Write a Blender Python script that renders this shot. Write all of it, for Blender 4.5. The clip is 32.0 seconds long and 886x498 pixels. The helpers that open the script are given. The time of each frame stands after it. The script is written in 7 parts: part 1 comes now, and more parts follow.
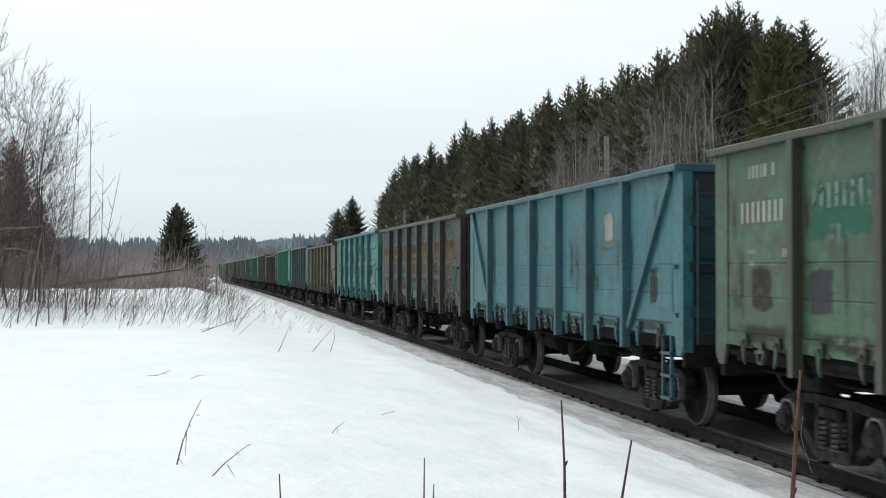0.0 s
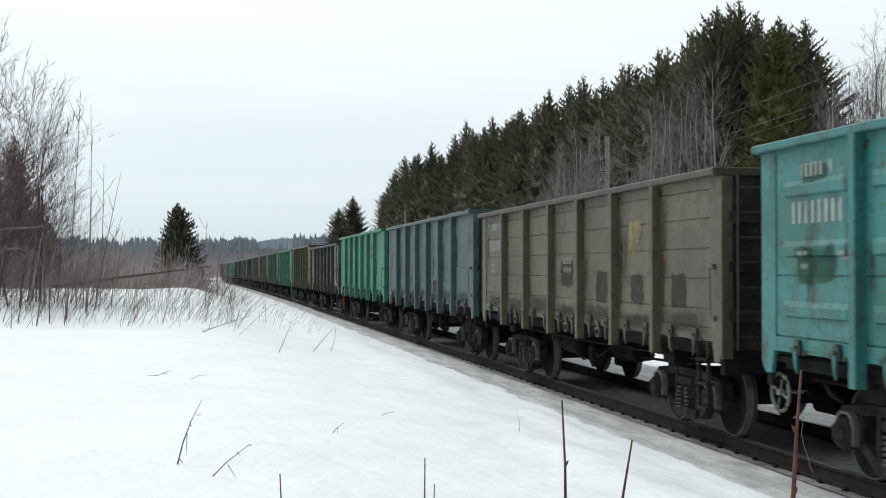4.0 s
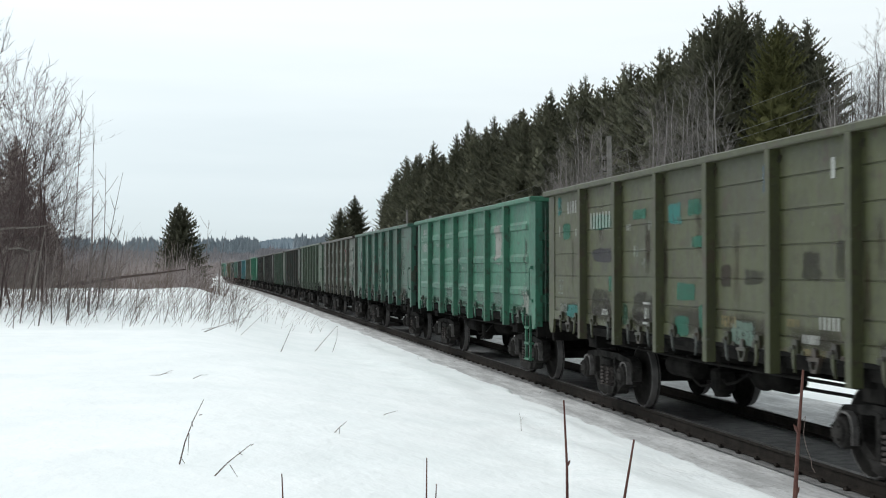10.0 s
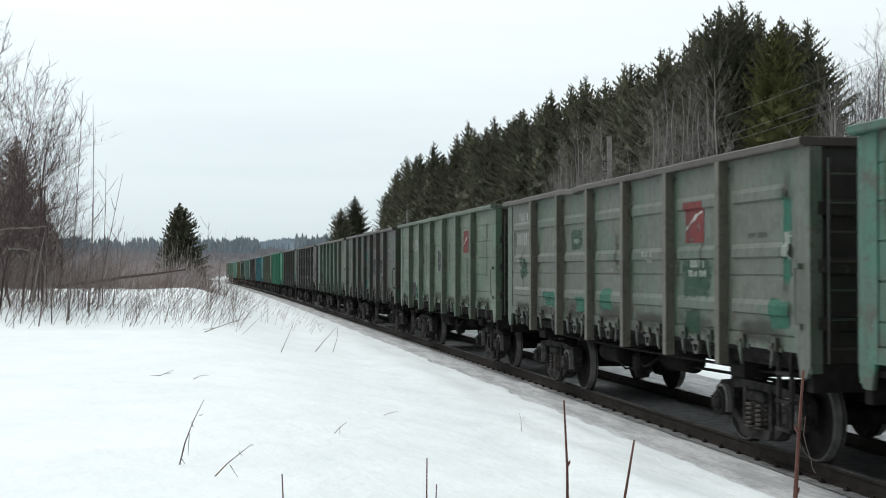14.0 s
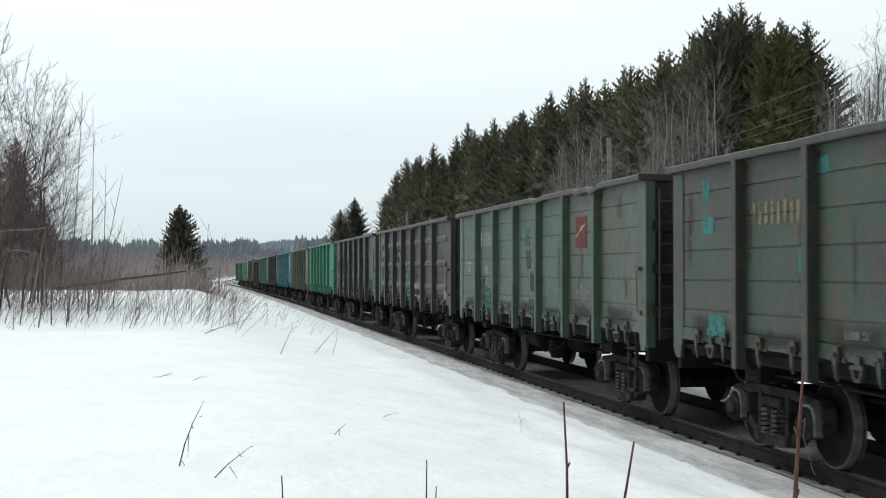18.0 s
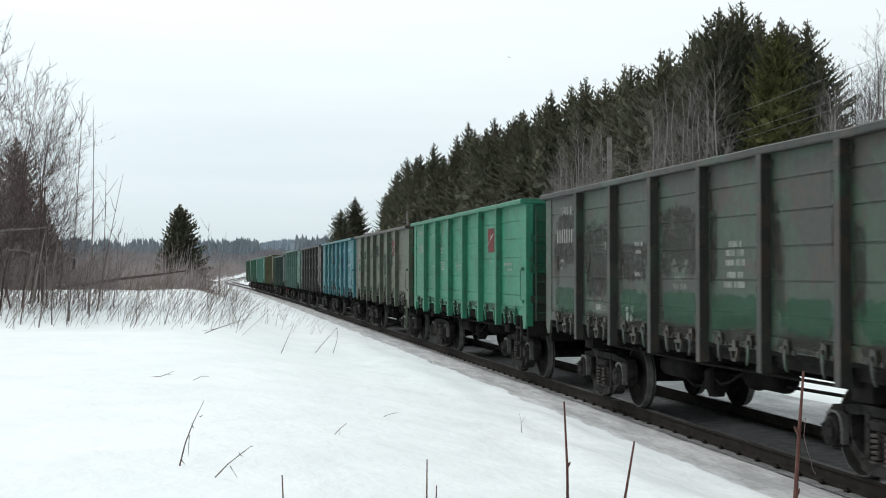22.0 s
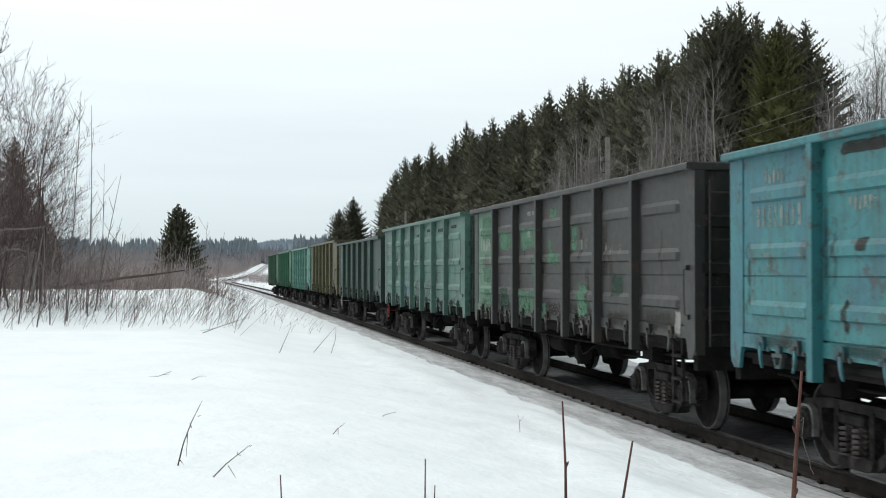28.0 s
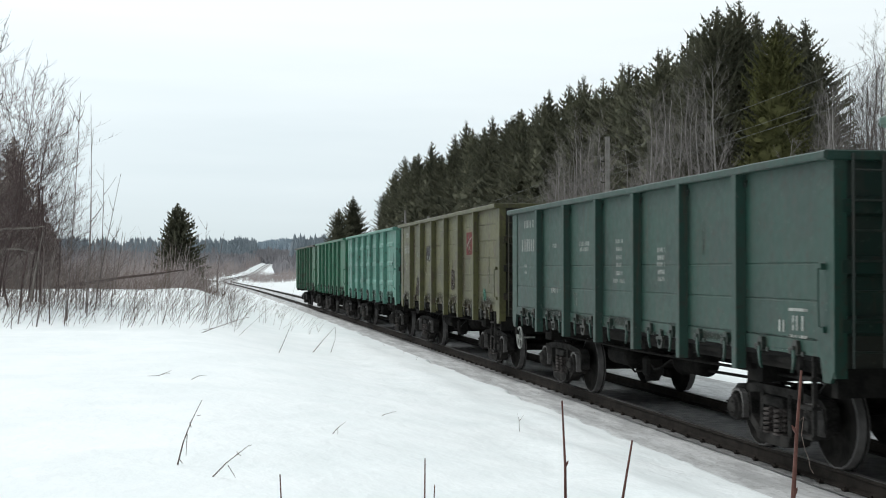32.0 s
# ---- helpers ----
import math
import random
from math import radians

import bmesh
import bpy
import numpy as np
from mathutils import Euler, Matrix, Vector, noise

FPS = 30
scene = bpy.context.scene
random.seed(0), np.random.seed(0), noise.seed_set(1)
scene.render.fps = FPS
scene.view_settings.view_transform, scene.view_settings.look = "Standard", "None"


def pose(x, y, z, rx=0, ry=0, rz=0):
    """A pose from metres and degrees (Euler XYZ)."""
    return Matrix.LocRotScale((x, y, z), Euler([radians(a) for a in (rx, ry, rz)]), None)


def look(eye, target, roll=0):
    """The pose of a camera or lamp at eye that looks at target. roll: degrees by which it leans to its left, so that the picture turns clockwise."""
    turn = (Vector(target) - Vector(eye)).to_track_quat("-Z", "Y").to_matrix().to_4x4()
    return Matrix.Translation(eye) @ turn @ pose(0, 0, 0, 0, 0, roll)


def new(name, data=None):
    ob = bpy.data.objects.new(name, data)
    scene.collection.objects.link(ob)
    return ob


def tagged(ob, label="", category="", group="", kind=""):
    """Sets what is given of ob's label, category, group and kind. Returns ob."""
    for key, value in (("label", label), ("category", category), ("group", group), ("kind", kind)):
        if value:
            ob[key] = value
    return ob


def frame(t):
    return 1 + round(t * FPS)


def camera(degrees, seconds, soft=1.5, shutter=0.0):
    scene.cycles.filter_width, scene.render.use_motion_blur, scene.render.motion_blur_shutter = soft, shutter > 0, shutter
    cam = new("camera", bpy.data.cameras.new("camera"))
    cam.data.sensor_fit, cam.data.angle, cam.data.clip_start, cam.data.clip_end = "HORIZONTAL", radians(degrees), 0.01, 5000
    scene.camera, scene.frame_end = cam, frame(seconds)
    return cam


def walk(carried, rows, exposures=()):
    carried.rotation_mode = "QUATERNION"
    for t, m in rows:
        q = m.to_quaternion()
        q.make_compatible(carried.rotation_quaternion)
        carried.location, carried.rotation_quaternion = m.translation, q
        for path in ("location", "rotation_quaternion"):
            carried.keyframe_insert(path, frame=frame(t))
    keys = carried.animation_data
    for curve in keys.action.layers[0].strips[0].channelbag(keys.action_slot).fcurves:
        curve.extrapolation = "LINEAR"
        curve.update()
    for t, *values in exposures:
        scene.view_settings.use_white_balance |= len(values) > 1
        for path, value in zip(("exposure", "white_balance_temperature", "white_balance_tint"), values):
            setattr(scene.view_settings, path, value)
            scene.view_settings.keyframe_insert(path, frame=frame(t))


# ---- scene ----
# ---------------------------------------------------------------- track line and train timing
DUR = 32.0


def hermite(y, y0, p0, m0, y1, p1, m1):
    h = y1 - y0
    t = (y - y0) / h
    return ((2 * t ** 3 - 3 * t * t + 1) * p0 + (t ** 3 - 2 * t * t + t) * h * m0
            + (3 * t * t - 2 * t ** 3) * p1 + (t ** 3 - t * t) * h * m1)


def track_x(y):
    """Centre line of the track, metres to the right of the camera."""
    if y < 0:
        return 7.394
    if y < 200:
        return 7.394 - 0.32e-4 * y * y
    if y < 262:
        return hermite(y, 200, 6.114, -0.0128, 262, 5.0, 0.004)
    if y < 420:
        return hermite(y, 262, 5.0, 0.004, 420, 15.4, 0.078)
    if y < 700:
        return hermite(y, 420, 15.4, 0.078, 700, 36.9, 0.08)
    return 36.9 + 0.08 * (y - 700)


def track_z(y):
    if y < 0:
        return 0.0
    if y < 200:
        return -0.6e-5 * y * y
    if y < 262:
        return hermite(y, 200, -0.24, -0.0024, 262, -0.22, 0.001)
    if y < 420:
        return hermite(y, 262, -0.22, 0.001, 420, 0.55, 0.012)
    if y < 560:
        return hermite(y, 420, 0.55, 0.012, 560, 3.5, 0.019)
    return 3.5 + 0.019 * (y - 560)


def travelled(t):
    """Metres that the train has rolled since 19 s (it slows down gently)."""
    d = t - 19
    return V0 * d + V1 * d ** 2 / 2 + V2 * d ** 3 / 6 + V3 * d ** 4 / 24


V0, V1, V2, V3 = 8.93234, -0.098718, 0.000236, -0.0001264
PITCH = 13.92
FIRST = -180.722      # centre of the leading wagon at 19 s
# slack in the couplings, in metres
SLACK = {1: -0.04, 5: -0.13, 6: -0.09, 8: 0.14, 10: 0.12, 14: -0.04, 16: -0.20, 17: 0.14, 18: 0.06, 22: -0.04}

# ---------------------------------------------------------------- camera
cam = camera(38.0, DUR, soft=1.05, shutter=0.2)
EYE = Vector((0.0, 0.0, 2.09))
YAW, TILT = 10.62, 0.897
DRIFT = [(0, 0, 0), (3.5, 1, 0), (6, 1.7, 0), (9, 3.8, -0.3), (13, 4.8, -0.3), (14.5, 4.5, 0.8), (16.5, 4.2, 3), (20, 4.2, 2.7),
         (23, 5, 2), (25.5, 4, 1.8), (28, 1.8, 1.6), (30, 0.8, 1.5), (32, 1.2, 0.8)]
PER = 2277.0


def aim(dx, dy):
    yaw = radians(YAW) - dx / PER
    tilt = radians(TILT) + dy / PER
    d = Vector((math.sin(yaw) * math.cos(tilt), math.cos(yaw) * math.cos(tilt), math.sin(tilt)))
    return look(EYE, EYE + d * 100)


walk(cam, [(t, aim(dx, dy)) for t, dx, dy in DRIFT])

# ---------------------------------------------------------------- sky and light: overcast
world = bpy.data.worlds.new("overcast_sky")
scene.world = world
world.use_nodes = True
wn, wl = world.node_tree.nodes, world.node_tree.links
wn.clear()
w_out = wn.new("ShaderNodeOutputWorld")
w_bg = wn.new("ShaderNodeBackground")
w_sky = wn.new("ShaderNodeTexSky")
w_sky.sky_type = 'NISHITA'
w_sky.sun_disc = False
w_sky.sun_elevation, w_sky.sun_rotation = radians(50), radians(315)
w_scale = wn.new("ShaderNodeVectorMath")
w_scale.operation = 'SCALE'
w_scale.inputs[3].default_value = 0.10
wl.new(w_sky.outputs[0], w_scale.inputs[0])
w_tc = wn.new("ShaderNodeTexCoord")
w_sep = wn.new("ShaderNodeSeparateXYZ")
wl.new(w_tc.outputs["Generated"], w_sep.inputs[0])
w_ramp = wn.new("ShaderNodeValToRGB")
w_ramp.color_ramp.elements[0].position, w_ramp.color_ramp.elements[0].color = 0.0, (0.66, 0.76, 0.80, 1)
w_ramp.color_ramp.elements[1].position, w_ramp.color_ramp.elements[1].color = 0.185, (0.98, 1.06, 1.08, 1)
mid = w_ramp.color_ramp.elements.new(0.06)
mid.color = (0.74, 0.835, 0.88, 1)
w_map = wn.new("ShaderNodeMapping")
w_map.inputs["Scale"].default_value = (2.2, 2.2, 22)
wl.new(w_tc.outputs["Generated"], w_map.inputs[0])
w_noise = wn.new("ShaderNodeTexNoise")
w_noise.inputs["Scale"].default_value = 1.2
w_noise.inputs["Detail"].default_value = 4
wl.new(w_map.outputs[0], w_noise.inputs["Vector"])
w_add = wn.new("ShaderNodeMath")
w_add.operation = 'MULTIPLY_ADD'
wl.new(w_noise.outputs[0], w_add.inputs[0])
w_add.inputs[1].default_value = 0.11
w_off = wn.new("ShaderNodeMath")
w_off.operation = 'SUBTRACT'
wl.new(w_sep.outputs[2], w_off.inputs[0])
w_off.inputs[1].default_value = 0.055
wl.new(w_off.outputs[0], w_add.inputs[2])
wl.new(w_add.outputs[0], w_ramp.inputs[0])
w_mix = wn.new("ShaderNodeMixRGB")
w_mix.inputs[0].default_value = 0.93
wl.new(w_scale.outputs[0], w_mix.inputs[1])
wl.new(w_ramp.outputs[0], w_mix.inputs[2])
# the cloud is thinner, and so brighter, towards the veiled sun
w_dot = wn.new("ShaderNodeVectorMath")
w_dot.operation = 'DOT_PRODUCT'
wl.new(w_tc.outputs["Generated"], w_dot.inputs[0])
w_dot.inputs[1].default_value = (-0.35, 0.94, 0.0)
w_veil = wn.new("ShaderNodeMath")
w_veil.operation = 'MULTIPLY_ADD'
wl.new(w_dot.outputs["Value"], w_veil.inputs[0])
w_veil.inputs[1].default_value, w_veil.inputs[2].default_value = 0.32, 0.72
w_fall = wn.new("ShaderNodeVectorMath")
w_fall.operation = 'SCALE'
wl.new(w_mix.outputs[0], w_fall.inputs[0])
wl.new(w_veil.outputs[0], w_fall.inputs[3])
wl.new(w_fall.outputs[0], w_bg.inputs[0])
w_bg.inputs[1].default_value = 1.04
wl.new(w_bg.outputs[0], w_out.inputs[0])

sun = new("sun", bpy.data.lights.new("sun", 'SUN'))
sun.data.energy, sun.data.angle, sun.data.color = 1.55, radians(25), (1.0, 0.985, 0.96)
sun.matrix_basis = look((0, 0, 0), (0.6, -0.6, -1.0))


# ---------------------------------------------------------------- materials
def srgb(r, g, b, k=1.0):
    def lin(v):
        v /= 255.0
        return v / 12.92 if v <= 0.04045 else ((v + 0.055) / 1.055) ** 2.4
    return (lin(r) * k, lin(g) * k, lin(b) * k, 1.0)


class Nodes:
    """Short-hand for building a node material."""

    def __init__(self, name, rough=0.8, metal=0.0, spec=0.3):
        self.mat = bpy.data.materials.new(name)
        self.mat.use_nodes = True
        self.n, self.l = self.mat.node_tree.nodes, self.mat.node_tree.links
        self.bsdf = self.n["Principled BSDF"]
        self.bsdf.inputs["Roughness"].default_value = rough
        self.bsdf.inputs["Metallic"].default_value = metal
        self.bsdf.inputs["Specular IOR Level"].default_value = spec
        self.tc = self.n.new("ShaderNodeTexCoord").outputs["Object"]

    def mapped(self, scale, loc=(0, 0, 0)):
        m = self.n.new("ShaderNodeMapping")
        m.inputs["Scale"].default_value = scale
        m.inputs["Location"].default_value = loc
        self.l.new(self.tc, m.inputs[0])
        return m.outputs[0]

    def rand(self):
        return self.n.new("ShaderNodeObjectInfo").outputs["Random"]

    def math(self, op, a, b):
        m = self.n.new("ShaderNodeMath")
        m.operation = op
        for i, v in enumerate((a, b)):
            if isinstance(v, (int, float)):
                m.inputs[i].default_value = v
            else:
                self.l.new(v, m.inputs[i])
        return m.outputs[0]

    def noise(self, scale, detail=4, vec=None, w=None, rough=0.55):
        t = self.n.new("ShaderNodeTexNoise")
        t.noise_dimensions = '4D' if w is not None else '3D'
        t.inputs["Scale"].default_value, t.inputs["Detail"].default_value = scale, detail
        t.inputs["Roughness"].default_value = rough
        self.l.new(vec if vec is not None else self.tc, t.inputs["Vector"])
        if w is not None:
            if isinstance(w, (int, float)):
                t.inputs["W"].default_value = w
            else:
                self.l.new(w, t.inputs["W"])
        return t.outputs[0]

    def step(self, value, lo, hi):
        m = self.n.new("ShaderNodeMapRange")
        m.interpolation_type = 'SMOOTHSTEP'
        self.l.new(value, m.inputs[0])
        m.inputs[1].default_value, m.inputs[2].default_value = lo, hi
        return m.outputs[0]

    def mix(self, fac, a, b):
        m = self.n.new("ShaderNodeMixRGB")
        if isinstance(fac, (int, float)):
            m.inputs[0].default_value = fac
        else:
            self.l.new(fac, m.inputs[0])
        for i, v in ((1, a), (2, b)):
            if isinstance(v, tuple):
                m.inputs[i].default_value = v
            else:
                self.l.new(v, m.inputs[i])
        return m.outputs[0]

    def colour(self, out):
        if isinstance(out, tuple):
            self.bsdf.inputs["Base Color"].default_value = out
        else:
            self.l.new(out, self.bsdf.inputs["Base Color"])

    def bump(self, height, strength, dist):
        b = self.n.new("ShaderNodeBump")
        b.inputs["Strength"].default_value, b.inputs["Distance"].default_value = strength, dist
        self.l.new(height, b.inputs["Height"])
        self.l.new(b.outputs[0], self.bsdf.inputs["Normal"])


def simple_mat(name, a, b, scale=3.0, rough=0.85, bump=0.3, dist=0.01, spec=0.25, per_object=0.0, metal=0.0):
    """Two colours mingled at two scales, with a fine relief."""
    k = Nodes(name, rough, metal, spec)
    w = k.math('MULTIPLY', k.rand(), 40.0)
    f = k.noise(scale, 6, w=w)
    g = k.noise(scale * 9, 3, w=w)
    fac = k.math('ADD', k.math('MULTIPLY', f, 0.7), k.math('MULTIPLY', g, 0.3))
    col = k.mix(k.step(fac, 0.36, 0.64), a, b)
    if per_object:
        hsv = k.n.new("ShaderNodeHueSaturation")
        k.l.new(col, hsv.inputs["Color"])
        k.l.new(k.math('ADD', k.math('MULTIPLY', k.rand(), per_object), 1 - per_object / 2), hsv.inputs["Value"])
        col = hsv.outputs[0]
    k.colour(col)
    if bump:
        k.bump(g, bump, dist)
    return k.mat


def paint_mat(name, base, alt, patch, patch_cut, rust_cut, dirt, seed):
    """Old wagon paint: fading, repainted patches, streaks of grime, rust through it."""
    k = Nodes(name, 0.55, 0.0, 0.5)
    w = k.math('ADD', k.math('MULTIPLY', k.rand(), 60.0), seed * 7.3)
    big = k.noise(0.9, 3, w=w)
    fine = k.noise(9.0, 5, w=w)
    col = k.mix(k.step(big, 0.3, 0.7), base, alt)
    patches = k.noise(0.75, 1.5, w=k.math('ADD', w, 11.0), rough=0.4)
    edge = k.math('ADD', patches, k.math('MULTIPLY', k.math('SUBTRACT', fine, 0.5), 0.10))
    col = k.mix(k.math('MULTIPLY', k.step(edge, patch_cut, patch_cut + 0.025), 0.85), col, patch)
    mott = k.noise(4.0, 8, w=k.math('ADD', w, 5.0), rough=0.68)
    col = k.mix(k.math('MULTIPLY', k.step(mott, 0.52, 0.58), 0.08 + dirt * 1.0), col, k.mix(0.62, base, srgb(50, 45, 40, 0.7)))
    streak = k.noise(1.0, 6, vec=k.mapped((9, 9, 0.7)), w=w, rough=0.65)
    col = k.mix(k.math('MULTIPLY', k.step(streak, 0.46, 0.64), dirt), col, srgb(58, 55, 48, 0.75))
    blot = k.noise(2.6, 6, w=k.math('ADD', w, 23.0), rough=0.65)
    col = k.mix(k.math('MULTIPLY', k.step(blot, rust_cut, rust_cut + 0.03), 0.62), col, srgb(72, 57, 47, 0.7))
    run = k.noise(1.0, 5, vec=k.mapped((16, 16, 0.9)), w=k.math('ADD', w, 31.0), rough=0.6)
    col = k.mix(k.math('MULTIPLY', k.step(run, 0.60, 0.68), 0.30 + dirt * 0.6), col, srgb(84, 66, 52, 0.6))
    speck = k.noise(11.0, 4, w=w, rough=0.7)
    col = k.mix(k.math('MULTIPLY', k.step(speck, 0.58, 0.62), 0.35 + dirt * 0.5), col, srgb(64, 50, 42, 0.6))
    chip = k.noise(13.0, 6, w=k.math('ADD', w, 47.0), rough=0.75)
    col = k.mix(k.math('MULTIPLY', k.step(chip, 0.60, 0.64), 0.35), col, k.mix(0.45, base, srgb(170, 172, 164, 0.6)))
    k.colour(col)
    k.l.new(k.math('ADD', k.math('MULTIPLY', fine, 0.28), 0.36), k.bsdf.inputs["Roughness"])
    k.bump(k.math('ADD', k.math('MULTIPLY', big, 2.0), k.math('MULTIPLY', blot, 0.4)), 0.35, 0.02)
    return k.mat


def worn_mat(name, a, b, k0=1.0, wear=0.40):
    """Brushed-on paint or stencil, partly worn off and grimy."""
    k = Nodes(name, 0.68, 0.0, 0.25)
    w = k.math('MULTIPLY', k.rand(), 40.0)
    big, fine = k.noise(2.2, 4, w=w), k.noise(11, 6, w=w, rough=0.7)
    col = k.mix(k.step(big, 0.35, 0.65), srgb(*a, k0), srgb(*b, k0))
    streak = k.noise(1.0, 6, vec=k.mapped((9, 9, 0.8)), w=w, rough=0.65)
    col = k.mix(k.math('MULTIPLY', k.step(streak, 0.45, 0.66), 0.55), col, srgb(60, 52, 46, 0.62))
    k.colour(col)
    hold = k.math('ADD', k.math('MULTIPLY', fine, 0.6), k.math('MULTIPLY', big, 0.4))
    k.l.new(k.math('MULTIPLY', k.step(hold, wear - 0.03, wear + 0.05), 0.92), k.bsdf.inputs["Alpha"])
    return k.mat


def brushed_mat(name, a, b, k0=0.5, worn=0.35, cover=0.74, soft=0.5):
    """Paint brushed or sprayed on a field of its own, thinning out raggedly towards its edge."""
    k = Nodes(name, 0.68, 0.0, 0.25)
    w = k.math('MULTIPLY', k.rand(), 40.0)
    big, fine = k.noise(1.8, 4, w=w), k.noise(9, 8, w=w, rough=0.75)
    col = k.mix(k.step(big, 0.35, 0.65), srgb(*a, k0), srgb(*b, k0))
    streak = k.noise(1.0, 6, vec=k.mapped((9, 9, 0.8)), w=w, rough=0.65)
    col = k.mix(k.math('MULTIPLY', k.step(streak, 0.48, 0.68), 0.45), col, srgb(60, 52, 46, 0.62))
    k.colour(col)
    sep = k.n.new("ShaderNodeSeparateXYZ")
    k.l.new(k.n.new("ShaderNodeTexCoord").outputs["Generated"], sep.inputs[0])
    pw = []
    for c in (1, 2):
        u = k.math('ABSOLUTE', k.math('MULTIPLY', k.math('SUBTRACT', sep.outputs[c], 0.5), 2.0), 0.0)
        pw.append(k.math('POWER', u, 6.0))
    rim = k.math('POWER', k.math('ADD', pw[0], pw[1]), 0.1667)
    hold = k.math('ADD', k.math('MULTIPLY', k.math('SUBTRACT', 1.0, rim), 2.2), k.math('ADD', k.math('MULTIPLY', k.math('SUBTRACT', fine, 0.5), 2.4), k.math('MULTIPLY', k.math('SUBTRACT', big, 0.5), 2.0)))
    wear = k.step(fine, worn - 0.05, worn + 0.12)
    k.l.new(k.math('MULTIPLY', k.math('MULTIPLY', k.step(hold, 0.16, soft), wear), cover), k.bsdf.inputs["Alpha"])
    return k.mat


def snow_mat(name, a, b, scale):
    k = Nodes(name, 0.75, 0.0, 0.3)
    f, g = k.noise(scale, 5), k.noise(scale * 14, 4)
    k.colour(k.mix(k.step(f, 0.3, 0.7), a, b))
    k.bsdf.inputs["Subsurface Weight"].default_value = 0.0
    h3 = k.noise(scale * 3.7, 4, vec=k.mapped((1, 0.6, 1)))
    k.bump(k.math('ADD', k.math('ADD', f, k.math('MULTIPLY', h3, 0.6)), k.math('MULTIPLY', g, 0.09)), 0.6, 0.10)
    return k.mat


M_SNOW = snow_mat("snow", (0.835, 0.88, 0.89, 1), (0.90, 0.935, 0.945, 1), 0.8)
kd = Nodes("dirty_snow", 0.85, 0, 0.2)
f1, f2 = kd.noise(1.6, 6, vec=kd.mapped((2.2, 0.45, 1)), rough=0.65), kd.noise(14, 5)
c1 = kd.mix(kd.step(f1, 0.32, 0.66), (0.68, 0.69, 0.695, 1), (0.42, 0.425, 0.43, 1))
kd.colour(kd.mix(kd.math('MULTIPLY', kd.step(f2, 0.52, 0.72), 0.5), c1, (0.22, 0.21, 0.20, 1)))
kd.bump(f2, 0.5, 0.03)
M_DIRTY = kd.mat
M_BED = simple_mat("grey_ballast", (0.19, 0.19, 0.19, 1), (0.33, 0.33, 0.33, 1), 6, 0.9, 0.8, 0.03)
M_RAIL = simple_mat("rail_steel", (0.018, 0.0155, 0.0135, 1), (0.036, 0.030, 0.026, 1), 5, 0.85, 0.2, 0.004, 0.12)
M_RAILTOP = simple_mat("rail_running_surface", (0.35, 0.35, 0.36, 1), (0.5, 0.5, 0.5, 1), 8, 0.32, 0.05, 0.001, 0.5, metal=0.9)
M_UNDER = simple_mat("grimy_underframe", (0.008, 0.0078, 0.0075, 1), (0.019, 0.018, 0.0165, 1), 4, 0.95, 0.3, 0.008, 0.06)
M_BOGIE = simple_mat("grimy_cast_steel", (0.012, 0.0115, 0.011, 1), (0.043, 0.041, 0.039, 1), 5, 0.95, 0.3, 0.008, 0.06)
M_WHEEL = simple_mat("wheel_steel", (0.010, 0.0095, 0.009, 1), (0.024, 0.0225, 0.021, 1), 6, 0.95, 0.3, 0.008, 0.06)
M_TREAD = simple_mat("worn_wheel_tread", (0.055, 0.053, 0.052, 1), (0.115, 0.11, 0.107, 1), 6, 0.55, 0.05, 0.002, 0.3, metal=0.3)
M_WORNSTEEL = simple_mat("scoured_lever_steel", (0.03, 0.034, 0.032, 1), (0.095, 0.10, 0.092, 1), 9, 0.75, 0.2, 0.004, 0.2)
M_SPRING = simple_mat("rusty_spring_steel", (0.035, 0.030, 0.028, 1), (0.095, 0.083, 0.078, 1), 6, 0.8, 0.2, 0.005, 0.2)
M_WEAR = simple_mat("scuffed_cast_steel", (0.09, 0.085, 0.082, 1), (0.17, 0.165, 0.16, 1), 8, 0.7, 0.2, 0.005, 0.2)
M_RED = simple_mat("red_paint", srgb(128, 42, 46, 0.5), srgb(150, 62, 62, 0.5), 6, 0.6, 0.1, 0.003)
M_LOGO = worn_mat("faded_red_emblem", (148, 58, 60), (158, 70, 70), 0.42, 0.42)
M_STENCIL = worn_mat("white_stencil_paint", (200, 204, 198), (215, 218, 212), 0.58, 0.4)
M_FADED = worn_mat("faded_stencil_paint", (150, 158, 150), (170, 176, 166), 0.6, 0.46)
M_YELLOW = worn_mat("yellowed_stencil_paint", (150, 138, 100), (170, 156, 118), 0.6, 0.44)
M_DARKPLATE = worn_mat("dark_data_plate", (60, 68, 76), (70, 76, 82), 0.6, 0.3)
M_GREENP = brushed_mat("dark_green_repaint", (38, 96, 74), (50, 106, 82), 0.44, 0.36, 0.62)
M_GRIME = brushed_mat("caked_grime", (52, 46, 41), (64, 54, 46), 0.5, 0.34, 0.50, 1.5)
M_RUN = brushed_mat("rust_run", (90, 70, 56), (74, 60, 50), 0.5, 0.40, 0.42, 1.6)
M_ORANGE = brushed_mat("orange_smear", (128, 84, 50), (110, 66, 44), 0.55, 0.42)
M_OCHRE = brushed_mat("ochre_repaint", (122, 112, 60), (128, 102, 54), 0.52, 0.36)
M_GREYP = brushed_mat("grey_repaint", (72, 72, 80), (84, 82, 88), 0.56, 0.36)
M_BROWNP = brushed_mat("brown_bare_patch", (62, 53, 48), (74, 63, 55), 0.56, 0.36)
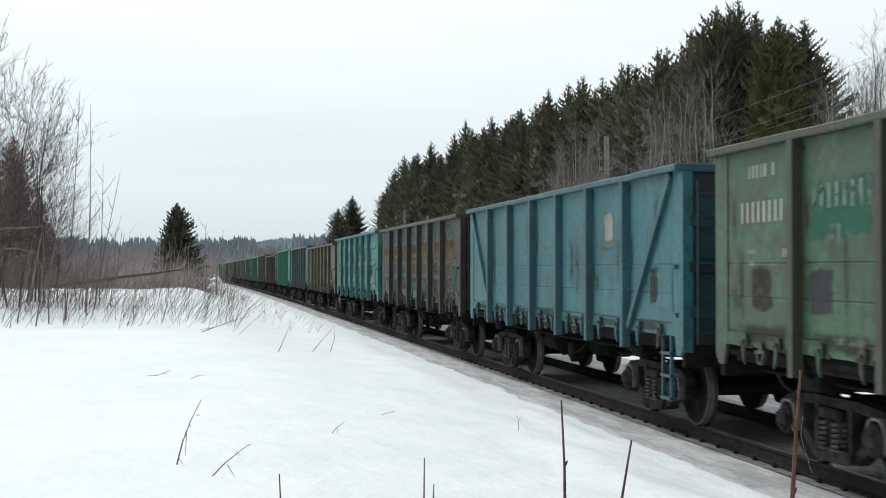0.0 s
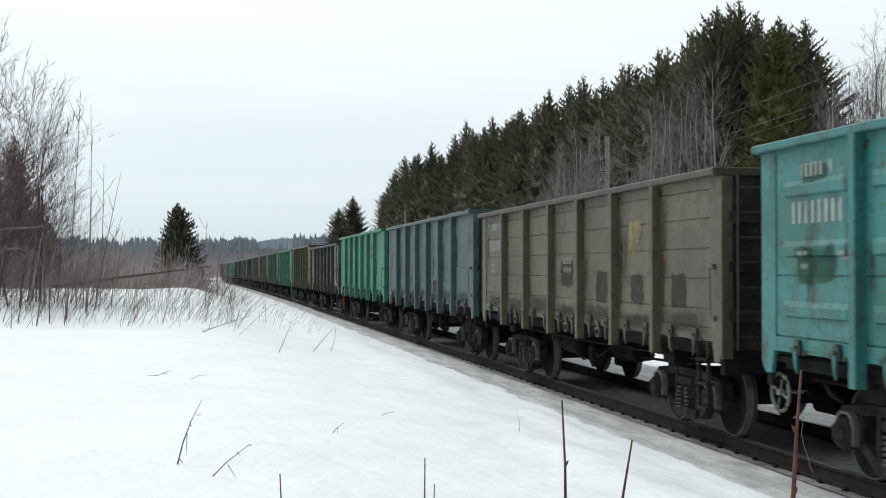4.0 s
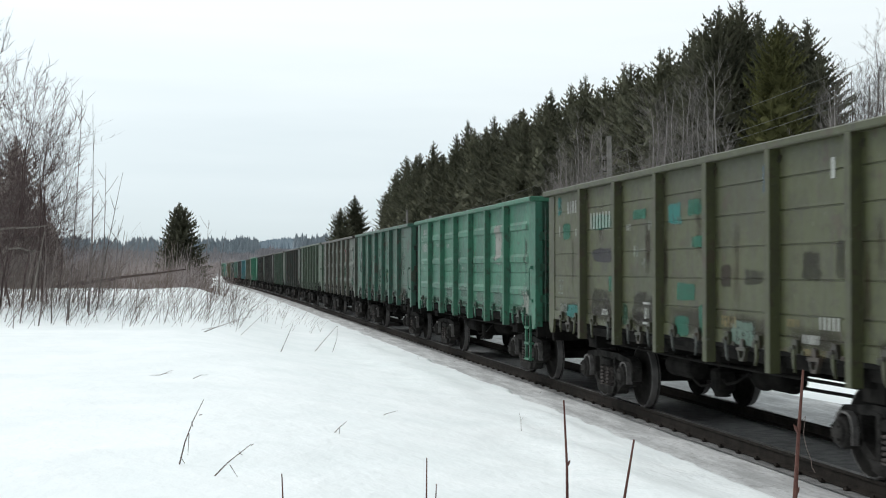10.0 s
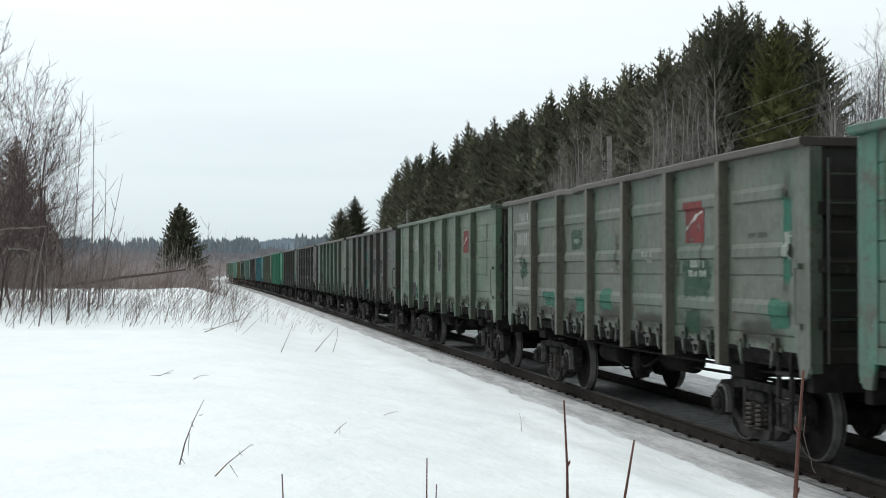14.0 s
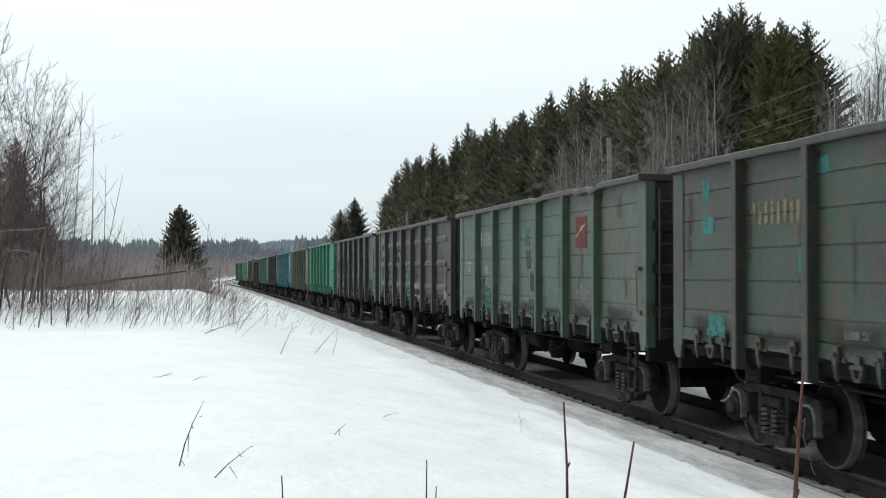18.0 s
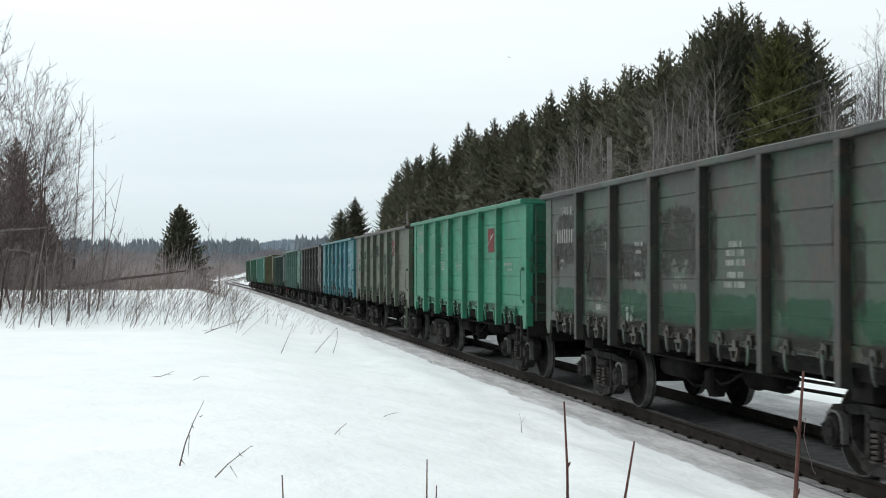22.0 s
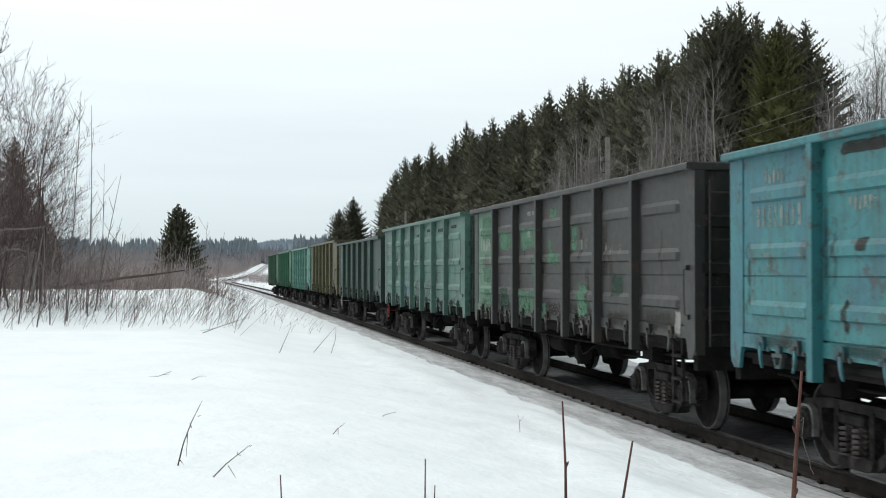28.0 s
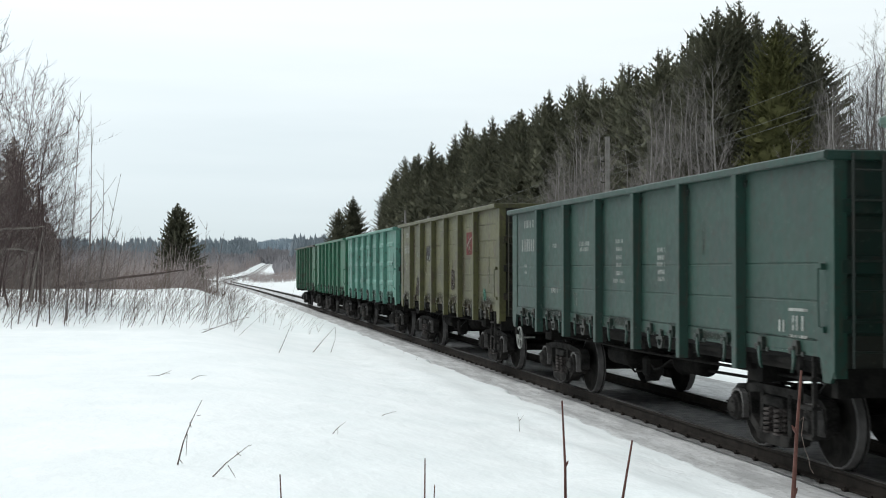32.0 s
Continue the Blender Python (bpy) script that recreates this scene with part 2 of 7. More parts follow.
M_SOOT = brushed_mat("sooty_bare_patch", (54, 51, 48), (64, 60, 56), 0.50, 0.40, 0.55)
M_EMERALD = brushed_mat("emerald_repaint", (40, 106, 76), (52, 118, 86), 0.50, 0.36, 0.55)
M_POSTER = brushed_mat("whitish_repaint", (172, 172, 166), (150, 150, 144), 0.70, 0.33, 0.92)
M_PALE = brushed_mat("pale_faded_repaint", (116, 142, 130), (132, 156, 144), 0.55, 0.36)
M_BLUEP = brushed_mat("blue_repaint", (66, 112, 156), (80, 124, 166), 0.58, 0.36)
M_CYAN = brushed_mat("turquoise_touch_up", (76, 160, 154), (66, 146, 140), 0.56, 0.36, 0.72)
M_TEALPATCH = brushed_mat("green_touch_up", (48, 134, 110), (60, 146, 122), 0.47, 0.36, 0.70)
M_LIGHTGREEN = brushed_mat("light_green_remains", (88, 134, 108), (100, 146, 120), 0.64, 0.38, 0.82)
M_NEEDLE = simple_mat("spruce_needles", (0.088, 0.091, 0.067, 1), (0.152, 0.150, 0.105, 1), 0.8, 0.9, 0, 0, 0.05, per_object=0.5)
M_NEEDLE2 = simple_mat("yellowish_needles", (0.074, 0.076, 0.034, 1), (0.125, 0.125, 0.054, 1), 0.8, 0.9, 0, 0, 0.05)
M_DRYNEEDLE = simple_mat("browned_needles", (0.30, 0.265, 0.245, 1), (0.43, 0.38, 0.355, 1), 0.8, 0.9, 0, 0, 0.05)
M_BARK = simple_mat("spruce_bark", (0.07, 0.055, 0.045, 1), (0.13, 0.11, 0.095, 1), 5, 0.9, 0.4, 0.02)
M_GREYBARK = simple_mat("pale_grey_bark", (0.12, 0.106, 0.095, 1), (0.24, 0.215, 0.195, 1), 3, 0.85, 0.3, 0.02, per_object=0.5)
M_PALEBARK = simple_mat("pale_aspen_bark", (0.16, 0.148, 0.14, 1), (0.30, 0.28, 0.265, 1), 3, 0.85, 0.3, 0.02, per_object=0.4)
M_TWIGS = simple_mat("pale_grey_twigs", (0.13, 0.117, 0.110, 1), (0.245, 0.225, 0.215, 1), 3, 0.85, 0.0, 0.02, per_object=0.5)
M_WILLOW = simple_mat("dark_willow_bark", (0.062, 0.043, 0.042, 1), (0.122, 0.090, 0.086, 1), 5, 0.85, 0.3, 0.01, per_object=0.4)
M_BRUSH = simple_mat("tan_brush_stalks", (0.15, 0.112, 0.098, 1), (0.27, 0.21, 0.185, 1), 2, 0.9, 0, 0)
M_BIRCH = simple_mat("grey_birch_bark", (0.07, 0.06, 0.056, 1), (0.13, 0.115, 0.107, 1), 4, 0.85, 0.3, 0.02)
M_BROWNTWIG = simple_mat("brown_twig_bark", (0.12, 0.10, 0.094, 1), (0.215, 0.18, 0.168, 1), 5, 0.85, 0.3, 0.01, per_object=0.4)
M_WEED = simple_mat("dead_weed_stalk", (0.10, 0.072, 0.062, 1), (0.20, 0.155, 0.135, 1), 3, 0.85, 0.1, 0.005)
M_REDTWIG = simple_mat("reddish_shoot_bark", (0.075, 0.028, 0.023, 1), (0.14, 0.062, 0.048, 1), 14, 0.6, 0.3, 0.002)
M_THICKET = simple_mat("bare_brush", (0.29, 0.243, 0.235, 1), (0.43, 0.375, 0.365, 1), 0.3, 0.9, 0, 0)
# Far woods: distance haze is mixed into these pale bluish base colours
M_FARWOOD = simple_mat("haze_tinted_spruces", (0.21, 0.25, 0.28, 1), (0.28, 0.32, 0.35, 1), 0.02, 0.95, 0, 0, 0.1)
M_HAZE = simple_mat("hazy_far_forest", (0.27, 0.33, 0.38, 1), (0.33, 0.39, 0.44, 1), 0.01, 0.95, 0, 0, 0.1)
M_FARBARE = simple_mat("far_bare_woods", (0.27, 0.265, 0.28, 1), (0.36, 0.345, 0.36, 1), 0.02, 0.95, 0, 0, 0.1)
M_CONCRETE = simple_mat("weathered_pole", (0.13, 0.12, 0.11, 1), (0.21, 0.20, 0.185, 1), 3, 0.85, 0.3, 0.01)
M_WIRE = simple_mat("galvanised_wire", (0.12, 0.12, 0.12, 1), (0.18, 0.18, 0.18, 1), 3, 0.6, 0, 0)
M_PORCELAIN = simple_mat("grey_porcelain", (0.16, 0.15, 0.14, 1), (0.22, 0.21, 0.2, 1), 9, 0.3, 0, 0)
M_TRUCK = simple_mat("dusty_truck_body", srgb(96, 87, 83, 0.75), srgb(108, 98, 94, 0.75), 1.2, 0.8, 0.1, 0.01)
M_TRUCKGREY = simple_mat("pale_truck_panel", srgb(128, 124, 120, 0.75), srgb(140, 136, 132, 0.75), 1.2, 0.7, 0.1, 0.01)
M_RUBBER = simple_mat("tyre_rubber", (0.015, 0.015, 0.015, 1), (0.03, 0.03, 0.03, 1), 6, 0.85, 0.2, 0.01)
M_FEATHER = simple_mat("dark_feathers", (0.03, 0.03, 0.03, 1), (0.06, 0.06, 0.06, 1), 20, 0.8, 0, 0)


# ---------------------------------------------------------------- mesh helpers
def box(bm, x0, x1, y0, y1, z0, z1, bevel=0.0):
    vs = [bm.verts.new((x, y, z)) for x in (x0, x1) for y in (y0, y1) for z in (z0, z1)]
    fs = [bm.faces.new([vs[i] for i in f]) for f in
          ((0, 1, 3, 2), (4, 6, 7, 5), (0, 4, 5, 1), (2, 3, 7, 6), (0, 2, 6, 4), (1, 5, 7, 3))]
    if bevel:
        bmesh.ops.bevel(bm, geom=list({e for f in fs for e in f.edges}), offset=bevel, segments=1, affect='EDGES')


def bar(bm, a, b, w, x0, x1):
    """A bar of width w from a to b, both (y, z), between x0 and x1."""
    d = Vector((b[0] - a[0], b[1] - a[1]))
    n = Vector((-d.y, d.x)).normalized() * w / 2
    pts = [(a[0] + n.x, a[1] + n.y), (b[0] + n.x, b[1] + n.y), (b[0] - n.x, b[1] - n.y), (a[0] - n.x, a[1] - n.y)]
    prism(bm, pts, x0, x1)


def prism(bm, pts, x0, x1):
    """The (y, z) outline pts, drawn out from x0 to x1."""
    a = [bm.verts.new((x0, y, z)) for y, z in pts]
    b = [bm.verts.new((x1, y, z)) for y, z in pts]
    n = len(pts)
    bm.faces.new(a)
    bm.faces.new(b[::-1])
    for i in range(n):
        bm.faces.new((a[i], b[i], b[(i + 1) % n], a[(i + 1) % n]))


def lathe(bm, profile, axis='x', seg=28, at=(0, 0, 0)):
    """Turns (along, radius) points about an axis."""
    rings = []
    for s, r in profile:
        ring = []
        for i in range(seg):
            a = 2 * math.pi * i / seg
            c, d = r * math.cos(a), r * math.sin(a)
            p = {'x': (s, c, d), 'y': (c, s, d), 'z': (c, d, s)}[axis]
            ring.append(bm.verts.new((p[0] + at[0], p[1] + at[1], p[2] + at[2])))
        rings.append(ring)
    for p, q in zip(rings, rings[1:]):
        for i in range(seg):
            bm.faces.new((p[i], p[(i + 1) % seg], q[(i + 1) % seg], q[i]))
    bm.faces.new(rings[0][::-1])
    bm.faces.new(rings[-1])


def tube(bm, pts, r, sides=6):
    """A tube along pts; r is one radius or one for each point."""
    pts = [Vector(p) for p in pts]
    rs = r if isinstance(r, (list, tuple)) else [r] * len(pts)
    rings = []
    for i, p in enumerate(pts):
        d = (pts[min(i + 1, len(pts) - 1)] - pts[max(i - 1, 0)]).normalized()
        u = d.orthogonal().normalized()
        v = d.cross(u)
        rings.append([bm.verts.new(p + (u * math.cos(2 * math.pi * k / sides) + v * math.sin(2 * math.pi * k / sides)) * rs[i])
                      for k in range(sides)])
    for p, q in zip(rings, rings[1:]):
        for k in range(sides):
            bm.faces.new((p[k], p[(k + 1) % sides], q[(k + 1) % sides], q[k]))
    if sides > 2:
        bm.faces.new(rings[0][::-1])
        bm.faces.new(rings[-1])


def mesh_of(name, bm, *mats, smooth=False):
    bmesh.ops.recalc_face_normals(bm, faces=bm.faces)
    me = bpy.data.meshes.new(name)
    bm.to_mesh(me)
    bm.free()
    for m in mats:
        me.materials.append(m)
    if smooth:
        me.polygons.foreach_set("use_smooth", [True] * len(me.polygons))
    return me


def part(name, bm, material, parent, label="", at=None):
    """Links a bmesh or a mesh as one object under a thing or a part."""
    me = bm if isinstance(bm, bpy.types.Mesh) else mesh_of(name, bm)
    ob = new(name, me)
    if not me.materials:
        me.materials.append(None)
    ob.material_slots[0].link = 'OBJECT'
    ob.material_slots[0].material = material
    ob.parent = parent
    if at is not None:
        ob.matrix_basis = at if isinstance(at, Matrix) else Matrix.Translation(at)
    if label:
        tagged(ob, label)
    return ob


def soup(name, verts, faces, mat):
    me = bpy.data.meshes.new(name)
    me.from_pydata(verts, [], faces)
    me.materials.append(mat)
    return me


# ---------------------------------------------------------------- ground
def smooth(a, b, v):
    t = min(1.0, max(0.0, (v - a) / (b - a)))
    return t * t * (3 - 2 * t)


def ground_z(x, y):
    u = x - track_x(y)
    tz = track_z(y)
    if u < 0:
        lip = -1.90 + 0.16 * noise.noise((0, y * 0.45, 3)) + 0.10 * noise.noise((4, y * 1.5, 3)) + 0.03 * noise.noise((4, y * 5.0, 8))
        z = tz - 0.27 + 0.17 * smooth(lip + 0.03, lip - 0.10, u) + 0.17 * smooth(-1.95, -3.5, u)
        field = 0.42 * smooth(-3.4, -8.0, u) * (1 - smooth(60, 120, y))
        z += field
        ridge = (0.75 + 0.10 * noise.noise((x * 0.5, y * 0.1, 12)) + 0.05 * noise.noise((x * 1.7, y * 0.2, 5))) * smooth(20, 58, y) * (1 - smooth(60, 72, y)) * smooth(3.2, -1.0, x) * smooth(-24, -15, x)
        z += ridge
        # the road and its hollow beyond the bank
        z -= 0.75 * smooth(62, 75, y) * smooth(2.0, -2.5, x)
    else:
        z = tz - 0.27 - 0.35 * smooth(2.5, 7, u) + 0.5 * smooth(9, 20, u) + 3.0 * smooth(26, 70, u)
    far = smooth(420, 1000, y) * smooth(6, 70, abs(u))
    z = z * (1 - far) + far * (11 + 3.5 * noise.noise((x * 0.004, y * 0.003, 3)) + (0 if y < 700 else 0))
    if y > 400:
        z += 14 * smooth(1000, 1900, y)
    if abs(x) > 120:
        z += 6 * smooth(120, 500, abs(x))
    return z


def ground():
    us = [-900, -600, -400, -260, -170, -110, -80, -60, -46, -36, -28, -22, -18] + [-16 + 0.5 * i for i in range(24)] + \
         [-4 + 0.2 * i for i in range(9)] + [-2.3 + 0.05 * i for i in range(15)] + [-1.4, -1.2, 0, 1.2, 1.6, 2.2, 3, 4, 5, 6, 7, 8.5, 10, 12, 15, 18, 22, 27, 33, 40, 48, 58, 70, 90, 120, 170, 250,
                                              400, 600, 900]
    ys = [-420, -250, -120, -60, -40, -25, -15, -8, -4] + [0.5 * i for i in range(0, 16)] + [8 + 0.2 * i for i in range(0, 160)] + [40 + 0.6 * i for i in range(0, 100)] + [100 + 5 * i for i in range(0, 40)] + \
         [300 + 20 * i for i in range(0, 20)] + [700 + 60 * i for i in range(0, 20)] + [2000, 2400, 3000, 3800]
    verts, faces = [], []
    for y in ys:
        for u in us:
            x = track_x(y) + u
            z = ground_z(x, y)
            if -40 < u < -2.6 and y < 140:
                z += 0.09 * noise.noise((x * 0.35, y * 0.22, 0)) + 0.030 * noise.noise((x * 1.7, y * 1.5, 4)) * smooth(-2.6, -4.0, u)
            if -4.2 < u < -2.0:
                z += 0.06 * noise.noise((y * 0.55, u * 1.4, 9)) * smooth(-2.0, -2.5, u)
            verts.append((x, y, z))
    n = len(us)
    for j in range(len(ys) - 1):
        for i in range(n - 1):
            a = j * n + i
            faces.append((a, a + 1, a + n + 1, a + n))
    ob = new("ground", soup("ground", verts, faces, M_SNOW))
    ob.data.polygons.foreach_set("use_smooth", [True] * len(ob.data.polygons))
    tagged(ob, "wide field of old settled snow beside the railway", "snow", kind="structure")


def strip(name, us, ys, mat, label, category, height, kind="structure"):
    """A sheet along the track; height(u, y) is measured from the rail's head."""
    verts, faces = [], []
    for y in ys:
        for u in us:
            verts.append((track_x(y) + u, y, track_z(y) + height(u, y)))
    n = len(us)
    for j in range(len(ys) - 1):
        for i in range(n - 1):
            a = j * n + i
            faces.append((a, a + 1, a + n + 1, a + n))
    ob = new(name, soup(name, verts, faces, mat))
    ob.data.polygons.foreach_set("use_smooth", [True] * len(ob.data.polygons))
    return tagged(ob, label, category, kind=kind)


def along(step_near=0.4, far=640.0):
    ys, y = [], -60.0
    while y < far:
        ys.append(y)
        y += step_near if 5 < y < 60 else (1.5 if 0 < y < 140 else 6.0)
    return ys


def track():
    strip("dirty_snow_verge", [-2.3, -2.1, -1.9, -1.7, -1.5, -1.3, -1.1, -0.9], [y for y in along(0.2) if y < 260], M_DIRTY, "thin strip of dirty thawing snow beside the rail", "snow",
          lambda u, y: -0.205 + 0.016 * noise.noise((u * 3, y * 1.1, 1)) + 0.012 * noise.noise((u * 9, y * 5, 1)) + 0.03 * smooth(-1.3, -1.8, u) - 0.14 * smooth(-2.02, -2.25, u))
    strip("dirty_snow_verge", [1.7, 2.0, 2.4, 2.8, 3.2, 3.6, 4.0, 4.4], [y for y in along() if y < 120], M_DIRTY, "dirty thawing snow on the far side of the track", "snow",
          lambda u, y: -0.24 - 0.35 * smooth(2.5, 7, u) + 0.02 * noise.noise((u * 3, y * 1.1, 6)) - 0.10 * smooth(3.6, 4.4, u + 0.4 * noise.noise((y * 0.4, 0, 8))))
    strip("snowy_track_bed", [-1.1, -0.7, 0, 0.7, 1.1, 1.6, 2.1], [y for y in along() if y > 66], M_DIRTY, "snow-covered track bed towards the bend", "track bed",
          lambda u, y: -0.175 + 0.02 * noise.noise((u * 3, y, 3)) - 0.05 * (1 - smooth(66, 78, y)) - 0.08 * smooth(1.4, 2.1, u))
    strip("track_bed", [-1.02, -0.9, -0.5, 0, 0.5, 0.9, 1.3, 1.7, 2.0], [y for y in along() if y < 90], M_BED, "flat dark gritty track bed between the rails", "track bed",
          lambda u, y: -0.19 + 0.012 * noise.noise((u * 4, y * 3, 2)) - 0.12 * smooth(1.4, 2.0, u))
    # rail profile: foot, web, head
    prof = [(-0.075, -0.18), (-0.075, -0.165), (-0.012, -0.145), (-0.010, -0.05), (-0.037, -0.038), (-0.037, -0.004),
            (-0.031, 0.0), (0.031, 0.0), (0.037, -0.004), (0.037, -0.038), (0.010, -0.05), (0.012, -0.145), (0.075, -0.165), (0.075, -0.18)]
    rails = []
    for side in (-0.797, 0.797):
        verts, faces = [], []
        ys = along(2.0)
        n = len(prof)
        for y in ys:
            verts += [(track_x(y) + side + px, y, track_z(y) + pz) for px, pz in prof]
        for j in range(len(ys) - 1):
            for i in range(n):
                a, b = j * n + i, j * n + (i + 1) % n
                faces.append((a, b, b + n, a + n))
        me = soup("rail", verts, faces, M_RAIL)
        me.materials.append(M_RAILTOP)
        for f in me.polygons:
            if f.index % n in (5, 6):
                f.material_index = 1
        rails.append(tagged(new("rail", me), "rust-brown steel rail with a worn bright head", "rail", "rails of the track", "structure"))
    bm = bmesh.new()
    box(bm, -0.125, -0.062, -0.035, 0.035, -0.187, -0.158, 0.008)
    lathe(bm, [(-0.162, 0.013), (-0.138, 0.012)], 'z', 6, (-0.098, 0.0, 0))
    fast = mesh_of("fastening", bm, M_RAIL)
    for i in range(260):
        y = 9.0 + 0.545 * i
        part("fastening", fast, M_RAIL, rails[0], at=(track_x(y) - 0.797, y, track_z(y)))


# ---------------------------------------------------------------- wagons
POSTS = (-4.3, -2.58, -0.86, 0.86, 2.58, 4.3)
EDGES = (-6.08,) + POSTS + (6.08,)
WALL = 1.475
FOOT = 1.24


RIDGES = (1.68, 2.29, 2.90)
STEPS = ((-0.085, 0.0), (-0.062, 0.034), (0.030, 0.034), (0.085, 0.0))     # a pressed ridge in section: height, bulge
LIP, LIP_TOP = 0.008, 1.41


def panel_mesh(kind, width, top):
    """One bay of the side wall, outer face at x = 0, looking towards -x; centred in y, z from the rail."""
    bm = bmesh.new()
    lo, hi = FOOT, top - 0.075
    w = width / 2
    # outline of the sheet in section, from bottom to top: (z, bulge)
    sec = [(lo, LIP), (LIP_TOP - 0.02, LIP), (LIP_TOP - 0.017, -0.016), (LIP_TOP - 0.004, -0.016), (LIP_TOP, 0.0)]
    if kind == "ridge":
        for c in RIDGES:
            sec += [(c + d, b) for d, b in STEPS]
            if c == RIDGES[0]:
                sec += [(2.015, 0.0), (2.02, -0.014), (2.032, -0.014), (2.036, 0.0)]
    elif kind == "weld":
        for c in (1.62, 1.98, 2.34, 2.70, 3.04):
            sec += [(c - 0.012, 0.0), (c - 0.006, -0.012), (c + 0.008, -0.012), (c + 0.012, 0.002), (c + 0.04, 0.0)]
    else:
        for c in (1.78, 2.15):
            sec += [(c - 0.012, 0.0), (c - 0.004, -0.010), (c + 0.006, -0.010), (c + 0.016, 0.0)]
    sec = [s for s in sec if s[0] < hi - 0.05] + [(hi, 0.0)]
    ys = (-w, -w + 0.19, -w + 0.25, 0, w - 0.25, w - 0.19, w)
    fade = (0, 0, 1, 1, 1, 0, 0) if kind == "ridge" else (1,) * 7
    grid = [[bm.verts.new((-b * (f if z > LIP_TOP and b > 0 else 1), y, z)) for y, f in zip(ys, fade)] for z, b in sec]
    for p, q in zip(grid, grid[1:]):
        for i in range(6):
            bm.faces.new((p[i], p[i + 1], q[i + 1], q[i]))
    back = [bm.verts.new((0.02, y, z)) for y, z in ((-w, lo), (w, lo), (w, hi), (-w, hi))]
    bm.faces.new(back)
    bm.faces.new([grid[0][i] for i in range(7)] + [back[1], back[0]])
    return mesh_of("side_panel", bm)


def post_mesh(top):
    bm = bmesh.new()
    prof = [(-0.070, 0.0), (-0.062, -0.106), (-0.054, -0.114), (0.054, -0.114), (0.062, -0.106), (0.070, 0.0)]
    lo = [bm.verts.new((x, y, 1.0)) for y, x in prof]
    hi = [bm.verts.new((x, y, top - 0.075)) for y, x in prof]
    n = len(prof)
    for i in range(n):
        bm.faces.new((lo[i], lo[(i + 1) % n], hi[(i + 1) % n], hi[i]))
    bm.faces.new(lo)
    bm.faces.new(hi)
    return mesh_of("post", bm)


def chord_mesh(top, sag, seed):
    """The top chord of a long side, with a few dents."""
    bm = bmesh.new()
    rnd = random.Random(seed)
    ys = [-6.43 + 12.86 * i / 48 for i in range(49)]
    dents = [(rnd.uniform(-5.5, 5.5), rnd.uniform(0.3, 0.7), rnd.uniform(0.2, 1.0) * sag) for _ in range(3)]
    prof = [(-0.110, -0.085), (-0.122, -0.07), (-0.122, -0.015), (-0.105, 0.0), (0.03, 0.0), (0.03, -0.085)]
    rings = []
    for y in ys:
        dz = -sum(d * max(0, 1 - abs(y - c) / w) ** 1.3 for c, w, d in dents) + 0.006 * noise.noise((y * 1.3, seed, 0))
        dx = -0.4 * dz * (1 if seed % 2 else -1) + 0.008 * noise.noise((y * 0.9, seed, 7))
        rings.append([bm.verts.new((x + dx, y, top + z + dz)) for x, z in prof])
    for p, q in zip(rings, rings[1:]):
        for i in range(6):
            bm.faces.new((p[i], p[(i + 1) % 6], q[(i + 1) % 6], q[i]))
    bm.faces.new(rings[0])
    bm.faces.new(rings[-1])
    return mesh_of("top_chord", bm)


def ring_mesh(top):
    """Small lashing ring beside a post's head."""
    bm = bmesh.new()
    tube(bm, [(-0.022, 0.024 * math.cos(a), top - 0.20 + 0.030 * math.sin(a)) for a in [2 * math.pi * k / 8 for k in range(9)]], 0.009, 4)
    box(bm, -0.02, 0.0, -0.018, 0.018, top - 0.18, top - 0.15)
    return mesh_of("tie_ring", bm)


def corner_mesh(top):
    """Plate at the wagon's corner, with its tongue below; for the end at +y."""
    bm = bmesh.new()
    pts = [(6.08, FOOT), (6.08, top - 0.075), (6.42, top - 0.075), (6.42, 1.12), (6.33, 1.0), (6.19, 1.0), (6.13, FOOT)]
    prism(bm, pts, -0.012, 0.03)
    box(bm, 0.0, 0.12, 6.36, 6.422, 1.05, top - 0.075)
    return mesh_of("corner_plate", bm)


def lock_mesh():
    """Pivot bracket of a hatch lock on the wall's foot, with its pin and stop."""
    bm = bmesh.new()
    prism(bm, [(-0.075, 1.30), (-0.05, 1.375), (0.02, 1.385), (0.06, 1.33), (0.05, 1.25), (-0.02, 1.225), (-0.07, 1.24)], -0.052, -0.004)
    lathe(bm, [(-0.078, 0.022), (-0.05, 0.026), (0.0, 0.026)], 'x', 9, (0, -0.005, 1.30))
    box(bm, -0.040, -0.006, 0.10, 0.165, 1.235, 1.30, 0.008)
    box(bm, -0.030, -0.006, -0.155, -0.10, 1.225, 1.27, 0.006)
    return mesh_of("hatch_lock", bm)


def lever_mesh():
    """Sickle-shaped lever that hangs from a hatch lock."""
    bm = bmesh.new()
    pts = [(-0.030, 1.285), (0.024, 1.290), (0.030, 1.22), (0.016, 1.15), (-0.010, 1.09), (-0.044, 1.045), (-0.050, 1.052), (-0.034, 1.10), (-0.026, 1.16), (-0.030, 1.22)]
    prism(bm, pts, -0.064, -0.040)
    return mesh_of("lock_lever", bm)


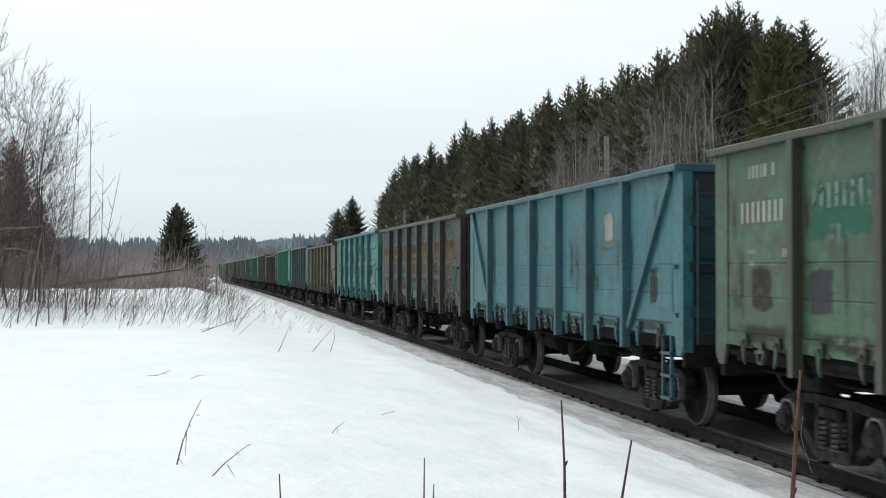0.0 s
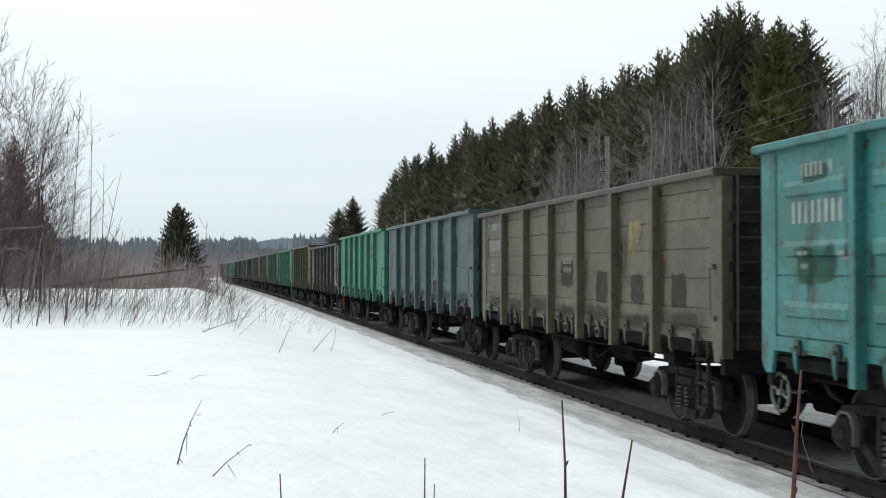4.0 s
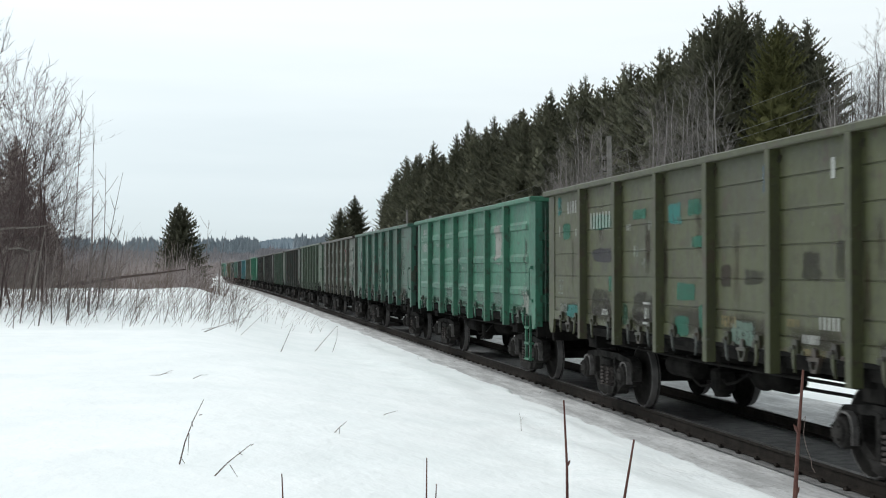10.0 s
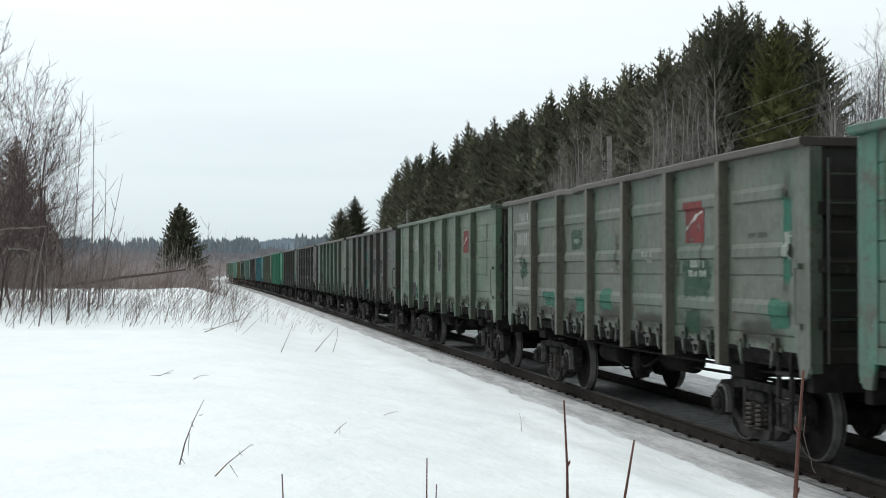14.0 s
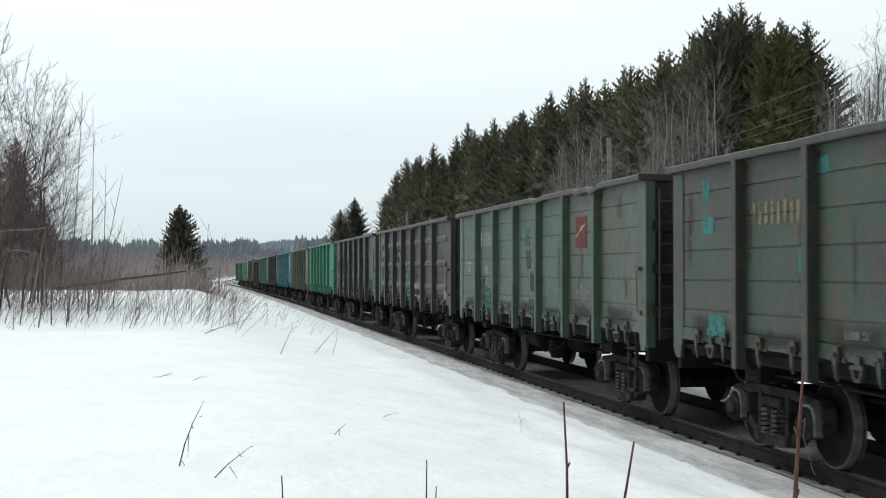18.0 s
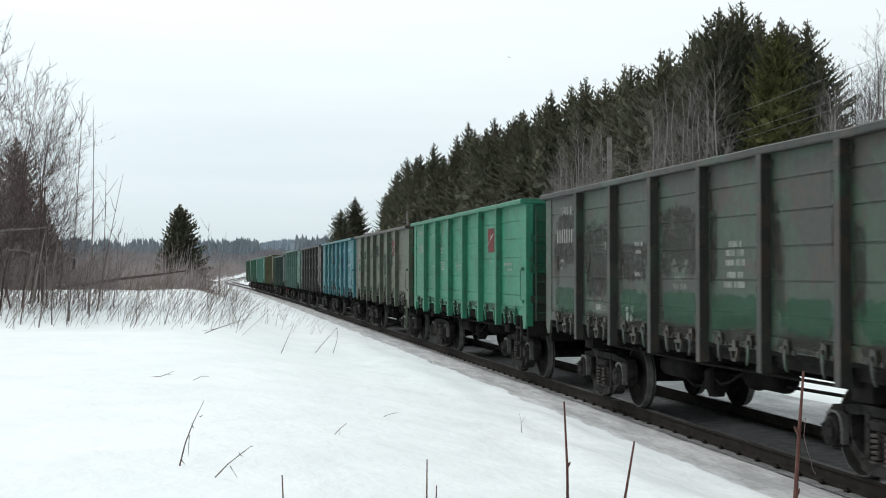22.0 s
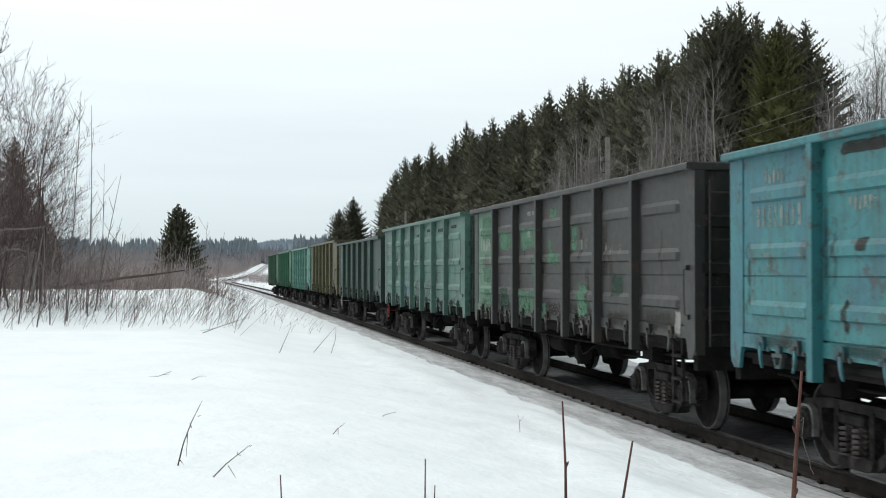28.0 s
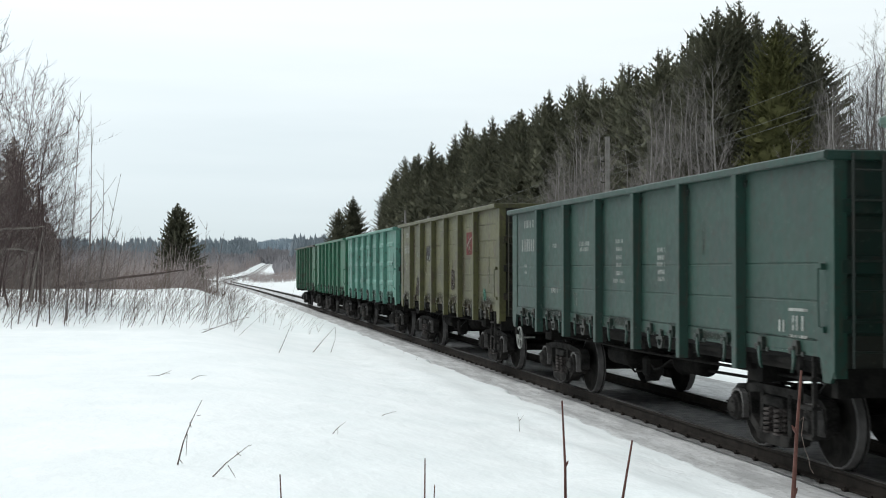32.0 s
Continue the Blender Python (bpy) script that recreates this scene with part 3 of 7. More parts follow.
def bracket_mesh():
    """Hatch stop: a triangular bracket with an opening."""
    bm = bmesh.new()
    bar(bm, (-0.16, 1.20), (0.16, 1.19), 0.045, -0.07, 0.0)
    bar(bm, (-0.13, 1.20), (-0.05, 1.05), 0.04, -0.06, -0.01)
    bar(bm, (0.13, 1.19), (0.07, 1.05), 0.04, -0.06, -0.01)
    bar(bm, (-0.07, 1.055), (0.09, 1.055), 0.04, -0.06, -0.01)
    prism(bm, [(-0.05, 1.31), (0.03, 1.33), (0.07, 1.22), (-0.07, 1.22)], -0.06, -0.005)
    bmesh.ops.scale(bm, vec=(0.8, 0.75, 0.85), verts=bm.verts, space=Matrix.Translation((0, 0, -1.24)))
    return mesh_of("hatch_stop", bm)


def end_wall_mesh(top):
    bm = bmesh.new()
    box(bm, -1.44, 1.44, 6.33, 6.36, 1.12, top - 0.02)
    return mesh_of("end_wall", bm)


def end_rib_mesh():
    bm = bmesh.new()
    prof = [(0.0, -0.1), (0.07, -0.065), (0.07, 0.065), (0.0, 0.1)]
    a = [bm.verts.new((-1.40, y, z)) for y, z in prof]
    b = [bm.verts.new((1.40, y, z)) for y, z in prof]
    for i in range(4):
        bm.faces.new((a[i], b[i], b[(i + 1) % 4], a[(i + 1) % 4]))
    bm.faces.new(a)
    bm.faces.new(b)
    return mesh_of("end_rib", bm)


def end_chord_mesh(top):
    bm = bmesh.new()
    box(bm, -1.57, 1.57, 6.30, 6.435, top - 0.095, top + 0.005, 0.012)
    return mesh_of("end_chord", bm)


def end_ladder_mesh():
    bm = bmesh.new()
    for x in (-1.30, -0.98):
        tube(bm, [(x, 6.45, 1.15), (x, 6.45, 3.2)], 0.016)
    for i in range(7):
        tube(bm, [(-1.30, 6.45, 1.3 + 0.29 * i), (-0.98, 6.45, 1.3 + 0.29 * i)], 0.013)
    return mesh_of("end_ladder", bm)


def steps_mesh():
    """Shunter's ladder below the wagon's corner; x outwards is -x."""
    bm = bmesh.new()
    for y in (-0.16, 0.14):
        box(bm, -0.012, 0.030, y - 0.020, y + 0.020, 0.40, 1.34)
    for z in (0.41, 0.70, 0.99):
        box(bm, -0.03, 0.07, -0.18, 0.16, z, z + 0.035)
    return mesh_of("steps", bm)


def handrail_mesh():
    bm = bmesh.new()
    tube(bm, [(0.0, 0, 1.52), (-0.055, 0, 1.54), (-0.065, 0.0, 1.8), (-0.06, 0.01, 2.1), (0.0, 0, 2.12)], 0.009)
    box(bm, -0.05, 0.0, -0.03, 0.02, 2.09, 2.15)
    box(bm, -0.03, 0.0, -0.03, 0.03, 1.48, 1.54)
    return mesh_of("handrail", bm)


def floor_mesh():
    bm = bmesh.new()
    box(bm, -1.43, 1.43, -6.33, 6.33, 1.12, 1.18)
    return mesh_of("floor", bm)


def underframe_mesh():
    bm = bmesh.new()
    box(bm, -0.22, 0.22, -6.36, 6.36, 0.80, 1.12)
    for y in POSTS:
        prism_x(bm, y)
    for y in (-4.325, 4.325):
        box(bm, -1.35, 1.35, y - 0.2, y + 0.2, 0.86, 1.12)
    for y in (-6.39, 6.26):
        box(bm, -1.44, 1.44, y, y + 0.13, 0.86, 1.14)
    # side rails of the hatches, brake rods
    for x in (-1.38, 1.38):
        box(bm, x - 0.03, x + 0.03, -6.0, 6.0, 1.06, 1.14)
    tube(bm, [(-0.75, -5.2, 0.80), (-0.72, -1.6, 0.74), (-0.6, 1.6, 0.74), (-0.75, 5.2, 0.80)], 0.022)
    tube(bm, [(-1.15, -5.9, 0.95), (-1.2, 0, 0.92), (-1.15, 5.9, 0.95)], 0.02)
    return mesh_of("underframe", bm)


def prism_x(bm, y):
    """A cross beam that tapers towards the sides."""
    pts = [(-1.42, 1.12), (-1.42, 1.0), (-0.25, 0.84), (0.25, 0.84), (1.42, 1.0), (1.42, 1.12)]
    a = [bm.verts.new((x, y - 0.07, z)) for x, z in pts]
    b = [bm.verts.new((x, y + 0.07, z)) for x, z in pts]
    bm.faces.new(a)
    bm.faces.new(b[::-1])
    for i in range(6):
        bm.faces.new((a[i], b[i], b[(i + 1) % 6], a[(i + 1) % 6]))


def cylinder_mesh():
    bm = bmesh.new()
    lathe(bm, [(-0.45, 0.10), (-0.43, 0.17), (0.30, 0.17), (0.32, 0.2), (0.36, 0.2), (0.38, 0.06), (0.7, 0.05)], 'y', 18, (-0.72, 0, 0.82))
    return mesh_of("brake_cylinder", bm, smooth=True)


def tank_mesh():
    bm = bmesh.new()
    lathe(bm, [(-0.5, 0.06), (-0.46, 0.14), (-0.40, 0.16), (0.40, 0.16), (0.46, 0.14), (0.5, 0.06)], 'y', 18, (-0.85, 0, 0.76))
    box(bm, -0.95, -0.75, -0.30, -0.24, 0.86, 1.12)
    box(bm, -0.95, -0.75, 0.24, 0.30, 0.86, 1.12)
    return mesh_of("air_tank", bm, smooth=False)


def valve_mesh():
    bm = bmesh.new()
    box(bm, -0.98, -0.72, -0.14, 0.12, 0.52, 0.82, 0.04)
    lathe(bm, [(0.46, 0.10), (0.52, 0.12), (0.60, 0.12)], 'z', 12, (-0.85, 0, 0))
    tube(bm, [(-0.9, -0.1, 0.7), (-1.0, -0.5, 0.66), (-1.05, -0.9, 0.72), (-1.0, -1.2, 0.86)], 0.016)
    tube(bm, [(-0.9, 0.1, 0.6), (-0.95, 0.5, 0.55), (-0.9, 0.9, 0.62)], 0.016)
    box(bm, -0.9, -0.8, -0.05, 0.05, 0.8, 1.12)
    return mesh_of("brake_valve", bm)


def coupler_mesh():
    """Automatic coupler at the +y end: shank, head with claw, and its carrier."""
    bm = bmesh.new()
    box(bm, -0.10, 0.10, 6.31, 6.72, 0.96, 1.14, 0.02)
    prism_z(bm, [(-0.17, 6.66), (0.17, 6.66), (0.24, 6.78), (0.21, 6.98), (0.10, 7.03), (0.05, 6.88), (-0.08, 6.85), (-0.10, 6.95), (-0.20, 6.92)], 0.89, 1.21)
    box(bm, -0.26, 0.26, 6.37, 6.44, 0.82, 0.90)
    tube(bm, [(0.30, 6.36, 0.98), (0.34, 6.56, 0.86), (0.33, 6.8, 0.66), (0.26, 6.94, 0.58)], 0.024)
    return mesh_of("coupler", bm)


def prism_z(bm, pts, z0, z1):
    a = [bm.verts.new((x, y, z0)) for x, y in pts]
    b = [bm.verts.new((x, y, z1)) for x, y in pts]
    n = len(pts)
    bm.faces.new(a[::-1])
    bm.faces.new(b)
    for i in range(n):
        bm.faces.new((a[i], a[(i + 1) % n], b[(i + 1) % n], b[i]))


def brake_wheel_mesh():
    bm = bmesh.new()
    ring = [(0, 0.20 * math.cos(a), 0.20 * math.sin(a)) for a in [2 * math.pi * i / 20 for i in range(21)]]
    tube(bm, ring, 0.018, 6)
    for a in (0.3, 0.3 + math.pi / 2, 0.3 + math.pi, 0.3 + 1.5 * math.pi):
        tube(bm, [(0, 0, 0), (0, 0.20 * math.cos(a), 0.20 * math.sin(a))], 0.013, 5)
    lathe(bm, [(-0.03, 0.035), (0.03, 0.035), (0.035, 0.018), (0.30, 0.018)], 'x', 10)
    return mesh_of("brake_wheel", bm)


def side_frame_mesh():
    """Cast side frame of the bogie with its open windows, x = 0 in its own middle."""
    bm = bmesh.new()
    t0, t1 = -0.075, 0.075
    prism(bm, [(-0.50, 0.790), (0.50, 0.790), (0.84, 0.755), (0.82, 0.655), (0.46, 0.690), (-0.46, 0.690), (-0.82, 0.655), (-0.84, 0.755)], t0, t1)
    for s in (-1, 1):
        # shoulder over the axle box, outer and inner jaw
        prism(bm, [(s * 0.80, 0.757), (s * 1.06, 0.735), (s * 1.155, 0.66), (s * 1.165, 0.60), (s * 0.80, 0.652)], t0, t1)
        prism(bm, [(s * 1.085, 0.63), (s * 1.165, 0.62), (s * 1.165, 0.42), (s * 1.10, 0.40)], t0, t1)
        prism(bm, [(s * 0.70, 0.68), (s * 0.80, 0.68), (s * 0.785, 0.40), (s * 0.70, 0.36), (s * 0.66, 0.42)], t0, t1)
        # diagonal down to the spring seat, column beside the springs
        bar(bm, (s * 0.75, 0.42), (s * 0.40, 0.205), 0.105, t0, t1)
        bar(bm, (s * 0.355, 0.20), (s * 0.345, 0.72), 0.085, t0 - 0.015, t1 + 0.015)
        lathe(bm, [(-0.10, 0.02), (-0.075, 0.03)], 'x', 7, (0, s * 0.345, 0.60))
        lathe(bm, [(-0.10, 0.02), (-0.075, 0.03)], 'x', 7, (0, s * 0.345, 0.46))
    prism(bm, [(-0.44, 0.275), (0.44, 0.275), (0.40, 0.175), (0.30, 0.145), (-0.30, 0.145), (-0.40, 0.175)], t0 - 0.05, t1 + 0.05)
    return mesh_of("side_frame", bm)


def axle_box_mesh():
    """Roller bearing housing with its bolted round cover."""
    bm = bmesh.new()
    box(bm, -0.11, 0.12, -0.135, 0.135, -0.10, 0.15, 0.03)
    lathe(bm, [(-0.215, 0.07), (-0.205, 0.115), (-0.17, 0.125), (-0.165, 0.155), (-0.13, 0.165), (0.06, 0.165)], 'x', 16)
    for k in range(4):
        a = math.pi / 4 + k * math.pi / 2
        lathe(bm, [(-0.232, 0.012), (-0.20, 0.014)], 'x', 6, (0, 0.088 * math.cos(a), 0.088 * math.sin(a)))
    return mesh_of("axle_box", bm)


def wear_mesh():
    """Scuffed inverted-U edge of the side frame's jaw over the axle box."""
    bm = bmesh.new()
    pts = [(-0.165, -0.10), (-0.160, 0.06), (-0.125, 0.155), (-0.06, 0.19), (0.06, 0.19), (0.125, 0.155), (0.160, 0.06), (0.165, -0.02)]
    inner = [(y * 0.83, z - 0.024 if abs(y) < 0.15 else z) for y, z in pts]
    pts, inner = [[(y * 1.16, z * 1.12) for y, z in q] for q in (pts, inner)]
    prism(bm, pts + inner[::-1], -0.135, -0.05)
    return mesh_of("wear_plate", bm)


def spring_mesh():
    bm = bmesh.new()
    n = 50
    tube(bm, [(0.094 * math.cos(2 * math.pi * 5 * i / n), 0.094 * math.sin(2 * math.pi * 5 * i / n), 0.285 + 0.27 * i / n) for i in range(n + 1)], 0.0195, 6)
    lathe(bm, [(0.265, 0.115), (0.285, 0.115)], 'z', 12)
    lathe(bm, [(0.28, 0.052), (0.56, 0.052)], 'z', 8)
    return mesh_of("spring", bm)


def bolster_mesh():
    bm = bmesh.new()
    box(bm, -1.15, 1.15, -0.24, 0.24, 0.565, 0.68, 0.02)
    box(bm, -0.85, 0.85, -0.20, 0.20, 0.48, 0.80, 0.03)
    lathe(bm, [(0.78, 0.17), (0.87, 0.17)], 'z', 14)
    for s in (-1, 1):
        box(bm, -0.95, 0.95, s * 0.42 - 0.04, s * 0.42 + 0.04, 0.36, 0.46)
        box(bm, -0.84, -0.72, s * 0.44 - 0.03, s * 0.44 + 0.05, 0.28, 0.62)
        box(bm, 0.72, 0.84, s * 0.44 - 0.03, s * 0.44 + 0.05, 0.28, 0.62)
    return mesh_of("bogie", bm)


def wheelset_mesh():
    bm = bmesh.new()
    prof = [(-1.10, 0.07), (-0.93, 0.07), (-0.92, 0.11), (-0.885, 0.13)] + \
           [(-0.855, 0.15), (-0.835, 0.22), (-0.835, 0.38), (-0.866, 0.41), (-0.866, 0.452), (-0.866, 0.468), (-0.858, 0.475), (-0.775, 0.478), (-0.762, 0.50), (-0.745, 0.503),
            (-0.735, 0.49), (-0.735, 0.42), (-0.79, 0.39), (-0.80, 0.20), (-0.74, 0.14), (-0.735, 0.085)]
    full = prof + [(-s, r) for s, r in prof[::-1]]
    lathe(bm, full, 'x', 22)
    me = mesh_of("wheelset", bm)
    me.materials.append(None)
    me.materials.append(M_TREAD)
    for f in me.polygons:
        if len(f.vertices) == 4:
            c = f.center
            r = math.hypot(c.y, c.z)
            if r > 0.462 and abs(f.normal.x) < 0.3:
                f.material_index = 1
            elif 0.455 < r < 0.475 and abs(f.normal.x) > 0.6 and abs(c.x) > 0.85:
                f.material_index = 1
    me.polygons.foreach_set("use_smooth", [True] * len(me.polygons))
    return me


MESH = {}


def shared(key, maker, *args):
    if key not in MESH:
        MESH[key] = maker(*args)
    return MESH[key]


def bulge(kind, z, dy=0.0):
    """How far the wall's pressed ridges stand out at height z."""
    if z < LIP_TOP:
        return LIP
    if kind != "ridge":
        return 0.002 if kind == "weld" else 0.0
    out = 0.0
    for c in RIDGES:
        d = z - c
        out = max(out, 0.034 * min(1.0, max(0.0, (0.085 + d) / 0.023 if d < 0 else (0.085 - d) / 0.055)))
    return out


def sheet(bm, kind, y0, y1, z0, z1, proud, zref):
    """A painted field that lies on the wall."""
    zs = {z0, z1} | ({LIP_TOP - 0.006, LIP_TOP} if z0 + 0.01 < LIP_TOP < z1 - 0.01 else set())
    if kind == "ridge":
        zs |= {c + d for c in RIDGES for d, _ in STEPS if z0 + 0.004 < c + d < z1 - 0.004}
    rows = []
    for z in sorted(zs):
        x = -bulge(kind, z) - proud
        rows.append([bm.verts.new((x, y0, z - zref)), bm.verts.new((x, y1, z - zref))])
    for p, q in zip(rows, rows[1:]):
        bm.faces.new((p[0], p[1], q[1], q[0]))


def bar_mesh(w, h, kind, z):
    """One bar of illegible writing, w along y, h high."""
    bm = bmesh.new()
    sheet(bm, kind, -w / 2, w / 2, z - h / 2, z + h / 2, 0.006, z)
    return mesh_of("stencil", bm)


def field_mesh(w, h, kind, z, proud):
    """A field of hand-brushed paint on the wall."""
    bm = bmesh.new()
    sheet(bm, kind, -w / 2, w / 2, z - h / 2, z + h / 2, proud, z)
    return mesh_of("touch_up", bm)


def emblem(wagon, y, z, w, h, kind):
    """Red emblem plate with a light stroke across it."""
    bm = bmesh.new()
    sheet(bm, kind, -w / 2, w / 2, z - h / 2, z + h / 2, 0.005, z)
    e = part("emblem", bm, M_LOGO, wagon, "faded red painted emblem", at=(-WALL, y, z))
    bm = bmesh.new()
    n = 14
    for i in range(n):
        t0, t1 = i / n, (i + 1) / n
        yy = [w * (0.44 - 0.88 * t) for t in (t0, t1)]
        zz = [h * (-0.16 + 0.42 * math.sin(1.35 * t)) for t in (t0, t1)]
        q = [h * 0.026 * (1 + 2.0 * max(0, 1 - abs(t - 0.55) * 6)) for t in (t0, t1)]
        bm.faces.new([bm.verts.new((-bulge(kind, z + c) - 0.008, b, c)) for b, c in ((yy[0], zz[0] - q[0]), (yy[1], zz[1] - q[1]), (yy[1], zz[1] + q[1]), (yy[0], zz[0] + q[0]))])
    part("emblem_stroke", bm, M_STENCIL, e)


WAGONS = [
    # kind, top, base, alt, patch colour, patch cut, rust cut, dirt, label
    ("plain", 3.48, (67, 110, 80), (77, 120, 88), (62, 98, 72), 0.56, 0.58, 0.30, "weathered mid-green steel open wagon with rust stains"),
    ("plain", 3.41, (58, 127, 136), (66, 134, 142), (56, 117, 128), 0.60, 0.72, 0.22, "faded blue steel open wagon with diagonal end braces"),
    ("plain", 3.38, (46, 40, 37), (52, 46, 42), (40, 54, 46), 0.54, 0.60, 0.30, "dark brown steel open wagon with patched ochre and green paint"),
    ("ridge", 3.41, (54, 140, 138), (64, 150, 146), (46, 124, 112), 0.60, 0.64, 0.22, "turquoise steel open wagon with pressed side ridges"),
    ("weld", 3.27, (104, 100, 74), (114, 108, 84), (92, 92, 74), 0.56, 0.62, 0.35, "drab olive steel open wagon, lower than its neighbours"),
    ("plain", 3.41, (74, 104, 106), (82, 110, 112), (68, 94, 98), 0.60, 0.68, 0.25, "grey-blue steel open wagon with faded markings"),
    ("weld", 3.43, (48, 146, 112), (56, 152, 120), (50, 140, 108), 0.62, 0.72, 0.08, "freshly painted bright green steel open wagon with welded side strakes"),
    ("weld", 3.24, (60, 94, 79), (68, 101, 86), (62, 54, 50), 0.585, 0.62, 0.35, "dark green and brown patched steel open wagon"),
    ("weld", 3.43, (80, 85, 50), (88, 93, 58), (74, 79, 50), 0.56, 0.64, 0.32, "olive drab steel open wagon with turquoise touch-ups"),
    ("ridge", 3.41, (62, 133, 105), (70, 141, 114), (58, 122, 100), 0.60, 0.68, 0.20, "sea-green steel open wagon with pressed side ridges"),
    ("weld", 3.41, (56, 112, 93), (64, 120, 100), (70, 108, 92), 0.52, 0.60, 0.30, "green steel open wagon with blotchy repainted panels"),
    ("ridge", 3.41, (94, 104, 93), (102, 110, 99), (80, 102, 86), 0.56, 0.66, 0.28, "grey steel open wagon with green touch-ups and a red emblem"),
    ("weld", 3.43, (98, 118, 98), (106, 126, 106), (80, 110, 88), 0.54, 0.64, 0.28, "grey-green steel open wagon with patchy repainted panels"),
    ("weld", 3.41, (42, 70, 53), (49, 77, 58), (52, 56, 50), 0.55, 0.58, 0.40, "dark green steel open wagon with turquoise paint spots"),
    ("weld", 3.41, (86, 110, 95), (93, 116, 100), (80, 100, 86), 0.56, 0.66, 0.28, "grey-green steel open wagon with a bent top chord"),
    ("ridge", 3.41, (55, 56, 52), (62, 63, 58), (50, 49, 46), 0.56, 0.66, 0.30, "sooty grey-brown steel open wagon with pressed side ridges"),
    ("weld", 3.41, (56, 80, 64), (62, 86, 70), (60, 62, 57), 0.57, 0.60, 0.35, "sooty dark green steel open wagon with brown repainted bays"),
    ("weld", 3.43, (42, 146, 112), (50, 154, 120), (46, 138, 108), 0.62, 0.72, 0.08, "bright green steel open wagon with a red emblem"),
    ("weld", 3.41, (110, 116, 98), (116, 121, 104), (98, 114, 92), 0.54, 0.60, 0.30, "brownish grey steel open wagon with green touch-ups"),
    ("ridge", 3.41, (56, 142, 148), (64, 148, 152), (60, 132, 146), 0.54, 0.62, 0.18, "blue steel open wagon with rust-eaten upper edge"),
    ("ridge", 3.41, (52, 54, 52), (58, 60, 58), (48, 50, 48), 0.58, 0.66, 0.30, "sooty black-brown steel open wagon with light green panels"),
    ("ridge", 3.42, (92, 138, 124), (98, 144, 130), (86, 128, 116), 0.58, 0.68, 0.20, "pale turquoise steel open wagon with pressed side ridges"),
    ("plain", 3.23, (32, 75, 64), (36, 80, 68), (34, 70, 61), 0.62, 0.72, 0.15, "dark bottle-green steel open wagon with white markings"),
    ("weld", 3.43, (101, 100, 56), (109, 108, 66), (88, 88, 56), 0.56, 0.62, 0.30, "mustard olive steel open wagon with rust stains"),
    ("ridge", 3.41, (106, 172, 154), (112, 176, 158), (94, 154, 138), 0.58, 0.68, 0.20, "light sea-green steel open wagon with pressed side ridges"),
    ("plain", 3.41, (54, 130, 98), (60, 136, 104), (52, 118, 90), 0.60, 0.68, 0.18, "green steel open wagon with dark ribs"),
    ("plain", 3.41, (60, 128, 94), (68, 134, 100), (56, 112, 84), 0.58, 0.62, 0.25, "green steel open wagon with rust-streaked panels"),
]


TRIM = {0: (66, 74, 57), 1: (52, 104, 116), 2: (44, 52, 45), 7: (48, 45, 42), 11: (98, 96, 84), 12: (80, 98, 80), 13: (44, 52, 45), 14: (66, 92, 74), 15: (47, 48, 46), 16: (38, 43, 38),
        18: (90, 104, 84), 20: (46, 48, 46), 5: (66, 96, 98), 26: (54, 108, 80)}


# bays that wear another coat of paint, counted from the rear
BAYS = {20: {0: (84, 134, 104)}, 16: {0: (60, 70, 62), 2: (58, 74, 63), 6: (58, 82, 64)}, 14: {0: (80, 108, 96), 3: (90, 106, 94), 4: (84, 108, 95), 5: (94, 99, 88), 6: (92, 95, 84)}, 19: {3: (64, 134, 162), 4: (62, 142, 160), 5: (64, 132, 162), 6: (60, 142, 152)}}


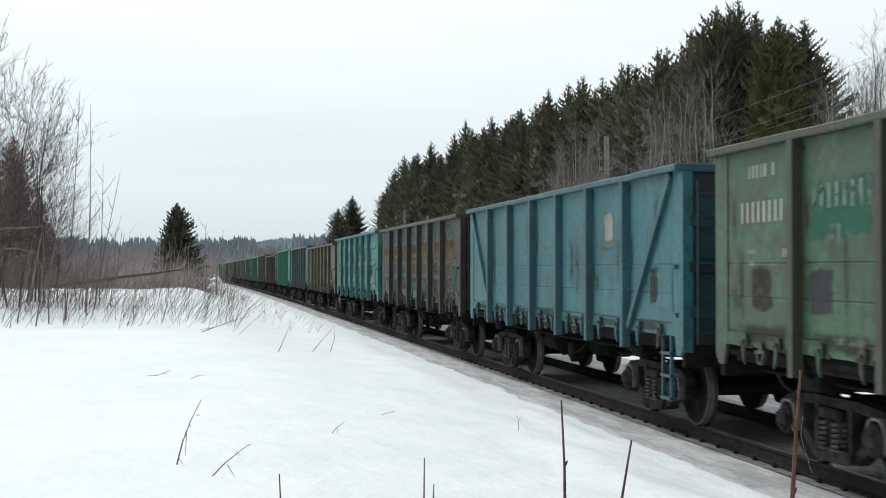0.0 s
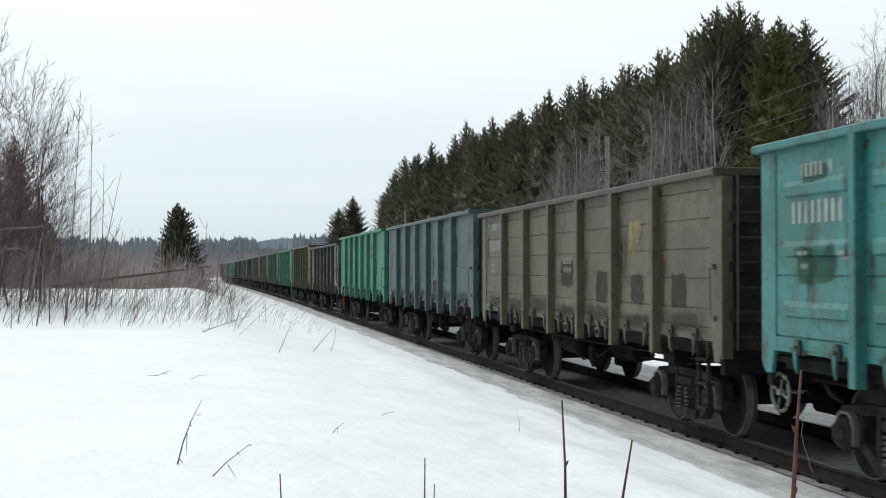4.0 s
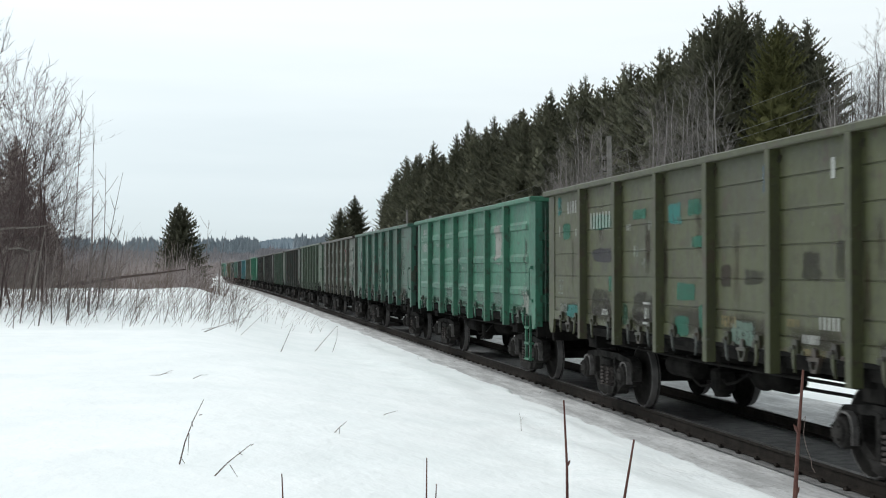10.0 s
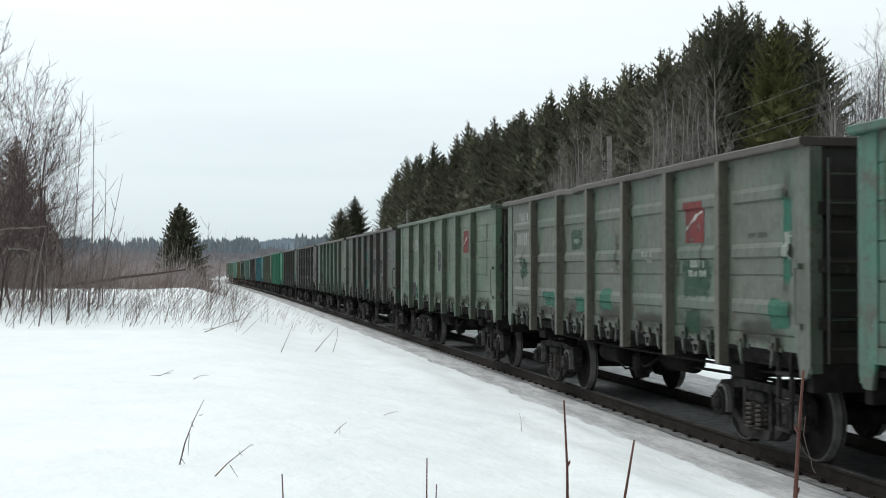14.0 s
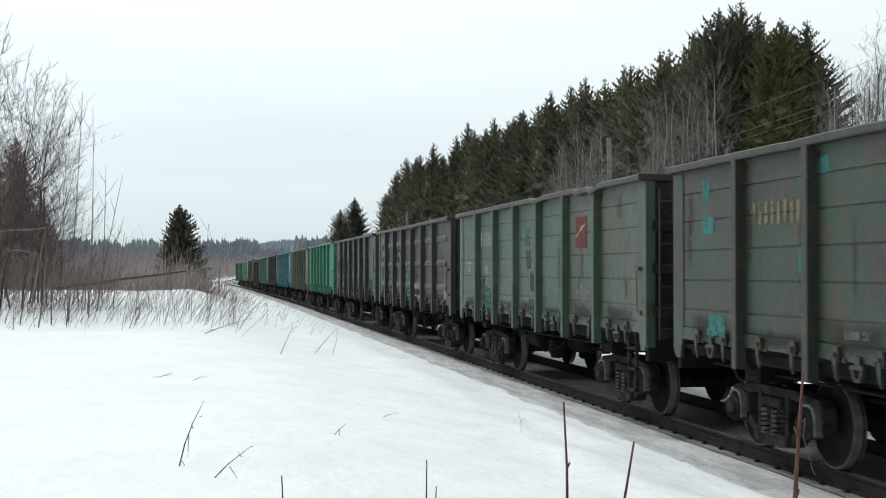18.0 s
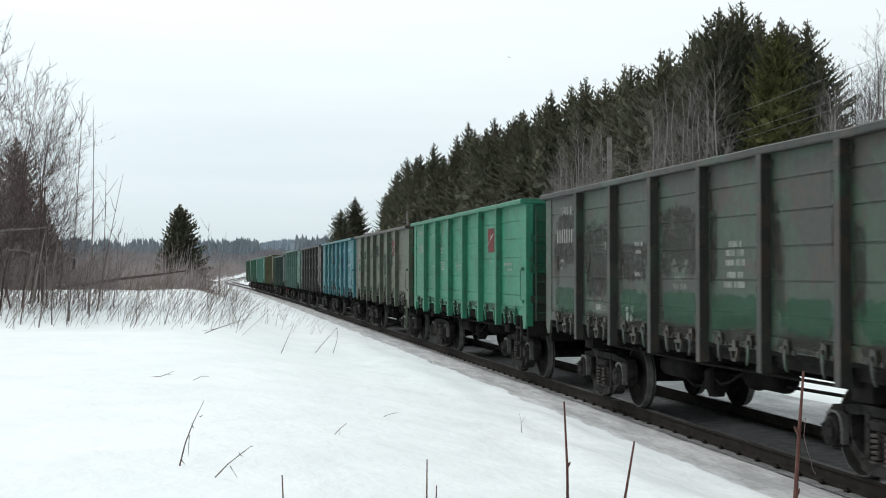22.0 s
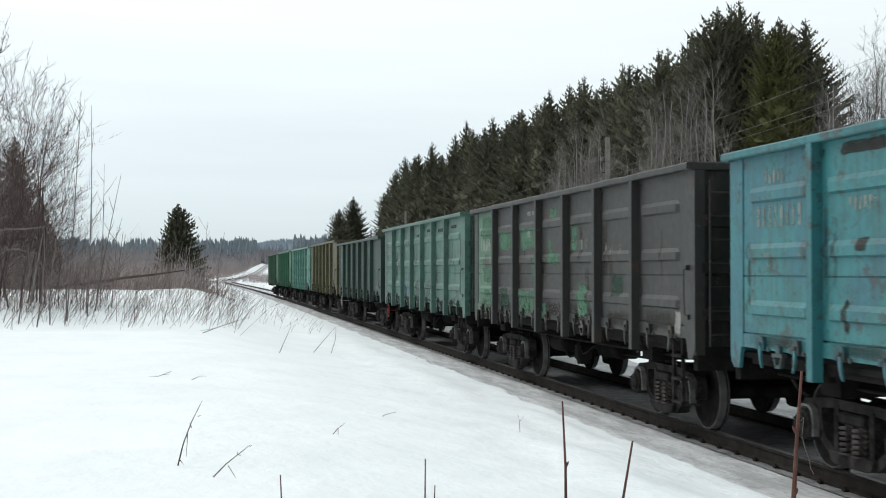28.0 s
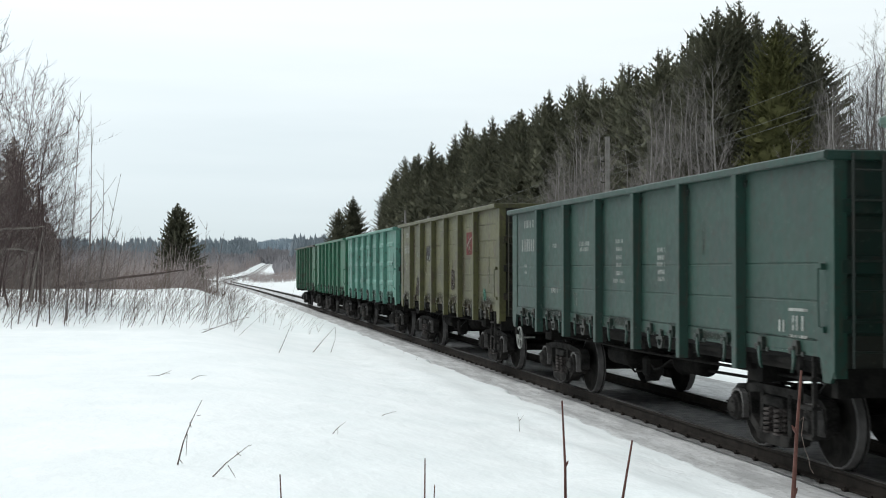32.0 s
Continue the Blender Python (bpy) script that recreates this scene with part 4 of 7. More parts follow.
def wagon(i):
    kind, top, base, alt, patch, cut, rust, dirt, label = WAGONS[i]
    g = 0.60
    paint = paint_mat("wagon_paint", srgb(*base, g), srgb(*alt, g), srgb(*patch, g), cut - 0.05, rust - 0.045, dirt + 0.12, i + 1)
    grimy = paint_mat("grimy_wagon_paint", srgb(*base, g * 0.5), srgb(56, 50, 45, 0.5), srgb(*patch, g * 0.6), cut - 0.08, rust - 0.09, min(0.85, dirt + 0.4), i + 41)
    tone = TRIM.get(i, tuple(int(v * 0.94) for v in base))
    trim = paint_mat("wagon_frame_paint", srgb(*tone, g), srgb(*(int(v * 1.06) for v in tone), g), srgb(*base, g), 0.62, rust - 0.05, dirt + 0.15, i + 81)
    fresh = i in (3, 6, 9, 17, 19, 21, 22, 24, 25)
    clean = fresh or i in (0, 1, 5, 7, 8, 10, 12, 13, 16, 20, 23)
    edge = trim if clean else paint_mat("worn_edge_paint", srgb(*(int(v * 0.85) for v in tone), g), srgb(70, 59, 51, g), srgb(62, 50, 44, g), 0.50, rust - 0.10, dirt + 0.2, i + 121)
    # End walls: grimy body paint, darkened for the shade between the wagons
    end_coat = paint_mat("shaded_end_paint", srgb(*(int(v * 0.62) for v in base), g * 0.8), srgb(44, 40, 37, g * 0.7), srgb(40, 36, 34, g * 0.6), 0.48, rust - 0.08, 0.55, i + 161)
    # fresh wagons get a milder darkening for that shade
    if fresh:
        end_coat = paint_mat("end_paint", srgb(*(int(v * 0.85) for v in base), g), srgb(*(int(v * 0.7) for v in base), g), srgb(60, 58, 52, g), 0.55, rust - 0.05, 0.4, i + 161)
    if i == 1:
        end_coat = paint_mat("end_paint", srgb(48, 104, 116, g), srgb(42, 88, 98, g), srgb(50, 60, 60, g), 0.52, rust - 0.05, 0.4, i + 161)
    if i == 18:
        end_coat = paint_mat("end_paint", srgb(38, 128, 92, g), srgb(44, 112, 84, g), srgb(60, 58, 52, g), 0.50, rust - 0.05, 0.5, i + 161)
    w = new("open_wagon")
    tagged(w, label, "freight wagon", "wagons of the freight train")
    tk = round(top, 2)
    tints = {}
    for s in (-1, 1):
        flip = Matrix.Identity(4) if s < 0 else pose(0, 0, 0, 0, 0, 180)
        for bay, (a, b) in enumerate(zip(EDGES, EDGES[1:])):
            wid = round(b - a, 2)
            other = BAYS.get(i, {}).get(6 - bay)
            if other and other not in tints:
                tints[other] = paint_mat("wagon_paint", srgb(*other, g), srgb(*(int(v * 1.07) for v in other), g), srgb(*patch, g), cut, rust - 0.045, dirt + 0.12, i + 7)
            at = Matrix.Translation((s * WALL, (a + b) / 2, 0)) @ flip
            part("side_panel", shared(("panel", kind, wid, tk), panel_mesh, kind, wid, top), tints[other] if other else paint, w, at=at)
        for y in POSTS:
            part("post", shared(("post", tk), post_mesh, top), trim, w, at=Matrix.Translation((s * WALL, y, 0)) @ flip)
            if s < 0:
                part("tie_ring", shared(("ring", tk), ring_mesh, top), grimy, w, at=(-WALL, y - 0.105, 0))
        sag = 0.12 if i == 14 else (0.045 if i in (11, 15) else 0.012)
        part("top_chord", chord_mesh(top, sag, i * 2 + (s > 0)), edge, w, at=Matrix.Translation((s * WALL, 0, 0)) @ flip)
        me = shared(("corner", tk), corner_mesh, top)
        part("corner_plate", me, paint, w, at=Matrix.Translation((s * WALL, 0, 0)) @ Matrix.Diagonal((-s, 1, 1, 1)))
        part("corner_plate", me, paint, w, at=Matrix.Translation((s * WALL, 0, 0)) @ Matrix.Diagonal((-s, -1, 1, 1)))
    for s in (-1, 1):
        turn = Matrix.Identity(4) if s > 0 else pose(0, 0, 0, 0, 0, 180)
        part("end_wall", shared(("end", tk), end_wall_mesh, top), end_coat, w, at=turn)
        part("end_chord", shared(("echord", tk), end_chord_mesh, top), edge, w, at=turn)
        for z in (1.55, 2.12, 2.70):
            part("end_rib", shared("rib", end_rib_mesh), end_coat, w, at=turn @ Matrix.Translation((0, 6.355, z)))
        part("coupler", shared("coupler", coupler_mesh), M_BOGIE, w, at=turn)
    part("end_ladder", shared("ladder", end_ladder_mesh), grimy, w, at=pose(0, 0, 0, 0, 0, 180) @ Matrix.Diagonal((-1, 1, 1, 1)))
    part("floor", shared("floor", floor_mesh), M_UNDER, w)
    part("underframe", shared("under", underframe_mesh), M_UNDER, w)
    part("brake_cylinder", shared("cyl", cylinder_mesh), M_UNDER, w, at=(0, -1.0, 0))
    part("air_tank", shared("tank", tank_mesh), M_UNDER, w, at=(0, 1.6, 0))
    part("brake_valve", shared("valve", valve_mesh), M_UNDER, w, at=(0, 0.35, 0))
    rnd = random.Random(100 + i)
    for a, b in zip(EDGES, EDGES[1:]):
        m = (a + b) / 2
        for k, dy in enumerate((-0.46, 0.36)):
            turn = Matrix.Diagonal((1, 1 if k or rnd.random() < 0.5 else -1, 1, 1)) @ Matrix.Rotation(rnd.uniform(-0.10, 0.10), 4, 'X')
            lock = part("hatch_lock", shared("lock", lock_mesh), grimy, w, at=Matrix.Translation((-WALL, m + dy, 0)))
            part("lock_lever", shared("lever", lever_mesh), paint if fresh or rnd.random() < 0.6 else M_WORNSTEEL, lock, "worn hooked lever", at=Matrix.Translation((0, 0, 1.29)) @ turn @ Matrix.Translation((0, 0, -1.29)))
            if k and rnd.random() < 0.5:
                part("hatch_stop", shared("stop", bracket_mesh), grimy, w, at=(-WALL, m - 0.05, 0))
    part("steps", shared("steps", steps_mesh), trim if i in (1, 9, 18) else M_BOGIE, w, at=(-1.47, -5.80, 0))
    part("steps", shared("steps", steps_mesh), M_BOGIE, w, at=pose(1.46, 5.85, 0, 0, 0, 180))
    part("handrail", shared("handrail", handrail_mesh), paint, w, at=(-WALL - 0.012, -6.22, 0))
    wheel_mat = {6: M_RED, 21: M_RED, 3: M_FADED, 22: M_STENCIL}.get(i)
    if wheel_mat:
        part("brake_wheel", shared("bwheel", brake_wheel_mesh), wheel_mat, w, at=(-1.42, 6.12, 0.80))
    if i == 1:
        bm = bmesh.new()
        bar(bm, (-6.06, 3.30), (-4.4, 1.28), 0.10, -0.065, 0.0)
        part("diagonal_brace", bm, trim, w, at=(-WALL, 0, 0))
        bm = bmesh.new()
        bar(bm, (6.06, 3.30), (4.4, 1.28), 0.10, -0.065, 0.0)
        part("diagonal_brace", bm, paint, w, at=(-WALL, 0, 0))
    # bogies
    for y in (-4.325, 4.325):
        b = part("bogie", shared("bolster", bolster_mesh), M_BOGIE, w, "two-axle bogie of grimy cast steel", at=(0, y, 0))
        for s in (-1, 1):
            part("side_frame", shared("frame", side_frame_mesh), M_BOGIE, b, at=(s * 1.02, 0, 0))
            for dy in (-0.128, 0.128):
                part("spring", shared("spring", spring_mesh), M_SPRING, b, at=(s * 1.07, dy, 0))
            for dy in (-0.925, 0.925):
                at = Matrix.Translation((s * 1.03, dy, 0.475)) @ (Matrix.Identity(4) if s < 0 else pose(0, 0, 0, 0, 0, 180))
                part("axle_box", shared("abox", axle_box_mesh), M_BOGIE, b, at=at)
                part("wear_plate", shared("wear", wear_mesh), M_WEAR, b, "scuffed pale arch over the axle box", at=at)
        for dy in (-0.925, 0.925):
            part("wheelset", shared("wheelset", wheelset_mesh), M_WHEEL, b, at=(0, dy, 0.475))
    weathering(w, i)
    markings(w, i)
    return w


def line_mesh(n, h, kind, z):
    """A line of n illegible characters as plain bars."""
    rnd = random.Random(n * 31 + int(h * 1000))
    bm = bmesh.new()
    pitch = h * 0.72
    for k in range(n):
        if n > 6 and k % 7 == 5:
            continue
        y = (n / 2 - k - 0.5) * pitch
        q = rnd.uniform(0.42, 0.62) * pitch
        sheet(bm, kind, y - q / 2, y + q / 2, z - h / 2, z + h / 2, 0.006, z)
    return mesh_of("stencil_line", bm)


def frame_mesh(w, h, kind, z):
    bm = bmesh.new()
    for y0, y1, z0, z1 in ((-w / 2, w / 2, h / 2 - 0.03, h / 2), (-w / 2, w / 2, -h / 2, -h / 2 + 0.03), (-w * 0.3, -w * 0.2, -h * 0.25, h * 0.25), (0, w * 0.1, -h * 0.25, h * 0.25), (w * 0.2, w * 0.3, -h * 0.25, h * 0.25)):
        sheet(bm, kind, y0, y1, z + z0, z + z1, 0.006, z)
    return mesh_of("framed_mark", bm)


# Marks on each wagon's near side. Bays count from the rear; across and up are shares of the bay.
# N running number, L line of writing (letters, height), R painted rectangle, B brushed blob, E emblem, F framed mark
def marks_table():
    W, G, Y, C, T, D, O, K, Q, H, P, U = (M_STENCIL, M_FADED, M_YELLOW, M_CYAN, M_TEALPATCH, M_GREENP, M_OCHRE, M_DARKPLATE, M_GREYP, M_BROWNP, M_POSTER, M_BLUEP)
    J, L, V = M_ORANGE, M_PALE, M_LIGHTGREEN
    std = [("L", 0, .5, .88, 7, .11, W), ("N", 0, .5, .68, .20, W), ("L", 0, .35, .48, 6, .05, W), ("L", 0, .35, .42, 4, .05, W), ("L", 0, .85, .47, 2, .09, W)]
    fade = [(a[0], *a[1:-1], G) for a in std]
    green = std + [("L", 1, .5, .83, 4, .05, W), ("L", 1, .3, .62, 4, .07, W), ("L", 1, .7, .62, 3, .08, W), ("L", 1, .55, .46, 5, .06, W), ("R", 1, .78, .17, .42, .5, K), ("L", 2, .25, .88, 1, .2, Y),
                   ("L", 2, .25, .66, 7, .06, W), ("L", 2, .25, .62, 6, .06, W), ("L", 2, .75, .66, 7, .05, W), ("F", 2, .28, .46, .46, .2, W), ("L", 2, .75, .46, 3, .09, W), ("L", 2, .2, .12, 3, .06, W),
                   ("L", 3, .5, .46, 18, .06, W), ("L", 3, .5, .41, 11, .05, W), ("E", 5, .5, .7), ("L", 5, .5, .5, 8, .04, W), ("L", 6, .35, .46, 14, .07, W), ("L", 6, .4, .41, 18, .04, W), ("L", 1, .1, .12, 3, .07, W)]
    low = [("L", 1, .5, .3, 9, .06, G), ("L", 2, .5, .3, 12, .06, G), ("L", 2, .5, .24, 14, .05, G)]
    return {
        0: std + [("R", 1, .5, .66, 1.3, .62, T), ("N", 1, .5, .72, .22, G), ("L", 1, .4, .56, 3, .12, G), ("R", 1, .25, .3, .5, .5, Q), ("L", 1, .6, .08, 12, .07, G), ("B", 3, .5, .4, .5, .6, H), ("B", 0, .5, .3, .5, .5, H)],
        1: fade + [("L", 1, .6, .7, 5, .08, G), ("L", 2, .3, .72, 6, .07, G), ("L", 2, .75, .72, 4, .1, G), ("L", 3, .5, .58, 16, .08, G), ("L", 3, .4, .53, 12, .06, G), ("R", 5, .5, .68, .5, .6, M_PALE), ("B", 5, .5, .7, .4, .4, P),
                   ("L", 5, .5, .44, 9, .06, G), ("B", 6, .6, .3, .3, .5, H), ("L", 2, .5, .35, 2, .1, G)],
        2: [(k, bay, x, z, w, h, m) for bay in range(7) for k, x, z, w, h, m in (("R", .5, .63, 1.42, .50, O), ("B", .5, .70, 1.0 if bay > 2 else .4, .26, J), ("B", .36, .87, .26, .34, T), ("B", .66, .86, .34, .28, T if bay != 2 else O),
                                                                               ("B", .35, .42, .50, .28, (O, Q, T, O, O, H, O)[bay]), ("B", .72, .38, .40, .30, (O, O, T, T, H, O, T)[bay]),
                                                                               ("B", .5, .20, 1.1, .40, Q), ("B", .3, .17, .40, .36, (L, J, J, T, T, H, J)[bay]), ("B", .68, .20, .36, .34, (T, O, L, J, J, T, T)[bay]), ("B", .5, .08, .7, .22, (L, H, L, L, H, J, H)[bay]))]
           + [("N", 0, .5, .58, .16, Y), ("L", 1, .5, .60, 3, .08, W), ("L", 3, .55, .60, 9, .07, W), ("B", 0, .3, .42, .4, .2, M_PALE)],
        3: std + [("R", 0, .5, .43, .9, .42, D), ("R", 0, .5, .86, .6, .2, D), ("R", 3, .5, .42, 1.0, .6, D), ("L", 3, .5, .5, 9, .09, W), ("L", 3, .5, .44, 13, .09, W), ("R", 4, .5, .76, .95, .55, D), ("R", 4, .5, .42, .7, .6, D), ("L", 4, .5, .5, 6, .1, W),
                  ("L", 4, .5, .43, 6, .1, W), ("R", 4, .2, .18, .4, .5, Q), ("B", 6, .5, .2, .42, .5, P), ("B", 1, .4, .72, .12, .35, H), ("B", 2, .75, .45, .35, .35, H), ("R", 2, .8, .3, .3, .3, D), ("B", 6, .25, .42, .25, .5, H), ("L", 1, .5, .12, 9, .08, G)],
        4: std + [("R", 3, .5, .4, .8, .5, H), ("L", 3, .5, .5, 8, .08, W), ("L", 3, .5, .43, 8, .08, W), ("R", 5, .45, .66, .6, .45, Y), ("B", 5, .5, .3, .5, .4, H), ("B", 6, .4, .3, .5, .4, H), ("B", 4, .6, .3, .6, .5, H)],
        5: fade + [("L", 1, .8, .72, 4, .08, G), ("L", 2, .5, .72, 10, .07, G), ("L", 3, .5, .66, 7, .08, G), ("L", 4, .5, .64, 9, .10, G), ("B", 4, .45, .2, .5, .3, H), ("B", 4, .3, .42, .1, .4, H), ("L", 5, .6, .12, 6, .1, G), ("F", 0, .85, .38, .3, .2, G), ("F", 1, .5, .2, .3, .3, G)],
        6: green, 17: green,
        7: std + [("L", 1, .5, .66, 8, .07, W), ("L", 2, .5, .7, 14, .07, W), ("L", 2, .5, .63, 17, .06, W), ("L", 3, .5, .8, 9, .06, W), ("R", 3, .5, .46, 1.0, .55, H), ("L", 3, .5, .53, 8, .08, Y), ("L", 3, .5, .46, 12, .07, Y), ("L", 3, .5, .39, 5, .08, Y),
                  ("B", 1, .5, .88, 1.2, .4, H), ("B", 1, .5, .5, 1.1, .6, H), ("B", 2, .15, .86, .4, .4, H), ("B", 3, .2, .86, .5, .4, H), ("R", 1, .75, .22, .7, .6, Q), ("B", 4, .5, .2, .8, .5, H), ("E", 5, .45, .66), ("B", 5, .5, .88, .9, .4, H), ("B", 6, .4, .42, .4, .2, U),
                  ("R", 6, .55, .14, .4, .42, P), ("B", 6, .8, .6, .6, 1.6, H), ("L", 1, .3, .15, 3, .08, W), ("L", 2, .3, .15, 3, .1, W), ("L", 2, .7, .15, 3, .1, W)],
        8: [("L", 0, .6, .88, 4, .16, W), ("B", 0, .15, .90, .2, .3, C), ("B", 0, .4, .70, .42, .26, T), ("L", 0, .8, .68, 3, .1, W), ("L", 0, .15, .70, 1, .14, W), ("F", 0, .2, .26, .3, .24, G), ("L", 0, .3, .1, 4, .12, G), ("B", 0, .6, .08, .6, .2, C),
            ("R", 1, .5, .74, 1.2, .26, T), ("N", 1, .5, .75, .22, W), ("B", 1, .8, .30, .25, .22, T), ("B", 1, .5, .50, 1.0, .2, Q), ("B", 1, .5, .16, .9, .4, M_SOOT), ("L", 1, .6, .1, 5, .09, W), ("L", 1, .6, .40, 2, .12, G),
            ("B", 2, .5, .76, .5, .13, T), ("L", 2, .2, .68, 3, .09, W), ("L", 2, .8, .68, 3, .1, G), ("L", 2, .4, .52, 2, .12, G), ("L", 2, .6, .44, 2, .1, G), ("B", 2, .6, .15, .9, .4, M_SOOT), ("F", 2, .68, .12, .28, .3, W), ("B", 2, .1, .1, .2, .3, D),
            ("R", 3, .25, .74, .56, .34, C), ("B", 3, .7, .76, .45, .2, T), ("B", 3, .75, .56, .4, .14, T), ("B", 3, .5, .27, .55, .2, T), ("B", 3, .4, .06, .5, .24, T), ("B", 3, .9, .1, .35, .4, T), ("B", 4, .5, .04, .6, .26, L), ("B", 4, .9, .86, .16, .3, U),
            ("L", 4, .25, .12, 5, .1, Y), ("B", 4, .2, .36, .3, .25, H), ("B", 4, .7, .36, .5, .16, M_SOOT), ("L", 5, .75, .86, 1, .16, W), ("L", 5, .75, .15, 7, .1, W), ("L", 5, .2, .14, 5, .08, Y), ("L", 5, .45, .07, 6, .09, W), ("L", 5, .5, .01, 9, .07, Y),
            ("B", 5, .45, .42, .4, .3, M_SOOT), ("B", 5, .85, .45, .2, .35, M_SOOT), ("B", 6, .4, .4, .5, .3, M_SOOT)],
        9: std + [("L", 1, .5, .7, 4, .09, W), ("L", 2, .3, .68, 6, .08, W), ("L", 2, .8, .7, 4, .1, W), ("L", 3, .4, .42, 7, .05, W), ("R", 5, .5, .66, .62, .75, P), ("L", 5, .5, .46, 9, .05, W), ("R", 2, .5, .14, 1.1, .25, M_PALE), ("R", 3, .5, .16, 1.0, .3, M_PALE), ("R", 4, .5, .12, .9, .2, M_PALE),
                  ("R", 5, .5, .12, .8, .3, M_PALE), ("B", 6, .8, .1, .4, .4, M_FADED)],
        10: low + [("R", 0, .5, .45, 1.1, .5, D), ("L", 0, .4, .52, 5, .1, G), ("R", 1, .6, .2, .7, .6, H), ("R", 3, .5, .3, 1.2, .5, D), ("L", 3, .5, .34, 9, .06, G), ("R", 4, .5, .3, 1.2, .5, D), ("L", 4, .5, .33, 13, .07, Y), ("L", 4, .5, .26, 11, .06, G), ("L", 5, .5, .3, 12, .1, G), ("B", 3, .3, .68, .4, .3, M_PALE),
                   ("B", 4, .5, .1, .6, .25, M_PALE), ("B", 2, .5, .6, .7, .3, M_PALE), ("B", 2, .8, .25, .5, .5, H), ("F", 2, .15, .15, .3, .3, G), ("R", 0, .5, .66, .7, .3, Q), ("B", 6, .4, .5, .5, .4, M_PALE)],
        11: std + [("R", 0, .5, .42, .6, .4, D), ("R", 2, .5, .64, .7, .36, D), ("L", 2, .5, .62, 5, .07, W), ("L", 1, .8, .62, 3, .1, W), ("E", 5, .45, .68), ("R", 5, .5, .36, 1.0, .55, D), ("L", 5, .5, .44, 7, .09, W), ("L", 5, .5, .38, 10, .08, W), ("L", 4, .5, .5, 8, .07, W), ("L", 4, .5, .46, 6, .05, W),
                   ("B", 6, .85, .18, .5, .3, T), ("B", 6, .95, .55, .2, .9, T), ("R", 6, .95, .52, .3, .3, G), ("B", 1, .6, .16, .9, .26, T), ("B", 2, .7, .14, .6, .26, T), ("B", 3, .4, .2, .5, .3, T), ("B", 5, .4, .1, .5, .3, D), ("L", 3, .5, .4, 9, .06, G), ("L", 3, .5, .5, 9, .06, G), ("L", 6, .5, .58, 12, .07, Q)],
        12: [("N", 1, .5, .72, .28, W), ("L", 0, .6, .86, 2, .12, Y), ("L", 0, .3, .7, 4, .12, Y), ("L", 0, .9, .72, 4, .1, Y), ("F", 0, .45, .48, .4, .2, W), ("F", 1, .4, .48, .3, .3, G), ("L", 1, .5, .34, 10, .08, G), ("L", 1, .5, .29, 14, .07, G), ("L", 2, .5, .34, 8, .08, G), ("L", 2, .5, .28, 16, .08, G),
             ("R", 1, .2, .12, .5, .5, Q), ("B", 1, .6, .12, .5, .4, T), ("B", 0, .4, .1, .8, .5, M_PALE), ("B", 2, .1, .05, .3, .3, M_PALE), ("E", 5, .45, .7), ("L", 5, .5, .35, 12, .07, G), ("B", 3, .5, .5, .4, .5, Q), ("L", 2, .2, .7, 3, .1, Y), ("L", 2, .8, .7, 3, .12, Y)],
        13: [("N", 1, .5, .7, .22, Y), ("B", 0, .4, .86, .2, .26, C), ("B", 0, .45, .66, .4, .26, C), ("B", 0, .6, .1, .5, .26, C), ("B", 1, .9, .45, .2, .3, C), ("B", 2, .1, .9, .2, .18, C), ("B", 2, .9, .9, .2, .18, C), ("B", 3, .1, .65, .3, .32, C), ("B", 3, .85, .65, .35, .3, C),
             ("B", 3, .75, .38, .5, .5, C), ("B", 3, .15, .16, .35, .32, C), ("B", 3, .9, .06, .3, .2, C), ("L", 2, .5, .12, 9, .08, G), ("L", 3, .5, .14, 8, .08, G), ("L", 3, .5, .07, 9, .08, G), ("L", 4, .5, .12, 12, .08, Y), ("L", 5, .5, .1, 9, .08, Y), ("R", 4, .5, .45, 1.3, .6, Q),
             ("R", 5, .5, .45, 1.3, .5, Q), ("L", 6, .4, .7, 6, .07, W), ("L", 6, .5, .66, 9, .06, W), ("L", 6, .4, .12, 9, .07, Y), ("B", 4, .4, .85, .5, .4, H), ("B", 5, .5, .2, .6, .4, H)],
        14: [("F", 0, .4, .45, .36, .2, W), ("L", 0, .2, .7, 3, .1, G), ("L", 0, .8, .7, 3, .12, G), ("N", 1, .5, .73, .26, W), ("L", 1, .4, .42, 2, .14, W), ("L", 1, .5, .3, 9, .07, G), ("L", 1, .5, .25, 13, .06, G), ("L", 2, .5, .3, 8, .07, G), ("L", 2, .5, .25, 14, .06, G), ("L", 2, .4, .14, 8, .06, G),
             ("L", 2, .5, .08, 10, .06, G), ("B", 1, .4, .1, .9, .5, T), ("B", 1, .1, .2, .5, .6, Q), ("B", 3, .45, .7, .35, .3, T), ("B", 3, .5, .5, .35, .35, Q), ("B", 3, .7, .3, .4, .4, Q), ("B", 3, .65, .1, .4, .3, Q), ("B", 4, .5, .17, .7, .3, M_PALE), ("E", 5, .45, .70), ("L", 5, .4, .48, 5, .08, G),
             ("L", 5, .6, .3, 11, .08, G), ("L", 5, .5, .25, 16, .06, G), ("L", 5, .6, .19, 9, .06, G), ("L", 5, .6, .14, 9, .06, G), ("L", 5, .95, .66, 2, .12, G)],
